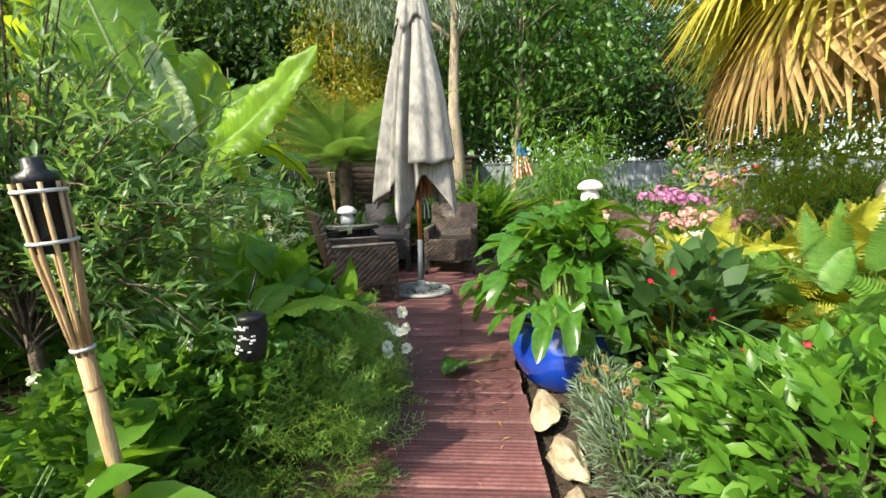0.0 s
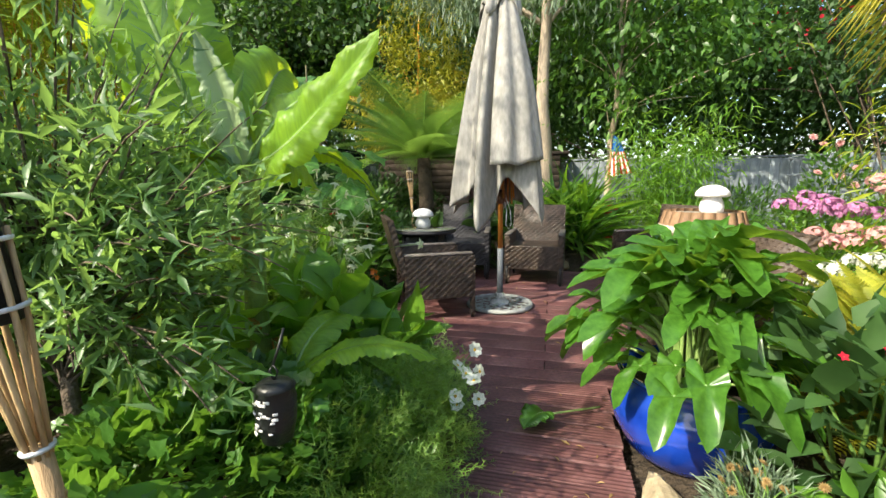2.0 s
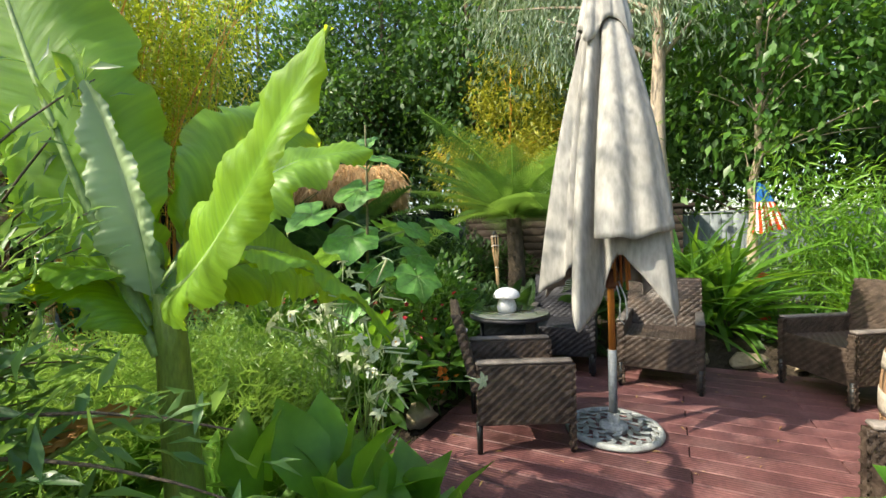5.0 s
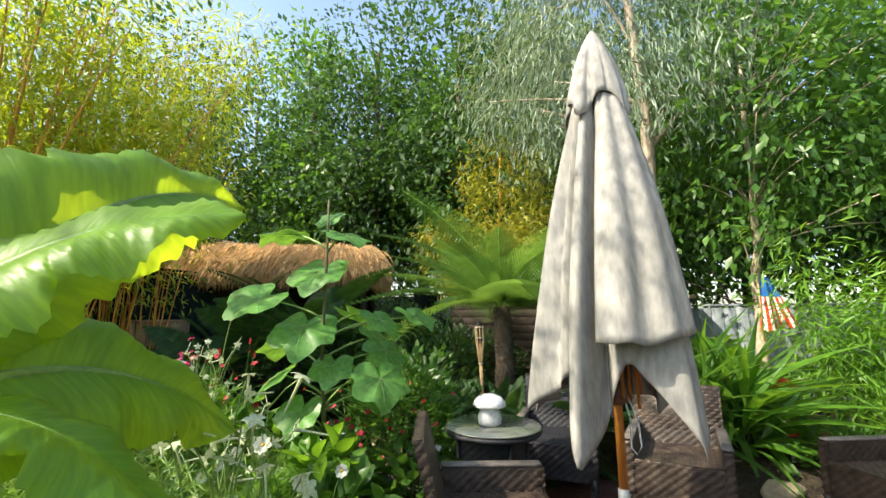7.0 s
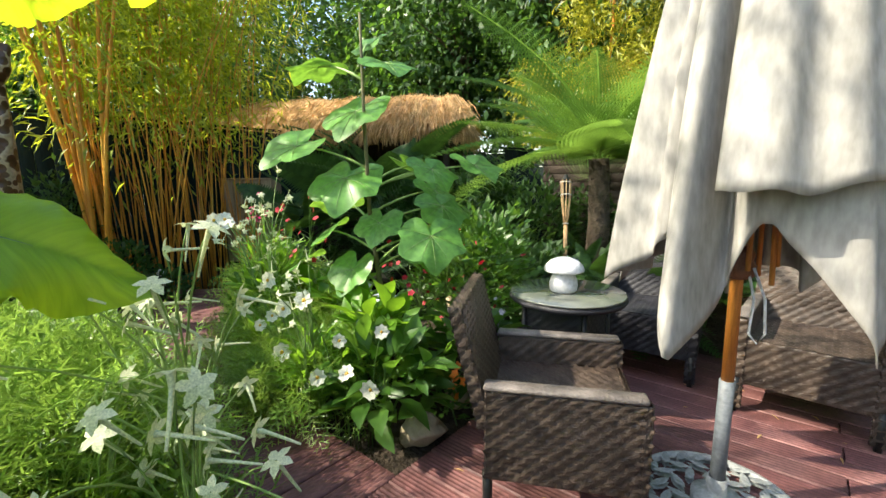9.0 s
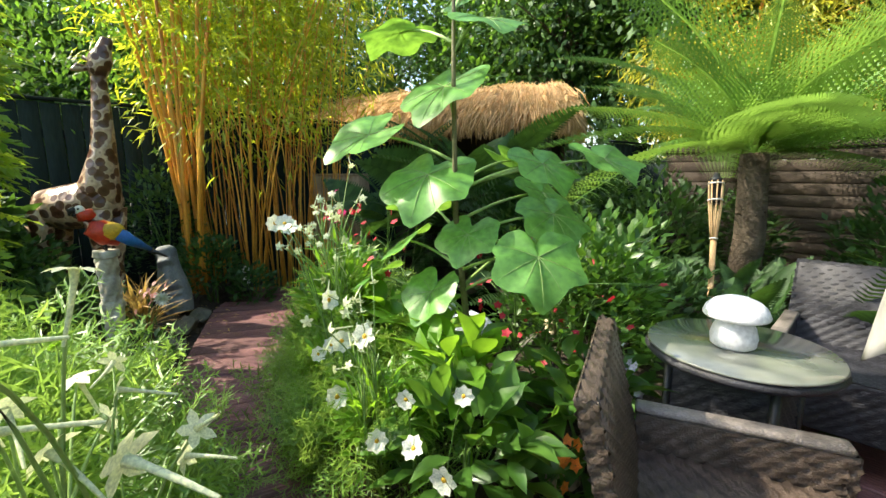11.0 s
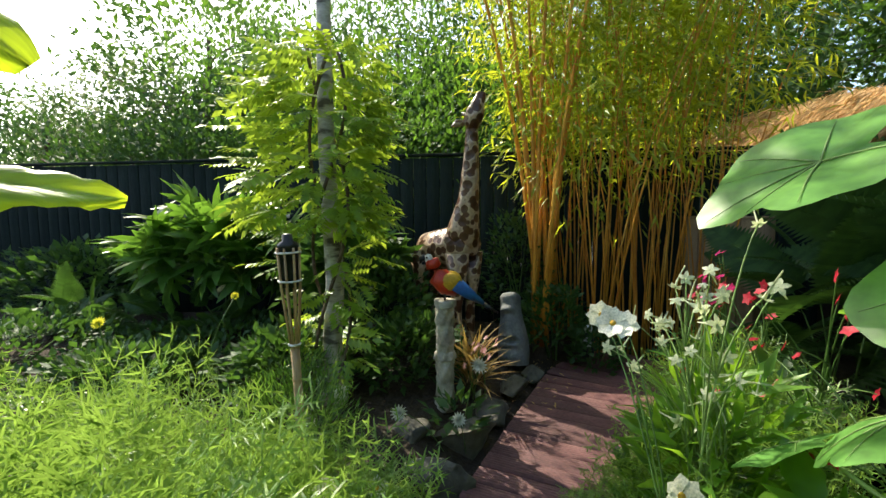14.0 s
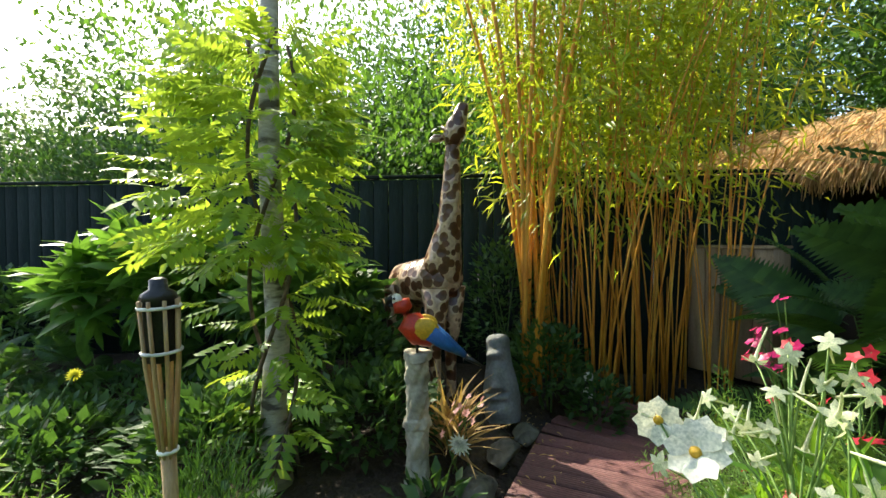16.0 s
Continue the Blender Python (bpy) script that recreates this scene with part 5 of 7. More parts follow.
def petals(kind, material):
    key = kind + material.name
    if key not in MESHES:
        me = mesh_of("flower", *flower_mesh(kind))
        me.materials.append(material)
        MESHES[key] = me
    return MESHES[key]


CENTRE = mesh_of("flower_centre", *ball((0, 0, 0.06), (0.2, 0.2, 0.12), 10, 6))
CENTRE.materials.append(M_YELLOW)


def flower_plant(name, label, xy, tips, kind, material, size, foliage=None, seed=0, centre=False, stem_mat=None, face=(0, -0.6, 0.6), group=""):
    """Stems that rise from one foot, each with a flower at its tip (world places)."""
    r = np.random.default_rng(seed + 55)
    z0 = gz(*xy)
    root = thing(name, label, "flower", (xy[0], xy[1], z0 - 0.01), group=group)
    o = np.array([xy[0], xy[1], z0 - 0.01])
    tips = list(tips)
    mains = []
    if len(tips) > 7:
        for k in range(max(3, len(tips) // 6)):
            e = (np.array(tips[int(r.integers(len(tips)))], float) - o) * [0.8, 0.8, 0.86]
            b = np.array([e[0] * 0.25 + r.normal(0, 0.04), e[1] * 0.25 + r.normal(0, 0.04), 0])
            C = bez(b, (b + e) / 2 + [r.normal(0, 0.03), r.normal(0, 0.03), 0.06], e, 8)
            mains.append(C)
            part("stem", tube(C, np.linspace(0.0055, 0.003, 8), 6), stem_mat or M_STEM, root)
    for tip in tips:
        e = np.array(tip, float) - o
        b = np.array([e[0] * 0.25 + r.normal(0, 0.03), e[1] * 0.25 + r.normal(0, 0.03), 0])
        if mains:
            C = mains[int(np.argmin([np.linalg.norm(c[-1] - e) for c in mains]))]
            b = C[int(r.integers(4, 8))]
            if e[2] < b[2] + 0.02:
                b = C[3]
        part("stem", tube(bez(b, [(b[0] + e[0]) / 2, (b[1] + e[1]) / 2, b[2] + (e[2] - b[2]) * 0.8], e, 6), np.linspace(0.003, 0.0018, 6), 5), stem_mat or M_STEM, root)
        f = Vector(unit(np.array(face) + r.normal(0, 0.75 if kind == "star" else 0.35, 3)))
        m = Matrix.Translation(e) @ f.to_track_quat("Z", "Y").to_matrix().to_4x4() @ Matrix.Diagonal((*([size * r.uniform(0.8, 1.15)] * 3), 1))
        fl = part("flower", petals(kind, material), None, root, m=m)
        if centre:
            part("flower_centre", CENTRE, None, fl, "yellow centre")
    if foliage:
        tm, n, sz, mt, rad, h = foliage
        d = sphere_dirs(n, r, -0.2)
        P = d * [rad, rad, h * 0.5] * (0.4 + 0.6 * r.random((n, 1))) + [0, 0, h * 0.5]
        part("foliage", cloud(tm, P, d * [1, 1, 0.4] + [0, 0, 0.5] + r.normal(0, 0.4, (n, 3)), sz * r.uniform(0.7, 1.3, n), rng=r), mt, root)
    return root


def big_leaf(name, root, base, ctrl, tip, width, material, seed=0, gutter=0.25, twist=0.0, stalk=0.12, notch=0.0, up=(0, 0, 1), label=""):
    """A broad strap leaf along a bent midrib, with waves and nicks at its margin."""
    r = np.random.default_rng(seed)
    ns, nw = 66, 8
    C = bez(base, ctrl, tip, ns)
    T = unit(np.gradient(C, axis=0))
    U = np.tile(np.array(up, float), (ns, 1))
    X = unit(np.cross(T, U))
    Z = np.cross(X, T)
    tw = radians(twist) * np.linspace(0, 1, ns)[:, None]
    X, Z = X * np.cos(tw) + Z * np.sin(tw), Z * np.cos(tw) - X * np.sin(tw)
    s = np.linspace(0, 1, ns)
    u = np.clip((s - stalk) / (1 - stalk), 0, 1)
    prof = np.sin(np.pi * np.clip(u, 0, 1) ** 0.72) ** 0.55 * (1 - 0.12 * u)
    prof = np.where(s <= stalk, 0.06, np.maximum(prof, 0.03))
    V = []
    for j in range(-nw, nw + 1):
        v = j / nw
        side = 3.0 if j > 0 else 0.0
        nick = 0.16 * np.clip(np.sin(23 * s + 2.3 * seed + side) - 0.86, 0, 1) / 0.14 + 0.10 * np.clip(np.sin(41 * s + 1.1 * seed + side) - 0.8, 0, 1) / 0.2
        edge = 1 + (0.06 * np.sin(17 * s + seed + side) - nick) * abs(v) ** 6
        w = width / 2 * prof * v * edge
        lift = gutter * np.abs(w) + 0.055 * width * np.sin(9 * s * np.pi + seed * 2 + (1.7 if j > 0 else 0)) * v * v - 0.5 * np.abs(w) * abs(v) ** 2 + 0.004 * np.sin(150 * s) * abs(v)
        V.append(C + X * w[:, None] + Z * lift[:, None])
    V = np.stack(V, 1)
    V = V.reshape(-1, 3)
    m = 2 * nw + 1
    F = []
    for i in range(ns - 1):
        for j in range(m - 1):
            a = i * m + j
            F += [(a, a + 1, a + m + 1), (a, a + m + 1, a + m)]
    ob = part(name, (V, np.array(F)), material, root, label, soft=True)
    uv = np.stack([np.repeat(s, m), np.tile(np.linspace(-1, 1, m), ns)], -1)
    ob.data.uv_layers.new(name="UVMap").data.foreach_set("uv", uv[np.array(F).ravel()].astype(np.float32).ravel())
    part("midrib", tube(C - Z * 0.006, np.linspace(0.016, 0.003, ns) * (width / 0.3) ** 0.5, 7), M_PSTEM, ob)
    return ob


def banana(xy, label, crown, leaves, r0=0.06):
    z0 = gz(*xy)
    root = thing("banana_plant", label, "banana plant", (xy[0], xy[1], z0 - 0.02))
    o = np.array([xy[0], xy[1], z0 - 0.02])
    c = np.array(crown) - o
    part("pseudostem", tube(bez((0, 0, 0), c * [0.4, 0.4, 0.5], c, 9), np.linspace(r0, r0 * 0.5, 9), 14), M_STEMB, root, "green stem with dry brown sheaths", soft=True)
    for k in range(4):
        a = k * 1.7
        big_leaf("dry_sheath", root, c * 0.15 * (k + 1) * 0.6, c * 0.4 + [0.1 * math.cos(a), 0.1 * math.sin(a), 0.05], c * 0.12 * (k + 1) + [0.14 * math.cos(a), 0.14 * math.sin(a), -0.02], 0.07, M_DRY, seed=k, label="dry brown sheath")
    if r0 > 0.05:
        big_leaf("dead_leaf", root, c * 0.72, c * 0.7 + [-0.10, -0.22, 0.12], c * 0.5 + [-0.16, -0.42, -0.02], 0.13, M_DRY, seed=9, gutter=0.9, label="withered brown leaf")
    for k, (b, m, t, w, mt, gut, tw, up) in enumerate(leaves):
        big_leaf("leaf", root, np.array(b) - o, np.array(m) - o, np.array(t) - o, w, mt, seed=k + 1, gutter=gut, twist=tw, up=up, label="pale furled leaf" if mt is M_FURL else "")
    return root


M_STEMB = rough_mat("banana_stem", [(0.3, (0.10, 0.17, 0.03)), (0.55, (0.20, 0.27, 0.05)), (0.72, (0.34, 0.20, 0.05))], 5, 0.5, stretch=(3, 3, 0.7))
CR = (-0.93, 2.05, 1.16)
UPZ = (0, 0, 1)
banana((-1.03, 2.14), "young banana plant with broad glowing green leaves", CR, [
    (CR, (-0.72, 2.0, 1.18), (-0.34, 1.94, 1.56), 0.25, M_BANANA, 0.5, 0, (0.3, -1, 0.6)),
    ((-0.94, 2.03, 1.10), (-0.95, 2.02, 1.36), (-1.05, 1.97, 1.63), 0.14, M_FURL, 1.1, 0, (0.4, -1, 0.0)),
    ((-0.98, 2.03, 1.08), (-1.22, 1.93, 1.6), (-1.36, 1.86, 2.35), 0.44, M_BANANA, 0.2, 0, (0.5, -1, 0.1)),
    (CR, (-0.70, 2.20, 1.36), (-0.52, 2.34, 1.02), 0.22, M_BANANA, 0.3, 10, UPZ),
    (CR, (-1.16, 1.90, 1.32), (-1.34, 1.72, 1.04), 0.24, M_BANANA, 0.3, -10, UPZ),
    ((-0.96, 2.08, 1.16), (-1.45, 2.2, 1.52), (-2.12, 2.50, 1.38), 0.30, M_BANANA, 0.3, 0, (0.1, 0.7, 0.7)),
    (CR, (-1.05, 2.42, 1.72), (-1.27, 2.93, 1.70), 0.34, M_BANANA, 0.3, 0, (0.9, 0.2, 0.5)),
    (CR, (-1.02, 2.38, 1.38), (-1.07, 2.79, 1.04), 0.36, M_BANANA, 0.25, 0, (0.8, 0.3, 0.6)),
    ((-0.98, 2.06, 1.22), (-1.42, 2.24, 2.15), (-2.02, 2.42, 1.62), 0.58, M_BANANA, 0.15, 0, (0.1, 0.8, 0.6)),
    (CR, (-0.86, 2.20, 1.50), (-0.62, 2.42, 1.50), 0.28, M_BANANA, 0.25, 0, (0.2, -0.6, 0.8)),
    ((-0.95, 2.04, 1.02), (-1.0, 1.98, 1.25), (-1.35, 2.0, 1.22), 0.24, M_BANANA, 0.3, 0, UPZ),
])
LB = (-0.66, 1.80, 0.40)
banana((-0.72, 1.80), "small banana sucker with low arching leaves", LB, [
    (LB, (-0.45, 1.85, 0.66), (-0.17, 1.95, 0.50), 0.19, M_BANANA, 0.35, 0, UPZ),
    (LB, (-0.76, 1.60, 0.66), (-0.84, 1.45, 0.48), 0.19, M_BANANA, 0.3, 0, UPZ),
    (LB, (-0.66, 2.05, 0.68), (-0.58, 2.25, 0.50), 0.20, M_BANANA, 0.3, 0, UPZ),
    (LB, (-0.90, 1.72, 0.66), (-1.10, 1.60, 0.50), 0.19, M_BANANA, 0.3, 0, UPZ),
], 0.04)


def tree(name, label, xy, trunk, r0, crowns, clumps, per, tmpl, size, material, bark=None, spread=0.28, droop=0.0, seed=0, limbs=14, r_top=0.3, group=""):
    """Trunk through points, limbs to the crown, leaves in clumps with gaps between."""
    r = np.random.default_rng(seed + 900)
    z0 = gz(*xy)
    root = thing(name, label, "tree", (xy[0], xy[1], z0 - 0.03), group=group)
    T = np.array(trunk, float)
    n = 12
    tt = np.linspace(0, len(T) - 1, n)
    P = np.stack([np.interp(tt, np.arange(len(T)), T[:, i]) for i in range(3)], -1)
    P[1:-1, :2] += r.normal(0, r0 * 0.25, (n - 2, 2))
    part("trunk", tube(P, np.linspace(r0, r0 * r_top, n) + np.where(np.arange(n) == 0, r0 * 0.3, 0), 12), bark or M_BARK, root, soft=True)
    C = []
    for c, R in crowns:
        k = max(2, int(clumps * np.prod(R) ** 0.67 / sum(np.prod(q) ** 0.67 for _, q in crowns)))
        d = sphere_dirs(k, r)
        C.append(np.array(c) + d * np.array(R) * (0.35 + 0.65 * r.random((k, 1)) ** 0.5))
    C = np.concatenate(C)
    limb = []
    for i in r.choice(len(C), min(limbs, len(C)), replace=False):
        j = int(np.argmin(np.linalg.norm(P - C[i] * [1, 1, 0.8], axis=1)))
        j = max(2, min(j, n - 1))
        rb = r0 * (1 - 0.7 * j / n) * (0.25 if r0 < 0.1 else 0.45)
        limb.append(tube(bez(P[j], (P[j] + C[i]) / 2 + [0, 0, 0.15], C[i], 6), np.linspace(rb, 0.006, 6), 6))
    for lb in limb:
        part("limb", lb, bark or M_BARK, root)
    N = len(C) * per
    L = np.repeat(C, per, 0) + r.normal(0, 1, (N, 3)) * np.repeat(r.uniform(0.6, 1.3, len(C)), per)[:, None] * spread
    D = r.normal(0, 0.6, (N, 3)) + [0, 0, -droop] + unit(L - C.mean(0)) * 0.5
    part("crown", cloud(tmpl, L, D, size * r.uniform(0.6, 1.3, N), rng=r, jitter=0.6), material, root)
    return root


# olive by the path
def olive():
    r = np.random.default_rng(31)
    xy = (-1.24, 1.52)
    root = thing("olive_tree", "small olive tree with narrow grey-green leaves", "tree", (*xy, gz(*xy) - 0.02))
    part("trunk", tube([(0, 0, 0), (0.02, 0.01, 0.3), (-0.02, 0.03, 0.55), (0.03, 0.0, 0.8)], [0.03, 0.024, 0.02, 0.016], 9), M_BARK, root, soft=True)
    P, D = [], []
    for k in range(140):
        low = k % 5 < 2
        a = r.uniform(0, 2 * math.pi)
        if low:
            e = np.array([0.84 * r.uniform(0.2, 1), 0.36 * r.uniform(-0.9, 1), 0.58 + r.uniform(-0.15, 0.70)])
        else:
            e = np.array([0.62 * math.cos(a) * r.uniform(0.4, 1), 0.55 * math.sin(a) * r.uniform(0.4, 1), 0.70 + r.uniform(0, 0.9)])
        b = np.array([0.0, 0.01, r.uniform(0.35, 0.8)])
        C = bez(b, (b + e) / 2 + [0, 0, 0.18], e, 9)
        part("branch", tube(C, np.linspace(0.006, 0.0015, 9), 5), M_BARK, root)
        t = r.uniform(0.3, 1.0, 58)
        q = np.stack([np.interp(t, np.linspace(0, 1, 9), C[:, i]) for i in range(3)], -1)
        tg = unit(e - b)
        P.append(q + r.normal(0, 0.03, q.shape))
        D.append(tg * 0.7 + r.normal(0, 0.6, q.shape) + [0, 0, 0.15])
    P, D = np.concatenate(P), np.concatenate(D)
    part("foliage", cloud(LANCE, P, D, 0.066 * r.uniform(0.7, 1.3, len(P)), rng=r, jitter=0.8), M_OLIVE, root)


olive()


def foxglove_tree():
    """A young foxglove tree: one stem, big heart-shaped leaves in pairs."""
    o = np.array([-2.02, 4.28, gz(-2.02, 4.28) - 0.02])
    root = thing("foxglove_tree", "young foxglove tree with huge heart-shaped leaves on one stem", "tree", o)
    stem = np.array([(0, 0, 0), (0.04, -0.08, 0.5), (0.10, -0.2, 1.0), (0.18, -0.28, 1.5), (0.2, -0.3, 1.95)])
    part("stem", tube(stem, [0.020, 0.016, 0.012, 0.009, 0.006], 9), M_BARKG, root, soft=True)
    def prof(a):
        d = abs(a)
        r = 0.61 + 0.17 * math.exp(-(d / 0.26) ** 2) + 0.13 * math.exp(-((d - 1.1) / 0.28) ** 2) + 0.06 * math.exp(-((d - 2.1) / 0.35) ** 2)
        return r * (1 - 0.6 * math.exp(-((math.pi - d) / 0.26) ** 2)) * (1 + 0.03 * math.sin(11 * a))
    geos, vein = [], []
    for c, w, dr in ((0.15, 0.03, 0.3), (0.05, 0.045, 0.5), (0.28, 0.035, 0.2)):
        g = smooth(mesh_of("leaf", *lobed(prof, 5, 48, c, w, dr)))
        g.materials.append(M_PAUL)
        geos.append(g)
        lines = []
        for a in (0, 1.1, -1.1, 2.1, -2.1, 0.5, -0.5):
            u = np.linspace(0, 0.92, 7) * prof(a)
            x, y = np.sin(a) * u, np.cos(a) * u
            z = c * np.abs(x) ** 1.1 - dr * np.maximum(0, y) ** 2 + w * np.linspace(0, 0.92, 7) * math.sin(5 * a) - 0.25 * x * x + 0.006
            lines.append(tube(np.stack([x, y, z], -1), np.linspace(0.008, 0.002, 7), 5))
        v = mesh_of("vein", *join(lines))
        v.materials.append(M_PSTEM)
        vein.append(v)
    tips = [  # leaf centre, the way its tip points, size, tilt of its face
        ((-1.82, 3.92, 1.72), (0.15, -0.75, -0.55), 0.25), ((-1.88, 3.88, 1.38), (0.35, -0.7, -0.5), 0.27),
        ((-2.145, 3.761, 1.55), (-0.30, -0.83, -0.42), 0.26, -20), ((-1.50, 4.14, 1.42), (0.8, -0.1, -0.5), 0.19),
        ((-1.55, 4.28, 1.22), (0.8, -0.2, -0.5), 0.21), ((-1.58, 4.17, 0.98), (0.7, -0.5, -0.6), 0.18),
        ((-1.74, 3.98, 1.14), (0.3, -0.7, -0.6), 0.18), ((-2.12, 3.92, 1.08), (-0.6, -0.6, -0.5), 0.22),
        ((-1.95, 3.95, 0.86), (0.1, -0.7, -0.7), 0.20), ((-1.68, 4.00, 1.95), (0.8, -0.3, -0.3), 0.21),
        ((-2.10, 3.90, 1.98), (-0.85, -0.2, -0.05), 0.22), ((-1.86, 4.06, 2.08), (0.0, 0.5, 0.5), 0.14),
        ((-2.30, 4.15, 1.25), (-0.8, 0.3, -0.4), 0.24), ((-2.45, 3.95, 0.85), (-0.7, -0.4, -0.5), 0.22),
        ((-1.95, 4.45, 1.45), (0.2, 0.8, -0.4), 0.22), ((-1.95, 4.5, 1.0), (0.3, 0.8, -0.4), 0.24), ((-1.44, 4.06, 1.08), (0.6, -0.45, -0.6), 0.23), ((-1.38, 4.36, 1.44), (0.8, -0.1, -0.4), 0.20), ((-1.72, 4.42, 1.30), (0.7, 0.1, -0.5), 0.2),
    ]
    for k, (c, d, s, *roll) in enumerate(tips):
        e = np.array(c) + [-0.09, 0.09, -0.11] - o
        y = Vector(unit(d))
        x = y.cross(Vector((0, 0, 1))).normalized()
        z = x.cross(y)
        m = Matrix((x, y, z)).transposed().to_4x4() @ Matrix.Rotation(radians(roll[0] if roll else 0), 4, "Y")
        ob = part("leaf", geos[k % 3], None, root, m=Matrix.Translation(e) @ m @ Matrix.Diagonal((s * 1.12, s * 1.12, s * 1.12, 1)))
        part("vein", vein[k % 3], None, ob, "pale veins")
        h = max(0.3, e[2] - 0.12)
        b = np.array([np.interp(h, stem[:, 2], stem[:, i]) for i in range(3)])
        part("leaf_stalk", tube(bez(b, (b + e) / 2 + [0, 0, 0.05], e, 6), np.linspace(0.008, 0.005, 6), 6), M_PSTEM, root)


M_BARKG = rough_mat("young_bark", [(0.3, (0.08, 0.08, 0.035)), (0.7, (0.16, 0.15, 0.07))], 9, 0.7)
foxglove_tree()


def arum():
    """Glossy arrow-shaped leaves rising from the blue pot."""
    o = np.array([POT[0], POT[1], POT[2] + 0.31])
    root = thing("arum_lily", "arum lily with glossy arrow-shaped leaves in the blue pot", "plant", o)
    r = np.random.default_rng(17)
    def prof(a):
        d = abs(a)
        return 0.36 + 0.64 * math.exp(-(d / 0.42) ** 2) + 0.16 * math.exp(-((d - 2.6) / 0.3) ** 2) - 0.05 * math.exp(-((math.pi - d) / 0.2) ** 2)
    geos = [mesh_of("leaf", *lobed(prof, 4, 34, c, 0.09, dr)) for c, dr in ((0.5, 0.3), (0.8, 0.55), (0.3, 0.8))]
    for g in geos:
        g.materials.append(M_ARUM)
        smooth(g)
    for k in range(150):
        a = r.uniform(0, 2 * math.pi)
        lev = r.random()
        rad = 0.04 + 0.46 * (1 - lev) * r.uniform(0.4, 1.0) + 0.08 * r.random()
        z = 0.16 + 0.40 * lev + 0.06 * r.normal()
        e = np.array([rad * math.cos(a), rad * math.sin(a), z])
        d = Vector((math.cos(a) + r.normal(0, 0.25), math.sin(a) + r.normal(0, 0.25), (1.1 * lev - 0.25 if lev > 0.25 else -0.2) + r.normal(0, 0.25))).normalized()
        x = d.cross(Vector((0, 0, 1))).normalized()
        zz = x.cross(d)
        s = r.uniform(0.13, 0.21)
        part("leaf", geos[k % 3], None, root, m=Matrix.Translation(e) @ Matrix((x, d, zz)).transposed().to_4x4() @ Matrix.Diagonal((s, s, s, 1)))
        b = np.array([0.08 * math.cos(a), 0.08 * math.sin(a), 0])
        part("leaf_stalk", tube(bez(b, b * 1.2 + [0, 0, max(0.1, z * 0.8)], e, 6), np.linspace(0.009, 0.005, 6), 6), M_PSTEM, root)


arum()


def tree_fern(xy, h):
    r = np.random.default_rng(41)
    root = thing("tree_fern", "tree fern with a dark shaggy trunk and arching feathery fronds", "tree fern", (*xy, gz(*xy) - 0.02))
    part("trunk", tube([(0, 0, 0), (0.03, 0, h * 0.5), (0, 0, h)], [0.13, 0.11, 0.10], 14), M_BARK, root, soft=True)
    k = 500
    a = r.uniform(0, 2 * math.pi, k)
    P = np.stack([0.11 * np.cos(a), 0.11 * np.sin(a), r.uniform(0.1, h, k)], -1)
    tagged(part("root_fibre", cloud(NARROW, P, np.stack([np.cos(a), np.sin(a), np.full(k, 0.4)], -1), 0.07, rng=r), M_SHADE, root), kind="stuff")
    geos = [mesh_of("frond", *frond(36, dr, 0.25, 0.032, 0.2, 0.10, 11)) for dr in (0.45, 0.7, 0.35)]
    for g in geos:
        g.materials.append(M_FERN)
    for i in range(30):
        a = i * 2.4 + r.normal(0, 0.2)
        up = (1.9 if i < 8 else 1.1 if i < 18 else 0.45) + r.normal(0, 0.15)
        d = Vector((math.cos(a), math.sin(a), up)).normalized()
        x = d.cross(Vector((0, 0, 1))).normalized()
        s = r.uniform(1.3, 1.75)
        part("frond", geos[i % 3] if i > 6 else geos[1], None, root, m=Matrix.Translation((0, 0, h)) @ Matrix((x, d, x.cross(d))).transposed().to_4x4() @ Matrix.Diagonal((s, s, s, 1)))


tree_fern((-1.72, 7.0), 1.32)


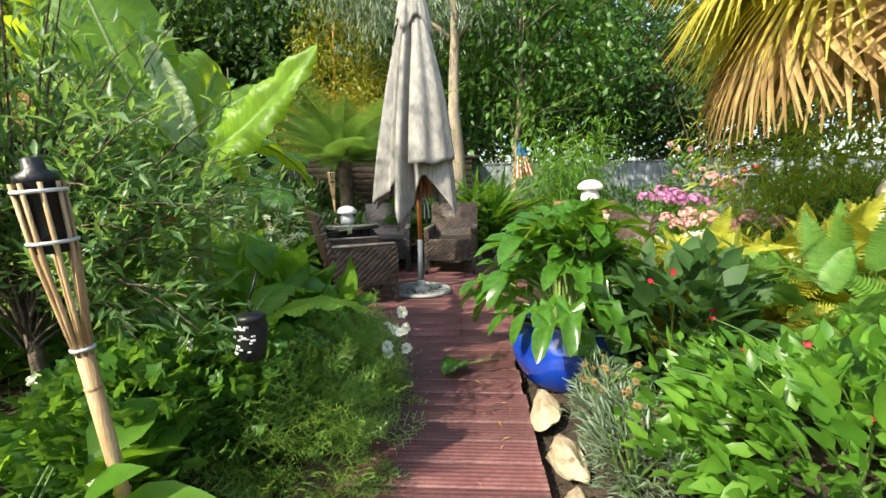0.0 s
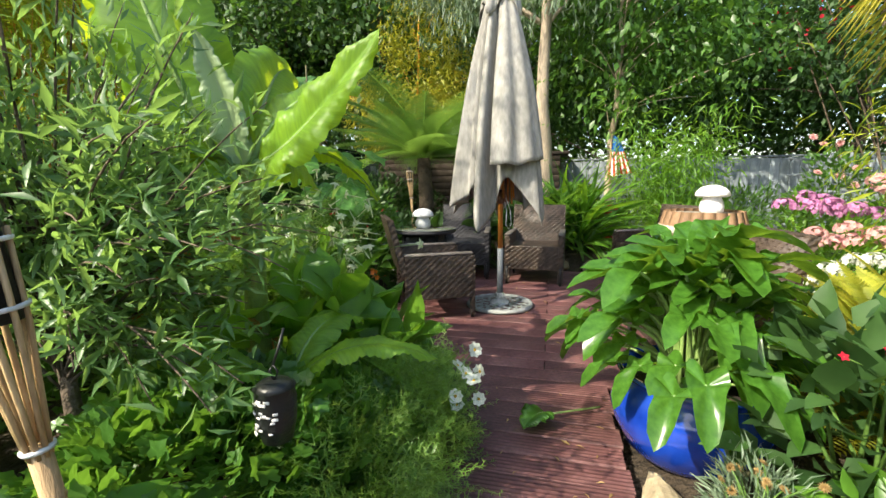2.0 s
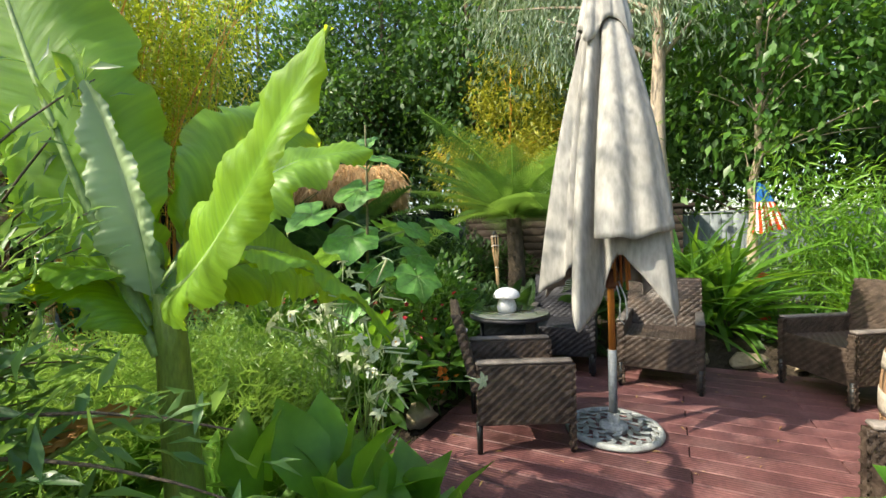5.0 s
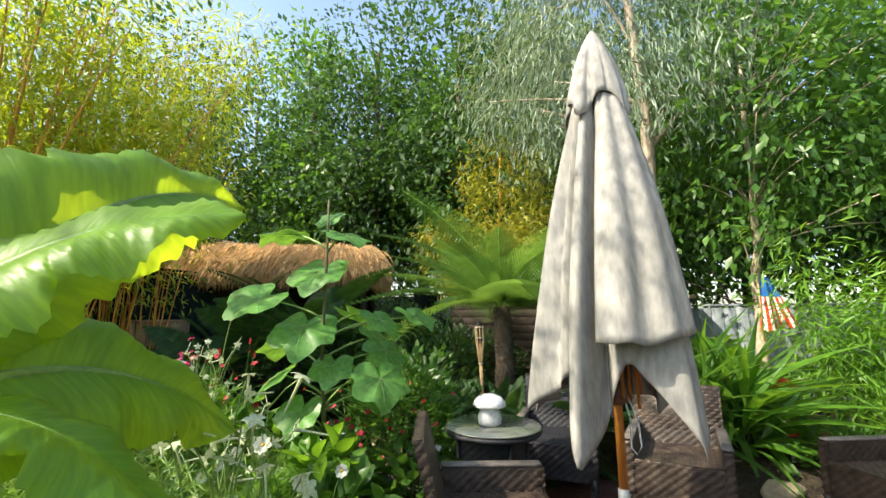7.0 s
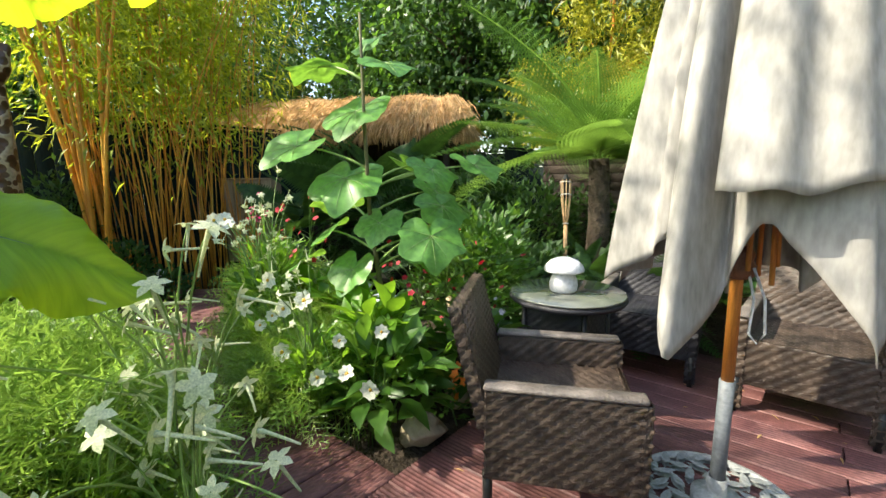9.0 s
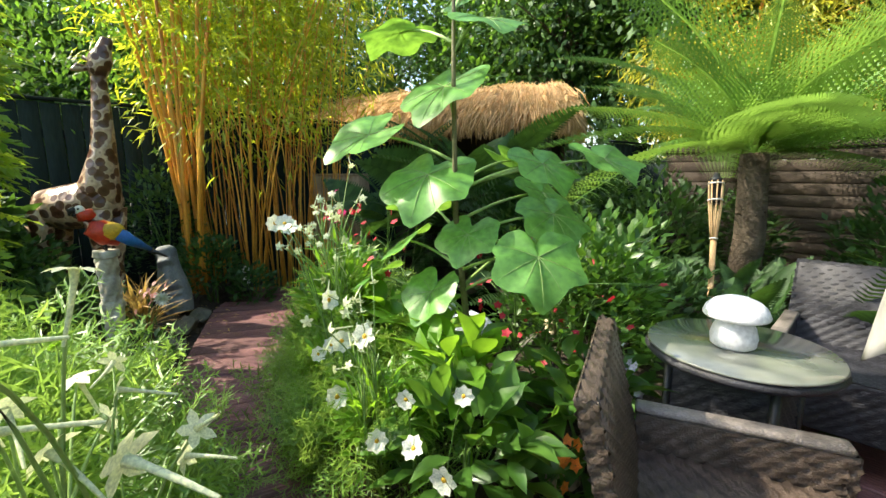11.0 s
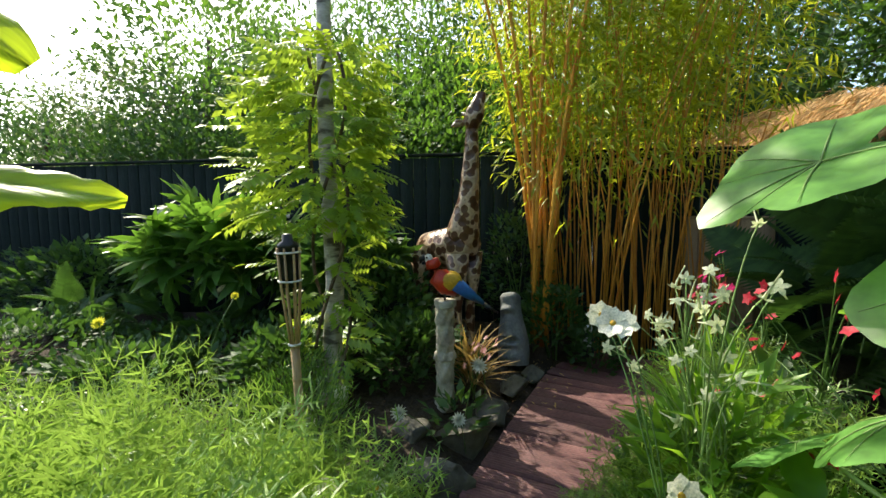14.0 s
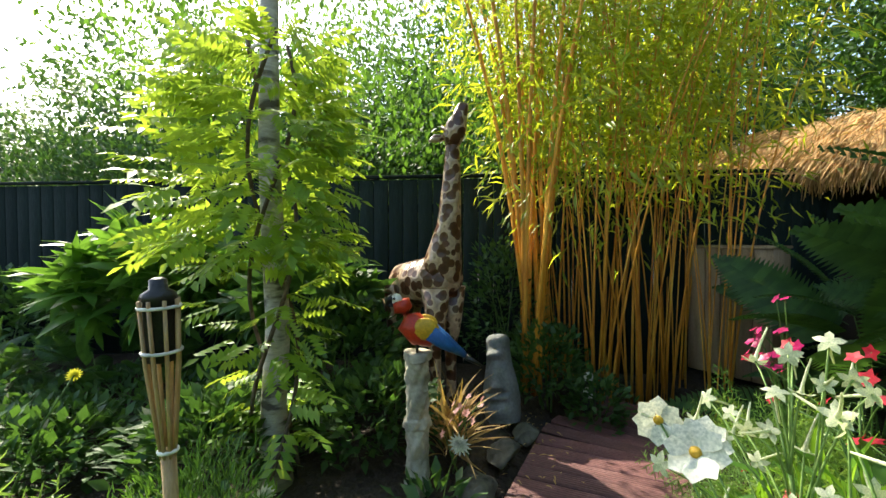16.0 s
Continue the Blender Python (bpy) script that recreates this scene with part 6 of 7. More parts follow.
def bamboo(name, label, xy, rx, ry, canes, h, material, cane_mat, leaves, seed, r0=0.016, lean=0.12, leaf=0.13, zlow=0.3, clumps=0):
    r = np.random.default_rng(seed)
    root = thing(name, label, "bamboo", (*xy, gz(*xy) - 0.02))
    P, D = [], []
    for k in range(canes):
        a, q = r.uniform(0, 2 * math.pi), math.sqrt(r.random())
        b = np.array([rx * q * math.cos(a), ry * q * math.sin(a), 0])
        if clumps:
            g = k % clumps
            c0 = np.array([rx * math.sin(2.4 * g + 1), ry * (2 * (g + 0.5) / clumps - 1), 0])
            b = c0 + [0.11 * q * math.cos(a), 0.11 * q * math.sin(a), 0]
        hh = h * r.uniform(0.6, 1.05)
        out = np.array([b[0] / rx, b[1] / ry, 0]) * lean * hh + r.normal(0, 0.075 * hh, 3) * [1, 1, 0]
        if clumps:
            out = (b - c0) * r.uniform(0.4, 2.6) * hh * 0.42 + np.array([0, b[1] / ry, 0]) * 0.05 * hh + r.normal(0, 0.085 * hh, 3) * [1, 1, 0]
        tip = b + out * 1.6 + [0, 0, hh]
        C = bez(b, b + out * 0.25 + [0, 0, hh * 0.6], tip, 12)
        rr = r0 * (r.uniform(0.35, 1.0) if k % 9 else 1.9)
        rad = np.repeat(np.linspace(rr, rr * 0.3, 12), 1)
        part("cane", tube(C, rad, 7), cane_mat, root)
        t = zlow + (1 - zlow) * r.random(int(leaves / canes)) ** 0.8
        c = np.stack([np.interp(t, np.linspace(0, 1, 12), C[:, i]) for i in range(3)], -1)
        off = r.normal(0, 1, c.shape) * [0.24, 0.24, 0.18]
        P.append(c + off)
        D.append(off * 1.2 + [0, 0, -0.18] + r.normal(0, 0.22, c.shape))
    P, D = np.concatenate(P), np.concatenate(D)
    part("foliage", cloud(simple_leaf(0.15, 0.2), P, D, leaf * r.uniform(0.6, 1.3, len(P)), rng=r, jitter=0.6), material, root)


bamboo("golden_bamboo", "tall clump of golden-caned bamboo with fine yellow-green leaves", (-5.72, 4.35), 0.22, 0.85, 92, 6.2, M_LIME, M_CANE, 20000, 61, 0.0125, 0.13, 0.15, 0.34, clumps=9)
bamboo("bamboo_shrub", "low green bamboo by the grey fence", (1.95, 7.9), 0.22, 0.22, 16, 2.1, M_BRIGHT, M_STEM, 3600, 63, 0.006, 0.22, 0.15, 0.15)
bamboo("bamboo_shrub", "bushy yellow-green bamboo in front of the fence", (3.15, 4.1), 0.35, 0.35, 26, 1.75, M_LIME, M_STEM, 4200, 64, 0.006, 0.2, 0.13, 0.1)


def fan_palm(xy, h):
    r = np.random.default_rng(71)
    root = thing("fan_palm", "fan palm with a skirt of yellowed and dead hanging fronds", "palm", (*xy, gz(*xy) - 0.02))
    top = Vector((-0.30, 0.06, 0))
    part("trunk", tube([(0, 0, 0), (0.02, 0.02, h * 0.5), (-0.30, 0.06, h)], [0.14, 0.13, 0.12], 14), M_BARK, root, soft=True)
    fan = []
    for a in np.linspace(-105, 105, 34):
        fan.append(moved(blade(0.07, 4, 0.02, 0.35, 0.35), pose(0, 0, 0, 0, 0, a + r.normal(0, 1.5))))
    fan = join(fan)
    geos = {}
    for nm, mt in (("yellow", M_PALMY), ("dead", M_PALMD), ("green", M_GREEN)):
        geos[nm] = mesh_of("fan_frond", *fan)
        geos[nm].materials.append(mt)
    for k in range(40):
        a = k * 2.4 + r.normal(0, 0.15)
        kind, el = ("green", 0.7) if k < 9 else (("yellow", 0.1 - 0.7 * (k - 9) / 19) if k < 28 else ("dead", -0.75))
        d = Vector((math.cos(a), math.sin(a), el)).normalized()
        L = r.uniform(0.65, 0.95)
        e = d * L
        part("leaf_stalk", tube(bez((top.x, top.y, h), (top.x + d.x * L * 0.5, top.y + d.y * L * 0.5, h + d.z * L * 0.5 + 0.08), (top.x + e.x, top.y + e.y, h + e.z), 5), 0.012, 6), M_PSTEM if kind == "green" else M_PALMD, root)
        dd = (d + Vector((0, 0, -0.45 if kind != "green" else -0.1))).normalized()
        x = dd.cross(Vector((0, 0, 1))).normalized()
        s = r.uniform(0.65, 0.85)
        part("fan_frond", geos[kind], None, root, m=Matrix.Translation((top.x + e.x, top.y + e.y, h + e.z)) @ Matrix((x, dd, x.cross(dd))).transposed().to_4x4() @ Matrix.Diagonal((s, s, s, 1)), label={"yellow": "yellowing fan frond", "dead": "dead brown fan frond"}.get(kind, ""))


fan_palm((2.95, 2.72), 2.42)

# ---- beds ----
LOBE = lobed(lambda a: 0.5 + 0.11 * math.cos(5 * a) - 0.25 * math.exp(-((math.pi - abs(a)) / 0.3) ** 2), 2, 14, 0.2, 0.04, 0.3)
HEART = blade(0.62, 3, 0.08, 0.2, 0.36)
MINT = blade(0.5, 3, 0.07, 0.22, 0.4)
STRAP = blade(0.07, 6, 0.015, 0.55, 0.3)

# front bed, olive side
bush("geranium", "low mound of lobed green geranium leaves", "plant", (-0.78, 1.52), (0.40, 0.42, 0.26), 2300, LOBE, 0.050, M_GERAN, seed=1, lift=0.9)
bush("geranium", "low mound of lobed green geranium leaves by the boardwalk", "plant", (-0.52, 1.86), (0.30, 0.35, 0.26), 1700, LOBE, 0.046, M_GERAN, seed=2, lift=0.9)
bush("feathery_plant", "bright green thread-leaved plant spilling over the boardwalk", "plant", (-0.36, 1.66), (0.21, 0.30, 0.24), 330, PLUME, 0.21, M_FEATHER, seed=3)
bush("feathery_plant", "bright green thread-leaved plant spilling over the boardwalk", "plant", (-0.34, 2.12), (0.18, 0.3, 0.22), 300, PLUME, 0.20, M_FEATHER, seed=4)
bush("hosta", "broad-leaved hosta with pale ribs", "plant", (-0.80, 1.0), (0.22, 0.22, 0.22), 26, blade(0.62, 5, 0.12, 0.35, 0.42), 0.26, M_BRIGHT, seed=5, lift=0.6)
bush("leafy_perennial", "dark green leafy perennials under the olive", "plant", (-1.75, 0.95), (0.5, 0.5, 0.28), 1200, OVAL, 0.10, M_DARK, seed=6)
bush("leafy_perennial", "green leafy perennials behind the banana", "plant", (-1.95, 1.6), (0.5, 0.5, 0.4), 1500, OVAL, 0.10, M_GREEN, seed=7)
bush("leafy_perennial", "mixed green foliage at the foot of the banana", "plant", (-1.55, 2.45), (0.4, 0.3, 0.35), 900, HEART, 0.10, M_GREEN, seed=8)

for k, (x, y, rx, h, n) in enumerate([(-0.80, 2.34, 0.24, 0.30, 60), (-0.62, 2.52, 0.2, 0.24, 50), (-0.98, 2.20, 0.2, 0.26, 50), (-0.56, 2.32, 0.16, 0.2, 36)]):
    bush("tobacco_leaves", "broad soft green rosette leaves at the deck edge", "plant", (x, y), (rx, rx, h), n, blade(0.58, 4, 0.1, 0.35, 0.5), 0.25, M_BRIGHT, seed=240 + k, lift=0.6, group="flowering tobacco")

# white flowers along the boards
r_ = np.random.default_rng(77)


def scatter(c, rad, n, seed):
    r = np.random.default_rng(seed)
    return [tuple(np.array(c) + r.normal(0, 1, 3) * np.array(rad)) for _ in range(n)]


flower_plant("cosmos", "white cosmos leaning over the boardwalk", (-0.42, 2.25), scatter((-0.10, 2.16, 0.28), (0.06, 0.16, 0.09), 8, 1), "daisy", PW, 0.032, (PLUME, 90, 0.14, M_FEATHER, 0.16, 0.35), 1, True)
flower_plant("tobacco_flower", "white flowering tobacco with long tubed blooms", (-1.0, 2.72), scatter((-0.88, 2.72, 0.78), (0.15, 0.10, 0.17), 28, 2), "star", PN, 0.030, (LANCE, 220, 0.14, M_BRIGHT, 0.2, 0.6), 2, stem_mat=M_PSTEM, group="flowering tobacco")
flower_plant("tobacco_flower", "white flowering tobacco with long tubed blooms", (-1.25, 2.72), scatter((-1.10, 2.82, 0.82), (0.18, 0.11, 0.18), 28, 3), "star", PN, 0.030, (LANCE, 220, 0.14, M_BRIGHT, 0.2, 0.6), 3, stem_mat=M_PSTEM, group="flowering tobacco")

# feathery drift along the side path
for k, (x, y, rx, h) in enumerate([(-1.55, 2.42, 0.30, 0.34), (-1.95, 2.38, 0.32, 0.40), (-2.3, 2.28, 0.26, 0.28), (-2.05, 2.02, 0.35, 0.34), (-2.5, 1.8, 0.3, 0.26), (-2.5, 2.62, 0.2, 0.24), (-1.78, 2.70, 0.2, 0.40), (-2.2, 2.84, 0.2, 0.30), (-1.45, 2.62, 0.18, 0.40), (-2.15, 2.66, 0.24, 0.42), (-1.68, 2.66, 0.22, 0.42), (-1.35, 2.55, 0.22, 0.40)]):
    bush("cosmos_foliage", "bright thread-leaved cosmos beside the boardwalk", "plant", (x, y), (rx, rx, h), 160, PLUME, 0.34, M_FEATHER, seed=20 + k, group="feathery cosmos drift", lift=0.45, jitter=1.0)
bush("rosemary", "upright rosemary bush with needle leaves", "plant", (-2.98, 2.42), (0.28, 0.25, 0.36), 2600, NARROW, 0.045, M_GREEN, seed=40, lift=1.6, stems=20)
flower_plant("cosmos", "white cosmos with yellow centres above feathery leaves", (-2.35, 2.75), [(-2.36, 2.80, 0.62), (-2.62, 2.86, 0.45), (-2.18, 2.86, 0.42)], "daisy", PW, 0.04, None, 4, True, face=(0.6, 0.3, 0.7))
flower_plant("dahlia", "white pompon dahlias in the shady border", (-3.72, 3.0), [(-3.58, 3.14, 0.53), (-3.45, 3.04, 0.28), (-3.35, 2.75, 0.35)], "pompon", PW, 0.055, (OVAL, 60, 0.09, M_DARK, 0.2, 0.3), 5, face=(0.9, 0.1, 0.3))
flower_plant("dahlia", "white pompon dahlias behind the torch", (-3.15, 2.45), [(-3.05, 2.42, 0.45), (-3.2, 2.5, 0.5)], "pompon", PW, 0.05, None, 6, face=(0.9, 0.1, 0.3))
flower_plant("marigold", "yellow flower on a bare stem", (-2.5, 2.1), [(-2.45, 2.05, 1.02), (-2.75, 2.3, 1.05), (-2.35, 2.5, 0.55)], "pompon", leaf_mat("petal_yellow", (0.6, 0.5, 0.05), (0.7, 0.62, 0.1)), 0.02, None, 7)
flower_plant("cosmos", "yellow-green bud on a stalk", (-1.72, 2.75), [(-1.75, 2.80, 0.9)], "pompon", M_BRIGHT, 0.025, None, 8)

# middle bed between the path and the foxglove tree
for k, (x, y, rx, h) in enumerate([(-2.45, 3.86, 0.26, 0.30), (-2.0, 3.76, 0.24, 0.26), (-2.85, 4.02, 0.28, 0.34), (-2.62, 3.74, 0.18, 0.22), (-2.2, 3.70, 0.16, 0.2), (-3.1, 3.98, 0.18, 0.2), (-3.3, 4.35, 0.25, 0.3), (-3.8, 4.5, 0.25, 0.25)]):
    bush("cosmos_foliage", "green thread-leaved cosmos with white blooms", "plant", (x, y), (rx, rx, h), 170, PLUME, 0.27, M_FEATHER, seed=60 + k, group="feathery cosmos drift", lift=0.3, jitter=1.0)
for k, (x, y, rx, h) in enumerate([(-1.62, 3.88, 0.22, 0.26), (-1.85, 4.05, 0.22, 0.28), (-1.5, 4.45, 0.2, 0.3), (-2.3, 4.15, 0.25, 0.3)]):
    bush("tobacco_leaves", "leafy rosettes of flowering tobacco", "plant", (x, y), (rx, rx, h), 110, blade(0.5, 4, 0.1, 0.35, 0.5), 0.17, M_BRIGHT if k % 2 else M_GREEN, seed=70 + k, lift=0.6, group="flowering tobacco")
flower_plant("cosmos", "white cosmos with yellow centres beside the path", (-2.4, 3.8), [(-2.52, 3.56, 1.05), (-2.62, 3.62, 1.02), (-2.66, 3.56, 1.04), (-2.30, 3.66, 0.72), (-2.2, 3.62, 0.55), (-2.05, 3.6, 0.62), (-2.0, 3.55, 0.42), (-2.3, 3.6, 0.48)], "daisy", PW, 0.046, None, 9, True, face=(0.7, -0.7, 0.3))
flower_plant("cosmos", "white cosmos with yellow centres below the foxglove tree", (-1.7, 3.75), [(-1.62, 3.62, 0.55), (-1.55, 3.6, 0.42), (-1.85, 3.6, 0.7), (-1.45, 3.72, 0.6), (-1.42, 3.62, 0.38), (-1.75, 3.58, 0.35)], "daisy", PW, 0.044, None, 10, True, face=(0.6, -0.8, 0.4))
flower_plant("tobacco_flower", "flowering tobacco with nodding cream-green tubes", (-2.75, 3.95), scatter((-2.72, 3.82, 1.0), (0.13, 0.10, 0.14), 40, 12), "star", PN, 0.024, (LANCE, 330, 0.13, M_BRIGHT, 0.22, 0.95), 11, stem_mat=M_PSTEM, group="flowering tobacco", face=(0.5, -0.5, -0.3))
flower_plant("tobacco_flower", "flowering tobacco with nodding cream-green tubes", (-1.95, 3.68), scatter((-1.95, 3.56, 0.72), (0.08, 0.06, 0.10), 18, 13), "star", PN, 0.023, (LANCE, 160, 0.11, M_BRIGHT, 0.14, 0.6), 12, stem_mat=M_PSTEM, group="flowering tobacco", face=(0.5, -0.5, -0.3))
flower_plant("red_salvia", "scarlet flowers among green leaves", (-2.0, 4.4), scatter((-1.95, 4.35, 0.62), (0.4, 0.25, 0.16), 26, 14), "phlox", PR, 0.022, None, 13)
flower_plant("red_salvia", "crimson flowers beside the path", (-3.1, 4.3), scatter((-3.05, 4.2, 0.92), (0.2, 0.12, 0.14), 22, 15), "phlox", PR, 0.026, (OVAL, 200, 0.07, M_GREEN, 0.3, 0.7), 14)
flower_plant("orange_begonia", "orange flowers by the pale stone", (-1.42, 4.12), scatter((-1.35, 4.12, 0.25), (0.05, 0.08, 0.05), 10, 16), "phlox", PO, 0.03, (OVAL, 60, 0.06, M_GREEN, 0.15, 0.2), 15)
flower_plant("verbena", "violet and white flowers beneath the table edge", (-1.42, 4.55), scatter((-1.36, 4.55, 0.42), (0.04, 0.05, 0.08), 26, 17), "phlox", PV, 0.018, (OVAL, 60, 0.06, M_GREEN, 0.14, 0.35), 16)
flower_plant("pink_sedum", "pink flowers in the shade by the stone head", (-4.2, 3.1), scatter((-4.15, 3.12, 0.42), (0.08, 0.05, 0.05), 16, 18), "phlox", PP, 0.025, None, 17)
bush("fuchsia", "green bush dotted with small red flowers", "shrub", (-1.9, 5.0), (0.5, 0.45, 0.5), 1700, OVAL, 0.075, M_GREEN, seed=81)
bush("fuchsia", "green bush dotted with small red flowers", "shrub", (-2.2, 5.5), (0.4, 0.35, 0.45), 1300, OVAL, 0.075, M_GREEN, seed=82)
flower_plant("fuchsia_flowers", "small red fuchsia flowers", (-1.85, 4.75), scatter((-1.85, 4.65, 0.75), (0.35, 0.15, 0.16), 24, 19), "phlox", PR, 0.02, None, 18)
bush("leafy_perennial", "green ground-cover leaves round the table", "plant", (-1.75, 5.6), (0.4, 0.4, 0.35), 900, OVAL, 0.08, M_DARK, seed=83)
for k, (x, y) in enumerate([(-1.0, 6.1), (-0.6, 6.35), (-1.4, 6.2), (-2.2, 6.0), (-2.8, 5.8)]):
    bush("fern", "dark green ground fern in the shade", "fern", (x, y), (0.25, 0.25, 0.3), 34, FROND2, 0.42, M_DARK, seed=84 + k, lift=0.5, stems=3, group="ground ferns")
bush("palm_shrub", "drooping feather-leaved palm beneath the thatch", "palm", (-4.1, 6.2), (0.5, 0.5, 0.7), 60, FROND, 0.85, M_DARK, seed=90, lift=0.4, stems=5)
bush("palm_shrub", "drooping feather-leaved palm by the wooden box", "palm", (-4.6, 5.6), (0.35, 0.35, 0.6), 36, FROND, 0.75, M_DARK, seed=91, lift=0.4, stems=5)
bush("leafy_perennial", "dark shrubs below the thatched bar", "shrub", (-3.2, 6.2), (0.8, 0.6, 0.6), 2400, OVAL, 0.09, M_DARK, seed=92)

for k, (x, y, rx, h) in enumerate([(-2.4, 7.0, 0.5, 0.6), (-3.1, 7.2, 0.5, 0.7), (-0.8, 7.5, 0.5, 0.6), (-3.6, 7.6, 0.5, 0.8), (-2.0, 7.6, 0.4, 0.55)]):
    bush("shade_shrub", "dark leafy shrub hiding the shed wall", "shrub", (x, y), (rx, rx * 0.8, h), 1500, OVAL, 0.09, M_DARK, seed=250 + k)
# shade border by the west fence
bush("fatsia", "glossy fatsia with hand-shaped leaves against the fence", "shrub", (-5.2, 0.45), (0.5, 0.85, 0.5), 230, PALM7, 0.30, M_GREEN, zc=0.85, seed=100, lift=0.35)
bush("fatsia", "fatsia leaves low against the fence", "shrub", (-5.0, 1.85), (0.45, 0.5, 0.45), 110, PALM7, 0.24, M_DARK, zc=0.75, seed=101, lift=0.35)
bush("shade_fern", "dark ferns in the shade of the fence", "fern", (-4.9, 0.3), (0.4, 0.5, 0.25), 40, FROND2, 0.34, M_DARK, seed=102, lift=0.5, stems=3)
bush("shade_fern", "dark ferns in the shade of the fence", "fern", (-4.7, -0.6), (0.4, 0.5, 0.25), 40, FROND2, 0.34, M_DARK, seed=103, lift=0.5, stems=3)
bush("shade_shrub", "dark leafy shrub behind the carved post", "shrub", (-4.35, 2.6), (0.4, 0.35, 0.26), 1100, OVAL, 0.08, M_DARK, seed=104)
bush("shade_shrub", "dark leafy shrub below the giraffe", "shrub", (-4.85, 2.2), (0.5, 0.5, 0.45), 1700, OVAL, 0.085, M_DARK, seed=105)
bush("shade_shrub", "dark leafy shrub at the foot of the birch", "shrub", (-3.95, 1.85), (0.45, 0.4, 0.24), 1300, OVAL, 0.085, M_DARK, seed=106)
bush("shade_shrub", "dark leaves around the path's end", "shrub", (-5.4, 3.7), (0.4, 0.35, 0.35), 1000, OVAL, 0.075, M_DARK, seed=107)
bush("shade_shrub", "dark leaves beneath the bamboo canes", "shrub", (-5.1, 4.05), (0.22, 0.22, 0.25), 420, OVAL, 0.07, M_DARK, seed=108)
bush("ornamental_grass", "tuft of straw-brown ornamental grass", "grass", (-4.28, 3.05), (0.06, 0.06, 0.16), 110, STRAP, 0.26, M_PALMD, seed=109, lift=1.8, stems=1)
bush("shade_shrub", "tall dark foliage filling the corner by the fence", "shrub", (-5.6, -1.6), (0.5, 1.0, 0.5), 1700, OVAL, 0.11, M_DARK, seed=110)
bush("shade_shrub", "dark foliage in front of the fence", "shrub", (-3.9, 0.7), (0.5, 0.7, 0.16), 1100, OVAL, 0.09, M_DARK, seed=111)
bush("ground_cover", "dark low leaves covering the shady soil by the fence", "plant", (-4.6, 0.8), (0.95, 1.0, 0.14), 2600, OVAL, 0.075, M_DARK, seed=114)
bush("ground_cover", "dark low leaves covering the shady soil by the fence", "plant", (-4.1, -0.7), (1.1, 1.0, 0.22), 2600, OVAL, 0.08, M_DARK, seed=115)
bush("orange_shrub", "shrub with a few orange flowers behind the bamboo", "shrub", (-5.75, 3.4), (0.25, 0.4, 0.7), 1100, OVAL, 0.07, M_DARK, seed=113)

for k, (x, y, rx, h) in enumerate([(-2.78, 3.88, 0.24, 0.42), (-2.42, 3.72, 0.18, 0.30), (-3.02, 4.0, 0.2, 0.34)]):
    bush("tobacco_leaves", "leafy stems of flowering tobacco beside the path", "plant", (x, y), (rx, rx * 0.8, h), 420, LANCE, 0.12, M_BRIGHT if k == 1 else M_GREEN, seed=270 + k, lift=0.7, stems=10, group="flowering tobacco")

# birch with a climber
tree("birch", "birch with peeling white bark and small fluttering leaves", (-3.87, 2.20), [(0, 0, 0), (0.02, 0, 1.5), (-0.05, -0.05, 3.5), (-0.1, -0.1, 7.0)], 0.066,
     [((-0.1, -0.2, 4.4), (1.9, 1.9, 1.7)), ((-1.5, -1.7, 3.2), (1.1, 1.1, 0.8)), ((-1.9, 0.2, 3.1), (0.8, 0.9, 0.8)), ((0.2, -1.8, 4.5), (1.2, 1.2, 1.0)), ((-1.6, -1.0, 2.75), (1.0, 1.3, 0.5)), ((-2.3, 0.6, 2.6), (1.0, 0.9, 0.6)), ((0, 0, 6.2), (1.3, 1.3, 1.3))],
     300, 50, FLAT, 0.064, M_GREEN, M_BIRCH, 0.24, 0.6, 1, 16)


def climber():
    r = np.random.default_rng(121)
    xy = (-3.84, 2.28)
    root = thing("wisteria", "wisteria climbing the birch trunk with bright pinnate leaves", "climber", (*xy, gz(*xy)))
    for k in range(3):
        a = np.linspace(0, 7, 30) + k * 2.1
        z = np.linspace(0, 2.2, 30)
        part("vine", tube(np.stack([-0.03 + 0.11 * np.cos(a), -0.08 + 0.11 * np.sin(a), z], -1), 0.011, 6), M_BARK, root)
    n = 420
    z = np.where(np.arange(n) % 9 == 0, r.uniform(0.3, 1.0, n), 1.1 + 1.1 * r.random(n))
    w = 0.14 + 0.34 * np.clip(np.sin((z - 0.75) * 2.0), 0, 1)
    a = r.uniform(0, 2 * math.pi, n)
    q = np.sqrt(r.random(n))
    P = np.stack([np.cos(a) * w * q, np.minimum(-0.06 + np.sin(a) * w * q * 1.1, 0.12), z], -1)
    D = np.stack([np.cos(a), np.sin(a), np.full(n, -0.25)], -1) + r.normal(0, 0.35, (n, 3))
    part("foliage", cloud(PINN, P, D, r.uniform(0.16, 0.28, n), rng=r), M_WIST, root)


climber()

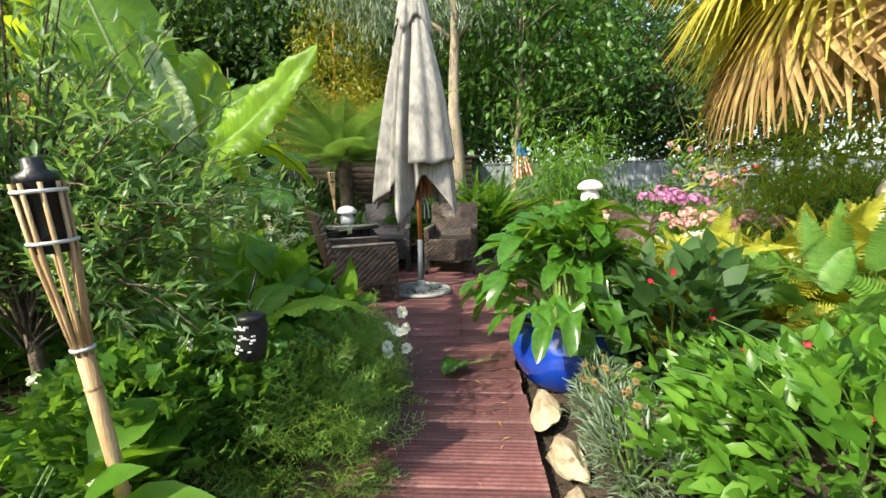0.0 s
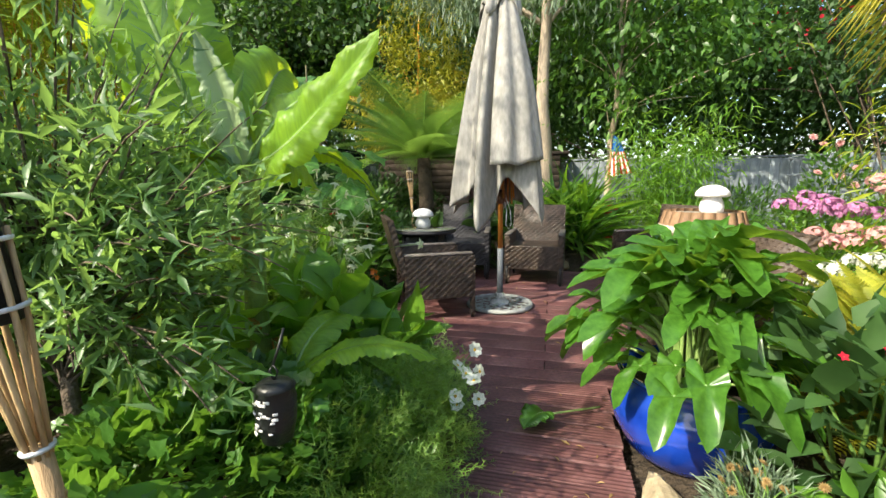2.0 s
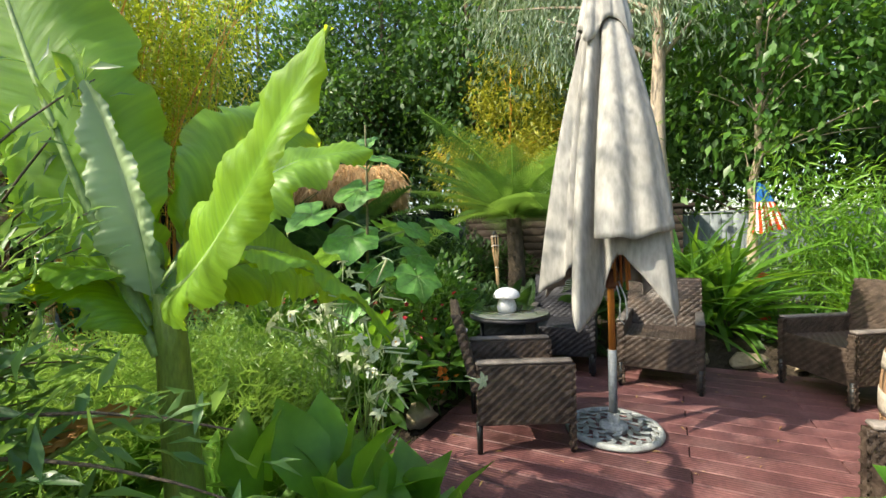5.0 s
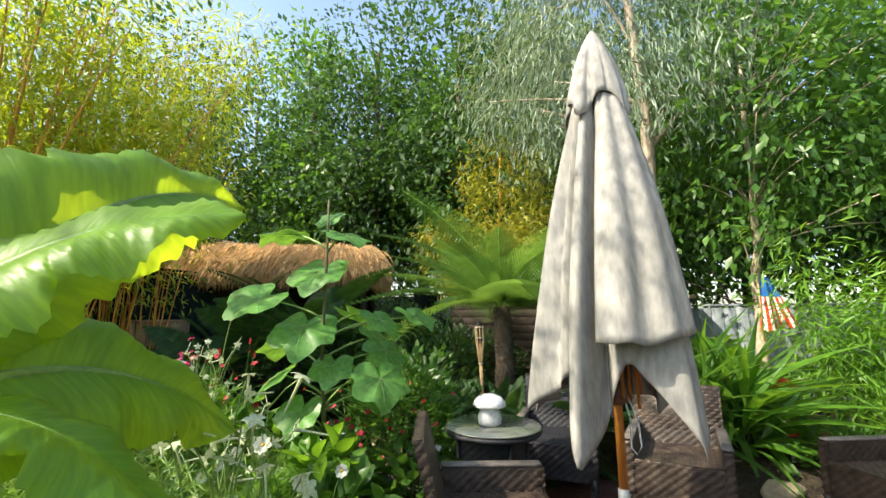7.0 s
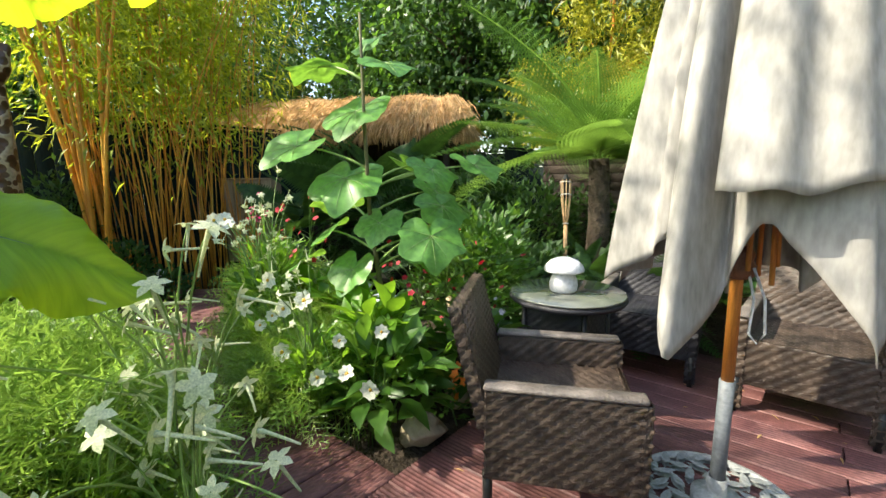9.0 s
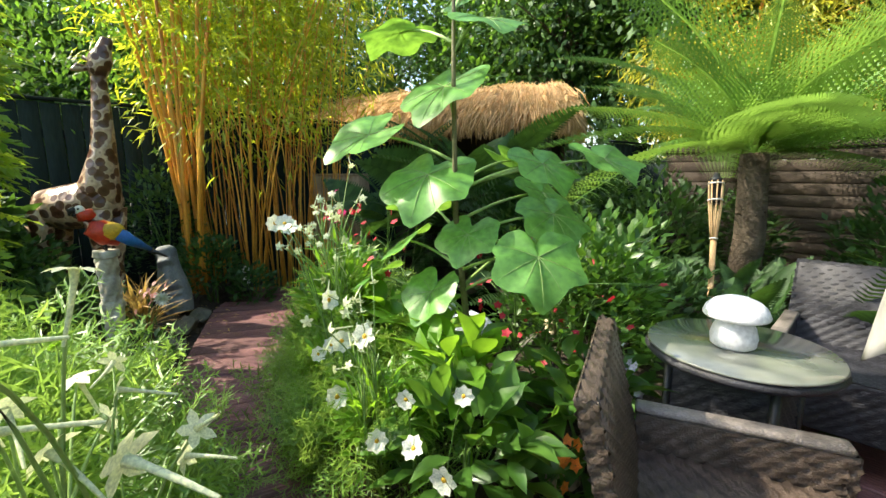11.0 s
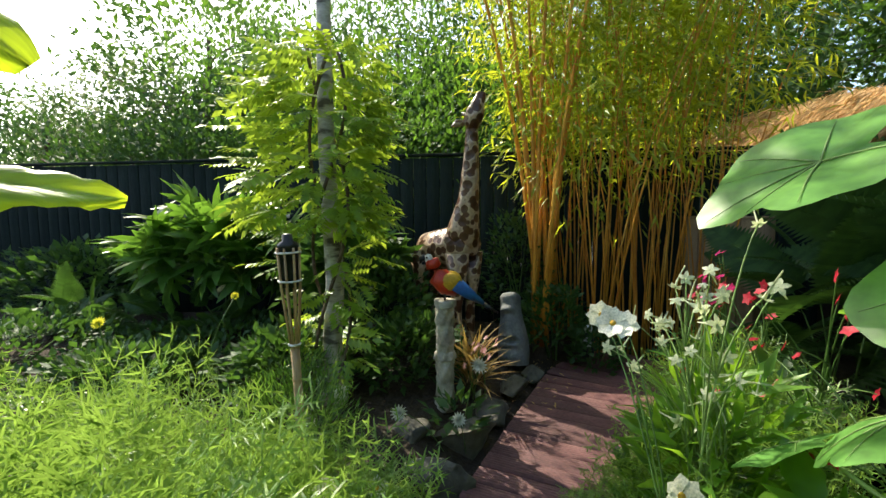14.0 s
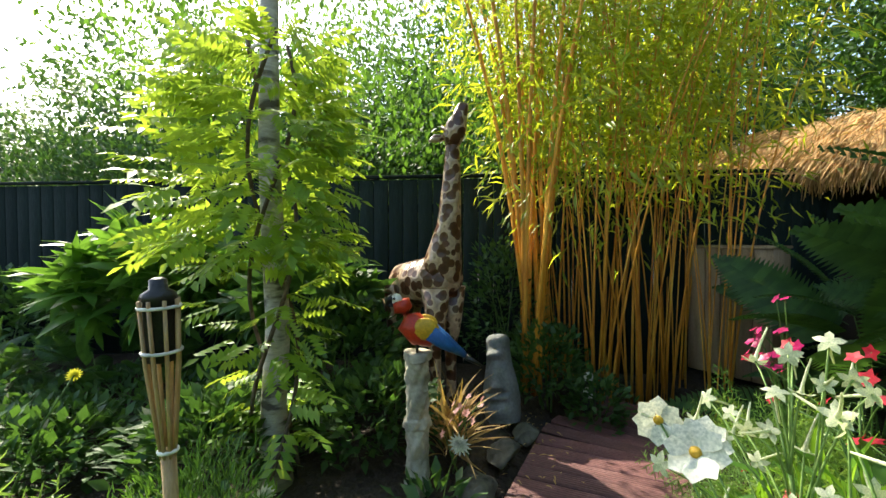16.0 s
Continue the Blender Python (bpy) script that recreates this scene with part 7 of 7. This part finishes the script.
# right-hand bed
bush("mint", "bright mint-like bush with toothed leaves and tiny red flowers", "plant", (1.25, 1.30), (0.50, 0.50, 0.24), 1900, MINT, 0.075, M_MINT, seed=130, lift=0.6)
bush("mint", "bright mint-like bush with toothed leaves and tiny red flowers", "plant", (1.95, 1.20), (0.5, 0.5, 0.22), 1600, MINT, 0.075, M_MINT, seed=131, lift=0.6)
flower_plant("red_flowers", "tiny red flowers in the mint-like bush", (1.3, 1.4), scatter((1.35, 1.35, 0.50), (0.3, 0.2, 0.04), 12, 31), "phlox", PR, 0.014, None, 31)
bush("leafy_perennial", "dark-leaved plant with red buds beside the blue pot", "plant", (1.12, 2.02), (0.30, 0.28, 0.34), 330, HEART, 0.12, M_DARK, seed=132)
flower_plant("red_flowers", "red flowers above dark leaves", (1.1, 2.0), scatter((1.08, 1.95, 0.62), (0.14, 0.1, 0.05), 8, 32), "phlox", PR, 0.018, None, 32)
bush("lavender", "grey lavender with dried flower heads beside the stones", "plant", (0.76, 1.52), (0.15, 0.28, 0.16), 1300, NARROW, 0.06, M_GREY, seed=133, lift=1.0, stems=14)
bush("lavender", "dried brown seed heads on grey stems", "plant", (0.78, 1.85), (0.14, 0.18, 0.15), 600, NARROW, 0.06, M_GREY, seed=134, lift=1.0, stems=14)
flower_plant("dried_flowers", "dry tan seed heads by the stones", (0.75, 1.7), scatter((0.74, 1.7, 0.30), (0.07, 0.14, 0.04), 26, 33), "pompon", M_PALMD, 0.016, None, 33)
for k, (x, y, s) in enumerate([(1.75, 2.15, 0.6), (2.15, 2.45, 0.65), (1.7, 2.75, 0.6), (2.2, 2.0, 0.6), (2.5, 1.8, 0.6), (1.45, 2.35, 0.45), (2.4, 2.9, 0.6), (1.9, 3.1, 0.5), (2.0, 2.7, 0.6), (2.6, 2.4, 0.6)]):
    bush("golden_fern", "yellow-green ladder fern in full sun", "fern", (x, y), (0.32, 0.32, 0.30), 95, FROND2, s * 0.50, M_FERNY if k % 3 else M_FERN, seed=140 + k, lift=0.55, stems=3, group="yellow ferns")
for k, (x, y, h, mt) in enumerate([(2.12, 4.66, 1.05, PM), (2.35, 4.5, 0.95, PM), (2.2, 4.25, 0.82, PP), (2.45, 4.1, 0.80, PP), (1.85, 3.9, 0.58, PW), (2.1, 3.75, 0.6, PW), (2.3, 3.4, 0.55, PP), (2.9, 5.0, 0.95, PP)]):
    root = bush("phlox", "border phlox with domed " + {PM: "mauve", PP: "pink", PW: "white"}[mt] + " flower heads", "flower", (x, y), (0.24, 0.24, h * 0.5), 420, LANCE, 0.11, M_BRIGHT, seed=150 + k, lift=0.4, group="border phlox", stems=8)
    r = np.random.default_rng(k)
    for j in range(6):
        c = np.array([r.normal(0, 0.12), r.normal(0, 0.12), h - 0.06 + r.normal(0, 0.05)])
        d = sphere_dirs(38, r, -0.2)
        part("flower_head", cloud(flower_mesh("phlox"), c + d * [0.075, 0.075, 0.06], unit(np.cross(d, r.normal(0, 1, d.shape))), 0.024, up=d, jitter=0.1, rng=r), mt, root)
bush("rose", "climbing rose with a few pink flowers on the trellis", "shrub", (3.35, 6.6), (0.4, 0.35, 0.75), 1000, OVAL, 0.08, M_GREEN, seed=160)
flower_plant("rose_flowers", "pink roses before the grey fence", (3.4, 6.5), scatter((3.4, 6.3, 1.15), (0.3, 0.1, 0.25), 14, 41), "pompon", PP, 0.05, None, 41)
bush("fine_shrub", "fine-leaved dark green shrub", "shrub", (2.95, 3.45), (0.5, 0.45, 0.42), 2600, OVAL, 0.045, M_GREEN, seed=161)
bush("fine_shrub", "fine-leaved green shrub by the fence", "shrub", (3.9, 4.6), (0.7, 0.7, 0.5), 2600, OVAL, 0.055, M_GREEN, seed=162)
bush("border_shrub", "green perennials along the grey fence", "shrub", (3.0, 8.3), (1.3, 0.5, 0.42), 2200, LANCE, 0.13, M_GREEN, seed=163)
bush("border_shrub", "green perennials along the grey fence", "shrub", (2.2, 6.7), (0.6, 0.4, 0.33), 1500, LANCE, 0.11, M_GREEN, seed=164)
bush("border_shrub", "green perennials in front of the grey fence", "shrub", (5.6, 7.2), (1.3, 0.8, 0.58), 2600, OVAL, 0.1, M_GREEN, seed=165)
bush("border_shrub", "tall green perennials below the flag", "shrub", (1.9, 8.6), (0.7, 0.4, 0.42), 1300, LANCE, 0.13, M_GREEN, seed=166)
for k, (x, y) in enumerate([(0.55, 6.55), (0.62, 6.8), (0.35, 6.9), (0.5, 7.2), (0.1, 6.6), (-0.2, 6.8)]):
    bush("strap_leaved_lily", "clump of arching strap-shaped leaves behind the chair", "plant", (x, y), (0.14, 0.14, 0.25), 60, blade(0.11, 6, 0.02, 0.6, 0.35), 0.75, M_GREEN if k % 3 else M_BRIGHT, seed=170 + k, lift=1.0, stems=1, group="strap-leaved lilies")
bush("border_grass", "tuft of pale green grass in the border", "grass", (1.75, 6.6), (0.1, 0.1, 0.2), 120, STRAP, 0.5, M_BRIGHT, seed=178, lift=1.8, stems=1)
bush("ground_cover", "low green cover with small red toadstools", "plant", (1.25, 6.6), (0.4, 0.3, 0.2), 700, OVAL, 0.07, M_GREEN, seed=179)
bush("spear_shrub", "yellow-green broad-leaved shrub by the fence", "shrub", (0.62, 8.5), (0.4, 0.35, 0.45), 240, HEART, 0.24, M_BRIGHT, seed=180)


def trellis(loc):
    root = thing("trellis", "weathered grey wooden trellis on the fence", "trellis", loc)
    for k in range(5):
        part("upright", box(k * 0.28, 0, 0.75, 0.035, 0.025, 1.5), M_FENCEN, root)
    for k in range(5):
        part("crossbar", box(0.56, -0.026, 0.3 + k * 0.28, 1.25, 0.025, 0.035), M_FENCEN, root)


trellis((4.1, 9.25, 0.0))


def wall_shelf(loc):
    root = thing("fence_shelf", "small grey shelf on the fence with ornaments", "shelf", loc)
    part("board", box(0, 0, 0, 0.7, 0.22, 0.03), M_FENCEN, root)
    for x in (-0.25, 0.25):
        part("bracket", box(x, 0.03, -0.1, 0.03, 0.16, 0.18), M_FENCEN, root)


wall_shelf((5.95, 9.27, 1.15))
for dx, rr in ((0.0, 0.09), (-0.25, 0.06)):
    o_ = part("ornament_ball", ball((0, 0, rr), rr), M_RED, m=pose(5.95 + dx, 9.24, 1.166), soft=True)
    tagged(o_, "red ball ornament on the fence shelf", "ornament")

# bulbs strung along the dark fence
for k in range(7):
    o_ = part("fairy_light", ball((0, 0, 0), 0.022, 12, 8), M_WHITE, m=pose(-6.02, -0.9 + 0.42 * k, 1.28 + 0.03 * math.sin(k * 2.1)), soft=True)
    tagged(o_, "small round white bulb strung on the dark fence", "fairy light", "fairy lights")
wire = part("light_cable", tube([(-6.04, -1.2 + 0.3 * k, 1.30 + 0.02 * math.sin(k * 2.1)) for k in range(11)], 0.004, 5), M_BLACK)
tagged(wire, "thin black cable of the fairy lights on the fence", "cable")


def bird_ornament(loc, turn):
    root = thing("bird_ornament", "small black and white bird ornament by the path", "garden ornament", loc, turn)
    part("body", tube([(0, 0, 0.0), (0.02, 0, 0.08), (0, 0, 0.18), (-0.01, 0, 0.24)], [0.03, 0.055, 0.05, 0.03], 12), M_BLACK, root, soft=True)
    part("breast", ball((0.035, 0, 0.14), (0.03, 0.04, 0.07)), M_WHITE, root, "white breast", soft=True)
    part("head", ball((0.0, 0, 0.27), 0.038), M_WHITE, root, soft=True)
    part("beak", tube([(0.03, 0, 0.27), (0.075, 0, 0.26)], [0.012, 0.002], 8), M_YELLOW, root)


bird_ornament((-5.15, 4.0, 0.05), -20)

flower_plant("magenta_stock", "magenta flower spike beside the path", (-3.4, 4.35), scatter((-3.4, 4.2, 1.02), (0.04, 0.04, 0.07), 22, 51), "phlox", leaf_mat("petal_magenta", (0.45, 0.01, 0.12), (0.6, 0.03, 0.22)), 0.022, None, 51)


def duck_ornament(loc, turn):
    root = thing("duck_ornament", "pale blue-grey duck ornament by the pond", "garden ornament", loc, turn)
    part("body", tube([(-0.2, 0, 0.12), (-0.12, 0, 0.11), (0.02, 0, 0.12), (0.12, 0, 0.14)], [0.015, 0.09, 0.11, 0.05], 16), M_WHITEB, root, soft=True)
    part("neck", tube([(0.10, 0, 0.14), (0.14, 0, 0.21), (0.15, 0, 0.26)], [0.05, 0.032, 0.03], 12), M_WHITEB, root, soft=True)
    part("head", ball((0.16, 0, 0.28), (0.05, 0.04, 0.04)), M_WHITEB, root, soft=True)
    part("beak", tube([(0.2, 0, 0.28), (0.25, 0, 0.27)], [0.02, 0.008], 8), M_YELLOW, root)


M_WHITEB = rough_mat("pale_blue_paint", [(0.3, (0.42, 0.48, 0.56)), (0.7, (0.62, 0.66, 0.70))], 9, 0.5)
duck_ornament((-2.62, 4.80, 0.13), 200)

# pond and its stones
pond = part("pond", lathe([(0, 0.0), (0.80, 0.0)], 40, False), M_WATER, m=pose(-3.2, 5.15, 0.135))
tagged(pond, "small dark pond among the plants", "pond", kind="structure")
for k in range(14):
    a = k * 2 * math.pi / 14
    stone((-3.2 + 0.85 * math.cos(a), 5.15 + 0.85 * math.sin(a), 0.14), (0.19, 0.12, 0.08), 60 + k, M_STONE if k % 3 else M_STONED, "flat stone at the rim of the pond", math.degrees(a) + 90)

# fallen leaf and litter on the boards
def litter():
    o = np.array([0.2, 2.52, 0.006])
    root = thing("fallen_leaf", "wilted green arum leaf lying on the boards", "leaf", o)
    big_leaf("leaf", root, (0, 0, 0.02), (-0.05, -0.08, 0.09), (-0.1, -0.16, 0.03), 0.15, M_ARUM, seed=3, gutter=0.6)
    part("leaf_stalk", tube([(0, 0, 0.02), (0.12, 0.07, 0.015), (0.24, 0.12, 0.02)], 0.005, 6), M_PSTEM, root)
    r = np.random.default_rng(9)
    P = np.concatenate([np.stack([r.uniform(-0.35, 0.42, 50), r.uniform(0.6, 3, 50), np.full(50, 0.006)], -1), np.stack([r.uniform(-1.2, 2.2, 70), r.uniform(3.1, 5.9, 70), np.full(70, 0.006)], -1), np.stack([r.uniform(-5.2, -4.2, 60), 3.55 + r.normal(0, 0.12, 60), np.full(60, 0.02)], -1)])
    D = np.stack([r.normal(0, 1, len(P)), r.normal(0, 1, len(P)), np.full(len(P), 0.03)], -1)
    ob = part("leaf_litter", cloud(LANCE, P, D, r.uniform(0.02, 0.06, len(P)), jitter=0.1, rng=r), M_PALMD)
    tagged(ob, "dry leaf scraps scattered on the boards", "leaf litter", kind="stuff")


litter()

# ---- trees beyond ----
tree("golden_bamboo", "yellow-leaved bamboo thicket beyond the thatched bar", (-2.9, 10.4), [(0, 0, 0), (0, 0, 2), (0.1, 0, 4.6)], 0.05,
     [((0.1, 0, 3.9), (0.9, 0.7, 1.5)), ((0.8, -0.2, 3.0), (0.8, 0.6, 0.9)), ((-0.9, -0.2, 2.6), (0.7, 0.6, 0.8)), ((0.2, -0.3, 2.2), (1.1, 0.6, 0.7)), ((1.5, 0, 2.4), (0.5, 0.5, 0.5))], 190, 60, simple_leaf(0.17, 0.2), 0.15, M_GOLD, M_CANE, 0.2, 0.5, 8, 30)
tree("eucalyptus", "eucalyptus with a smooth tan trunk and hanging grey-green leaves", (0.06, 7.95), [(0, 0, 0), (-0.02, 0, 2), (-0.05, 0, 4.2), (-0.3, 0.3, 8)], 0.13,
     [((-0.6, 1.2, 6.2), (2.4, 1.8, 1.9)), ((0.6, 0.4, 5.0), (0.9, 0.8, 0.9)), ((-1.6, 0.8, 5.0), (1.3, 1.0, 1.3)), ((-0.4, 0.6, 8.0), (1.8, 1.6, 1.4)), ((0.3, -0.1, 4.1), (0.5, 0.4, 0.5)), ((-0.05, -0.4, 4.3), (0.8, 0.4, 0.7)), ((-0.9, 0.2, 4.3), (0.7, 0.6, 0.9))], 400, 55, simple_leaf(0.14, 0.1), 0.17, M_GREY, M_EUC, 0.28, 1.3, 2, 14)
tree("garden_tree", "slim many-stemmed tree with dark oval leaves, holding the flag", (1.12, 8.5), [(0, 0, 0), (0.02, 0, 1.8), (0.1, 0, 4.6)], 0.075,
     [((0.5, 0, 4.2), (1.6, 1.3, 1.7)), ((1.2, -0.2, 2.9), (1.0, 0.8, 0.7)), ((-0.6, 0, 3.4), (0.6, 0.6, 0.7)), ((0, -0.2, 2.3), (0.5, 0.4, 0.35))], 170, 34, OVAL, 0.14, M_GREEN, M_EUC, 0.26, 0.5, 3, 34)
tree("berry_tree", "dark leafy tree with clusters of red berries", (5.4, 9.9), [(0, 0, 0), (0, 0, 2), (0.1, 0, 5)], 0.12,
     [((0, 0, 3.6), (2.3, 1.6, 2.0)), ((-1.4, 0, 2.8), (1.2, 1.0, 1.0)), ((0.5, 0, 5.6), (1.5, 1.4, 1.2))], 210, 46, FLAT, 0.14, M_DARK, M_BARK, 0.3, 0.3, 4, 20)
bush("red_berries", "clusters of red berries in the tree", "berries", (5.2, 8.8), (2.0, 0.8, 1.2), 260, lobed(lambda a: 0.5, 1, 6, 0, 0, 0), 0.05, PR, zc=3.4, seed=200, stems=6, shell=0.8, wood=0.012, stem_mat=M_BARK)

WOOD = [
    (-8.6, 12.6, 9.5, 2.4, M_DARK), (-6.4, 13.4, 8.5, 2.3, M_DARK), (-4.4, 11.9, 10.5, 2.4, M_DARK), (-7.2, 12.0, 11.0, 2.7, M_DARK), (-9.6, 11.9, 10.5, 2.6, M_GREEN), (-4.2, 12.8, 9.0, 2.2, M_GREEN), (-2.2, 14.2, 10.5, 2.3, M_GREY), (-0.6, 12.6, 6.0, 1.8, M_GREEN), (1.6, 12.4, 9.0, 2.4, M_DARK), (3.8, 12.8, 8.0, 2.3, M_GREEN),
    (6.2, 12.8, 9.0, 2.4, M_DARK), (8.6, 12.0, 8.0, 2.3, M_DARK), (11.0, 9.5, 8.0, 2.4, M_DARK), (11.2, 6.0, 7.5, 2.4, M_GREEN), (11.2, 2.5, 7.5, 2.4, M_DARK), (-12.5, 9.5, 8.0, 2.3, M_DARK), (-12.0, 6.5, 5.4, 2.0, M_GREEN), (-9.6, 4.4, 3.9, 1.5, M_BRIGHT), (-9.4, 2.2, 3.6, 1.3, M_GREEN),
    (-6.5, 16.0, 12.0, 2.8, M_DARK), (-9.8, 15.0, 12.0, 2.8, M_DARK), (-3.6, 16.5, 12.5, 2.8, M_GREEN), (-13.0, 12.5, 11.0, 2.8, M_DARK), (0.4, 16.0, 12.0, 2.8, M_DARK), (-11.4, 13.6, 8.0, 2.5, M_GREEN), (3.4, 16.0, 12.0, 2.8, M_DARK),
    (-11.6, -3.4, 5.0, 1.8, M_DARK), (-11.6, -1.4, 5.8, 1.9, M_DARK), (-11.6, 0.6, 6.2, 1.9, M_DARK), (-11.4, 2.6, 6.6, 1.9, M_DARK), (-10.6, -5.2, 4.6, 1.9, M_GREY), (-9.6, -2.8, 5.6, 2.0, M_DARK), (-9.8, -1.4, 4.2, 1.9, M_DARK), (-9.8, -7.0, 3.9, 1.8, M_DARK), (-9.2, 0.4, 3.3, 1.5, M_DARK), (-9.6, 1.9, 4.0, 1.8, M_DARK), (-9.6, 3.9, 4.6, 2.0, M_DARK), (-9.2, 6.4, 7.5, 2.0, M_DARK), (-12.5, -1.5, 3.2, 1.6, M_GREEN), (-13.5, -4.5, 3.4, 1.8, M_GREY), (-12.5, -8.0, 4.0, 1.9, M_GREEN), (-12.0, 1.0, 4.0, 1.7, M_GREEN),
]
for k, (x, y, h, w, mt) in enumerate(WOOD):
    c = [((0, 0, h * 0.66), (w, w, h * 0.34)), ((w * 0.4, -w * 0.3, h * 0.38), (w * 0.75, w * 0.7, h * 0.2)), ((-w * 0.5, 0.1, h * 0.42), (w * 0.7, w * 0.7, h * 0.22))]
    tree("woodland_tree", "tall leafy tree beyond the fence in part shade", (x, y), [(0, 0, 0), (0.1, 0, h * 0.4), (0, 0.1, h * 0.85)], 0.16, c, 165, 50, FLAT, 0.20, mt, M_BARK, 0.36, 0.2, 300 + k, 16, group="trees beyond the fence") if not (x < -9 and y < 7) else tree("woodland_tree", "dense leafy tree beyond the dark fence", (x, y), [(0, 0, 0), (0.1, 0, h * 0.4), (0, 0.1, h * 0.85)], 0.14, c, 210, 60, FLAT, 0.13, mt, M_BARK, 0.30, 0.2, 300 + k, 10, group="trees beyond the fence")
bush("hedge", "dark hedge behind the grey fence", "hedge", (1.5, 10.4), (8.0, 0.6, 1.5), 9500, FLAT, 0.17, M_DARK, seed=220, stems=14, wood=0.02, stem_mat=M_BARK)
bush("hedge", "leafy hedge behind the dark fence", "hedge", (-7.1, -1.0), (0.6, 6.5, 1.45), 17000, FLAT, 0.10, M_DARK, seed=221, stems=14, wood=0.02, stem_mat=M_BARK)

# deck boards last
make_decks()
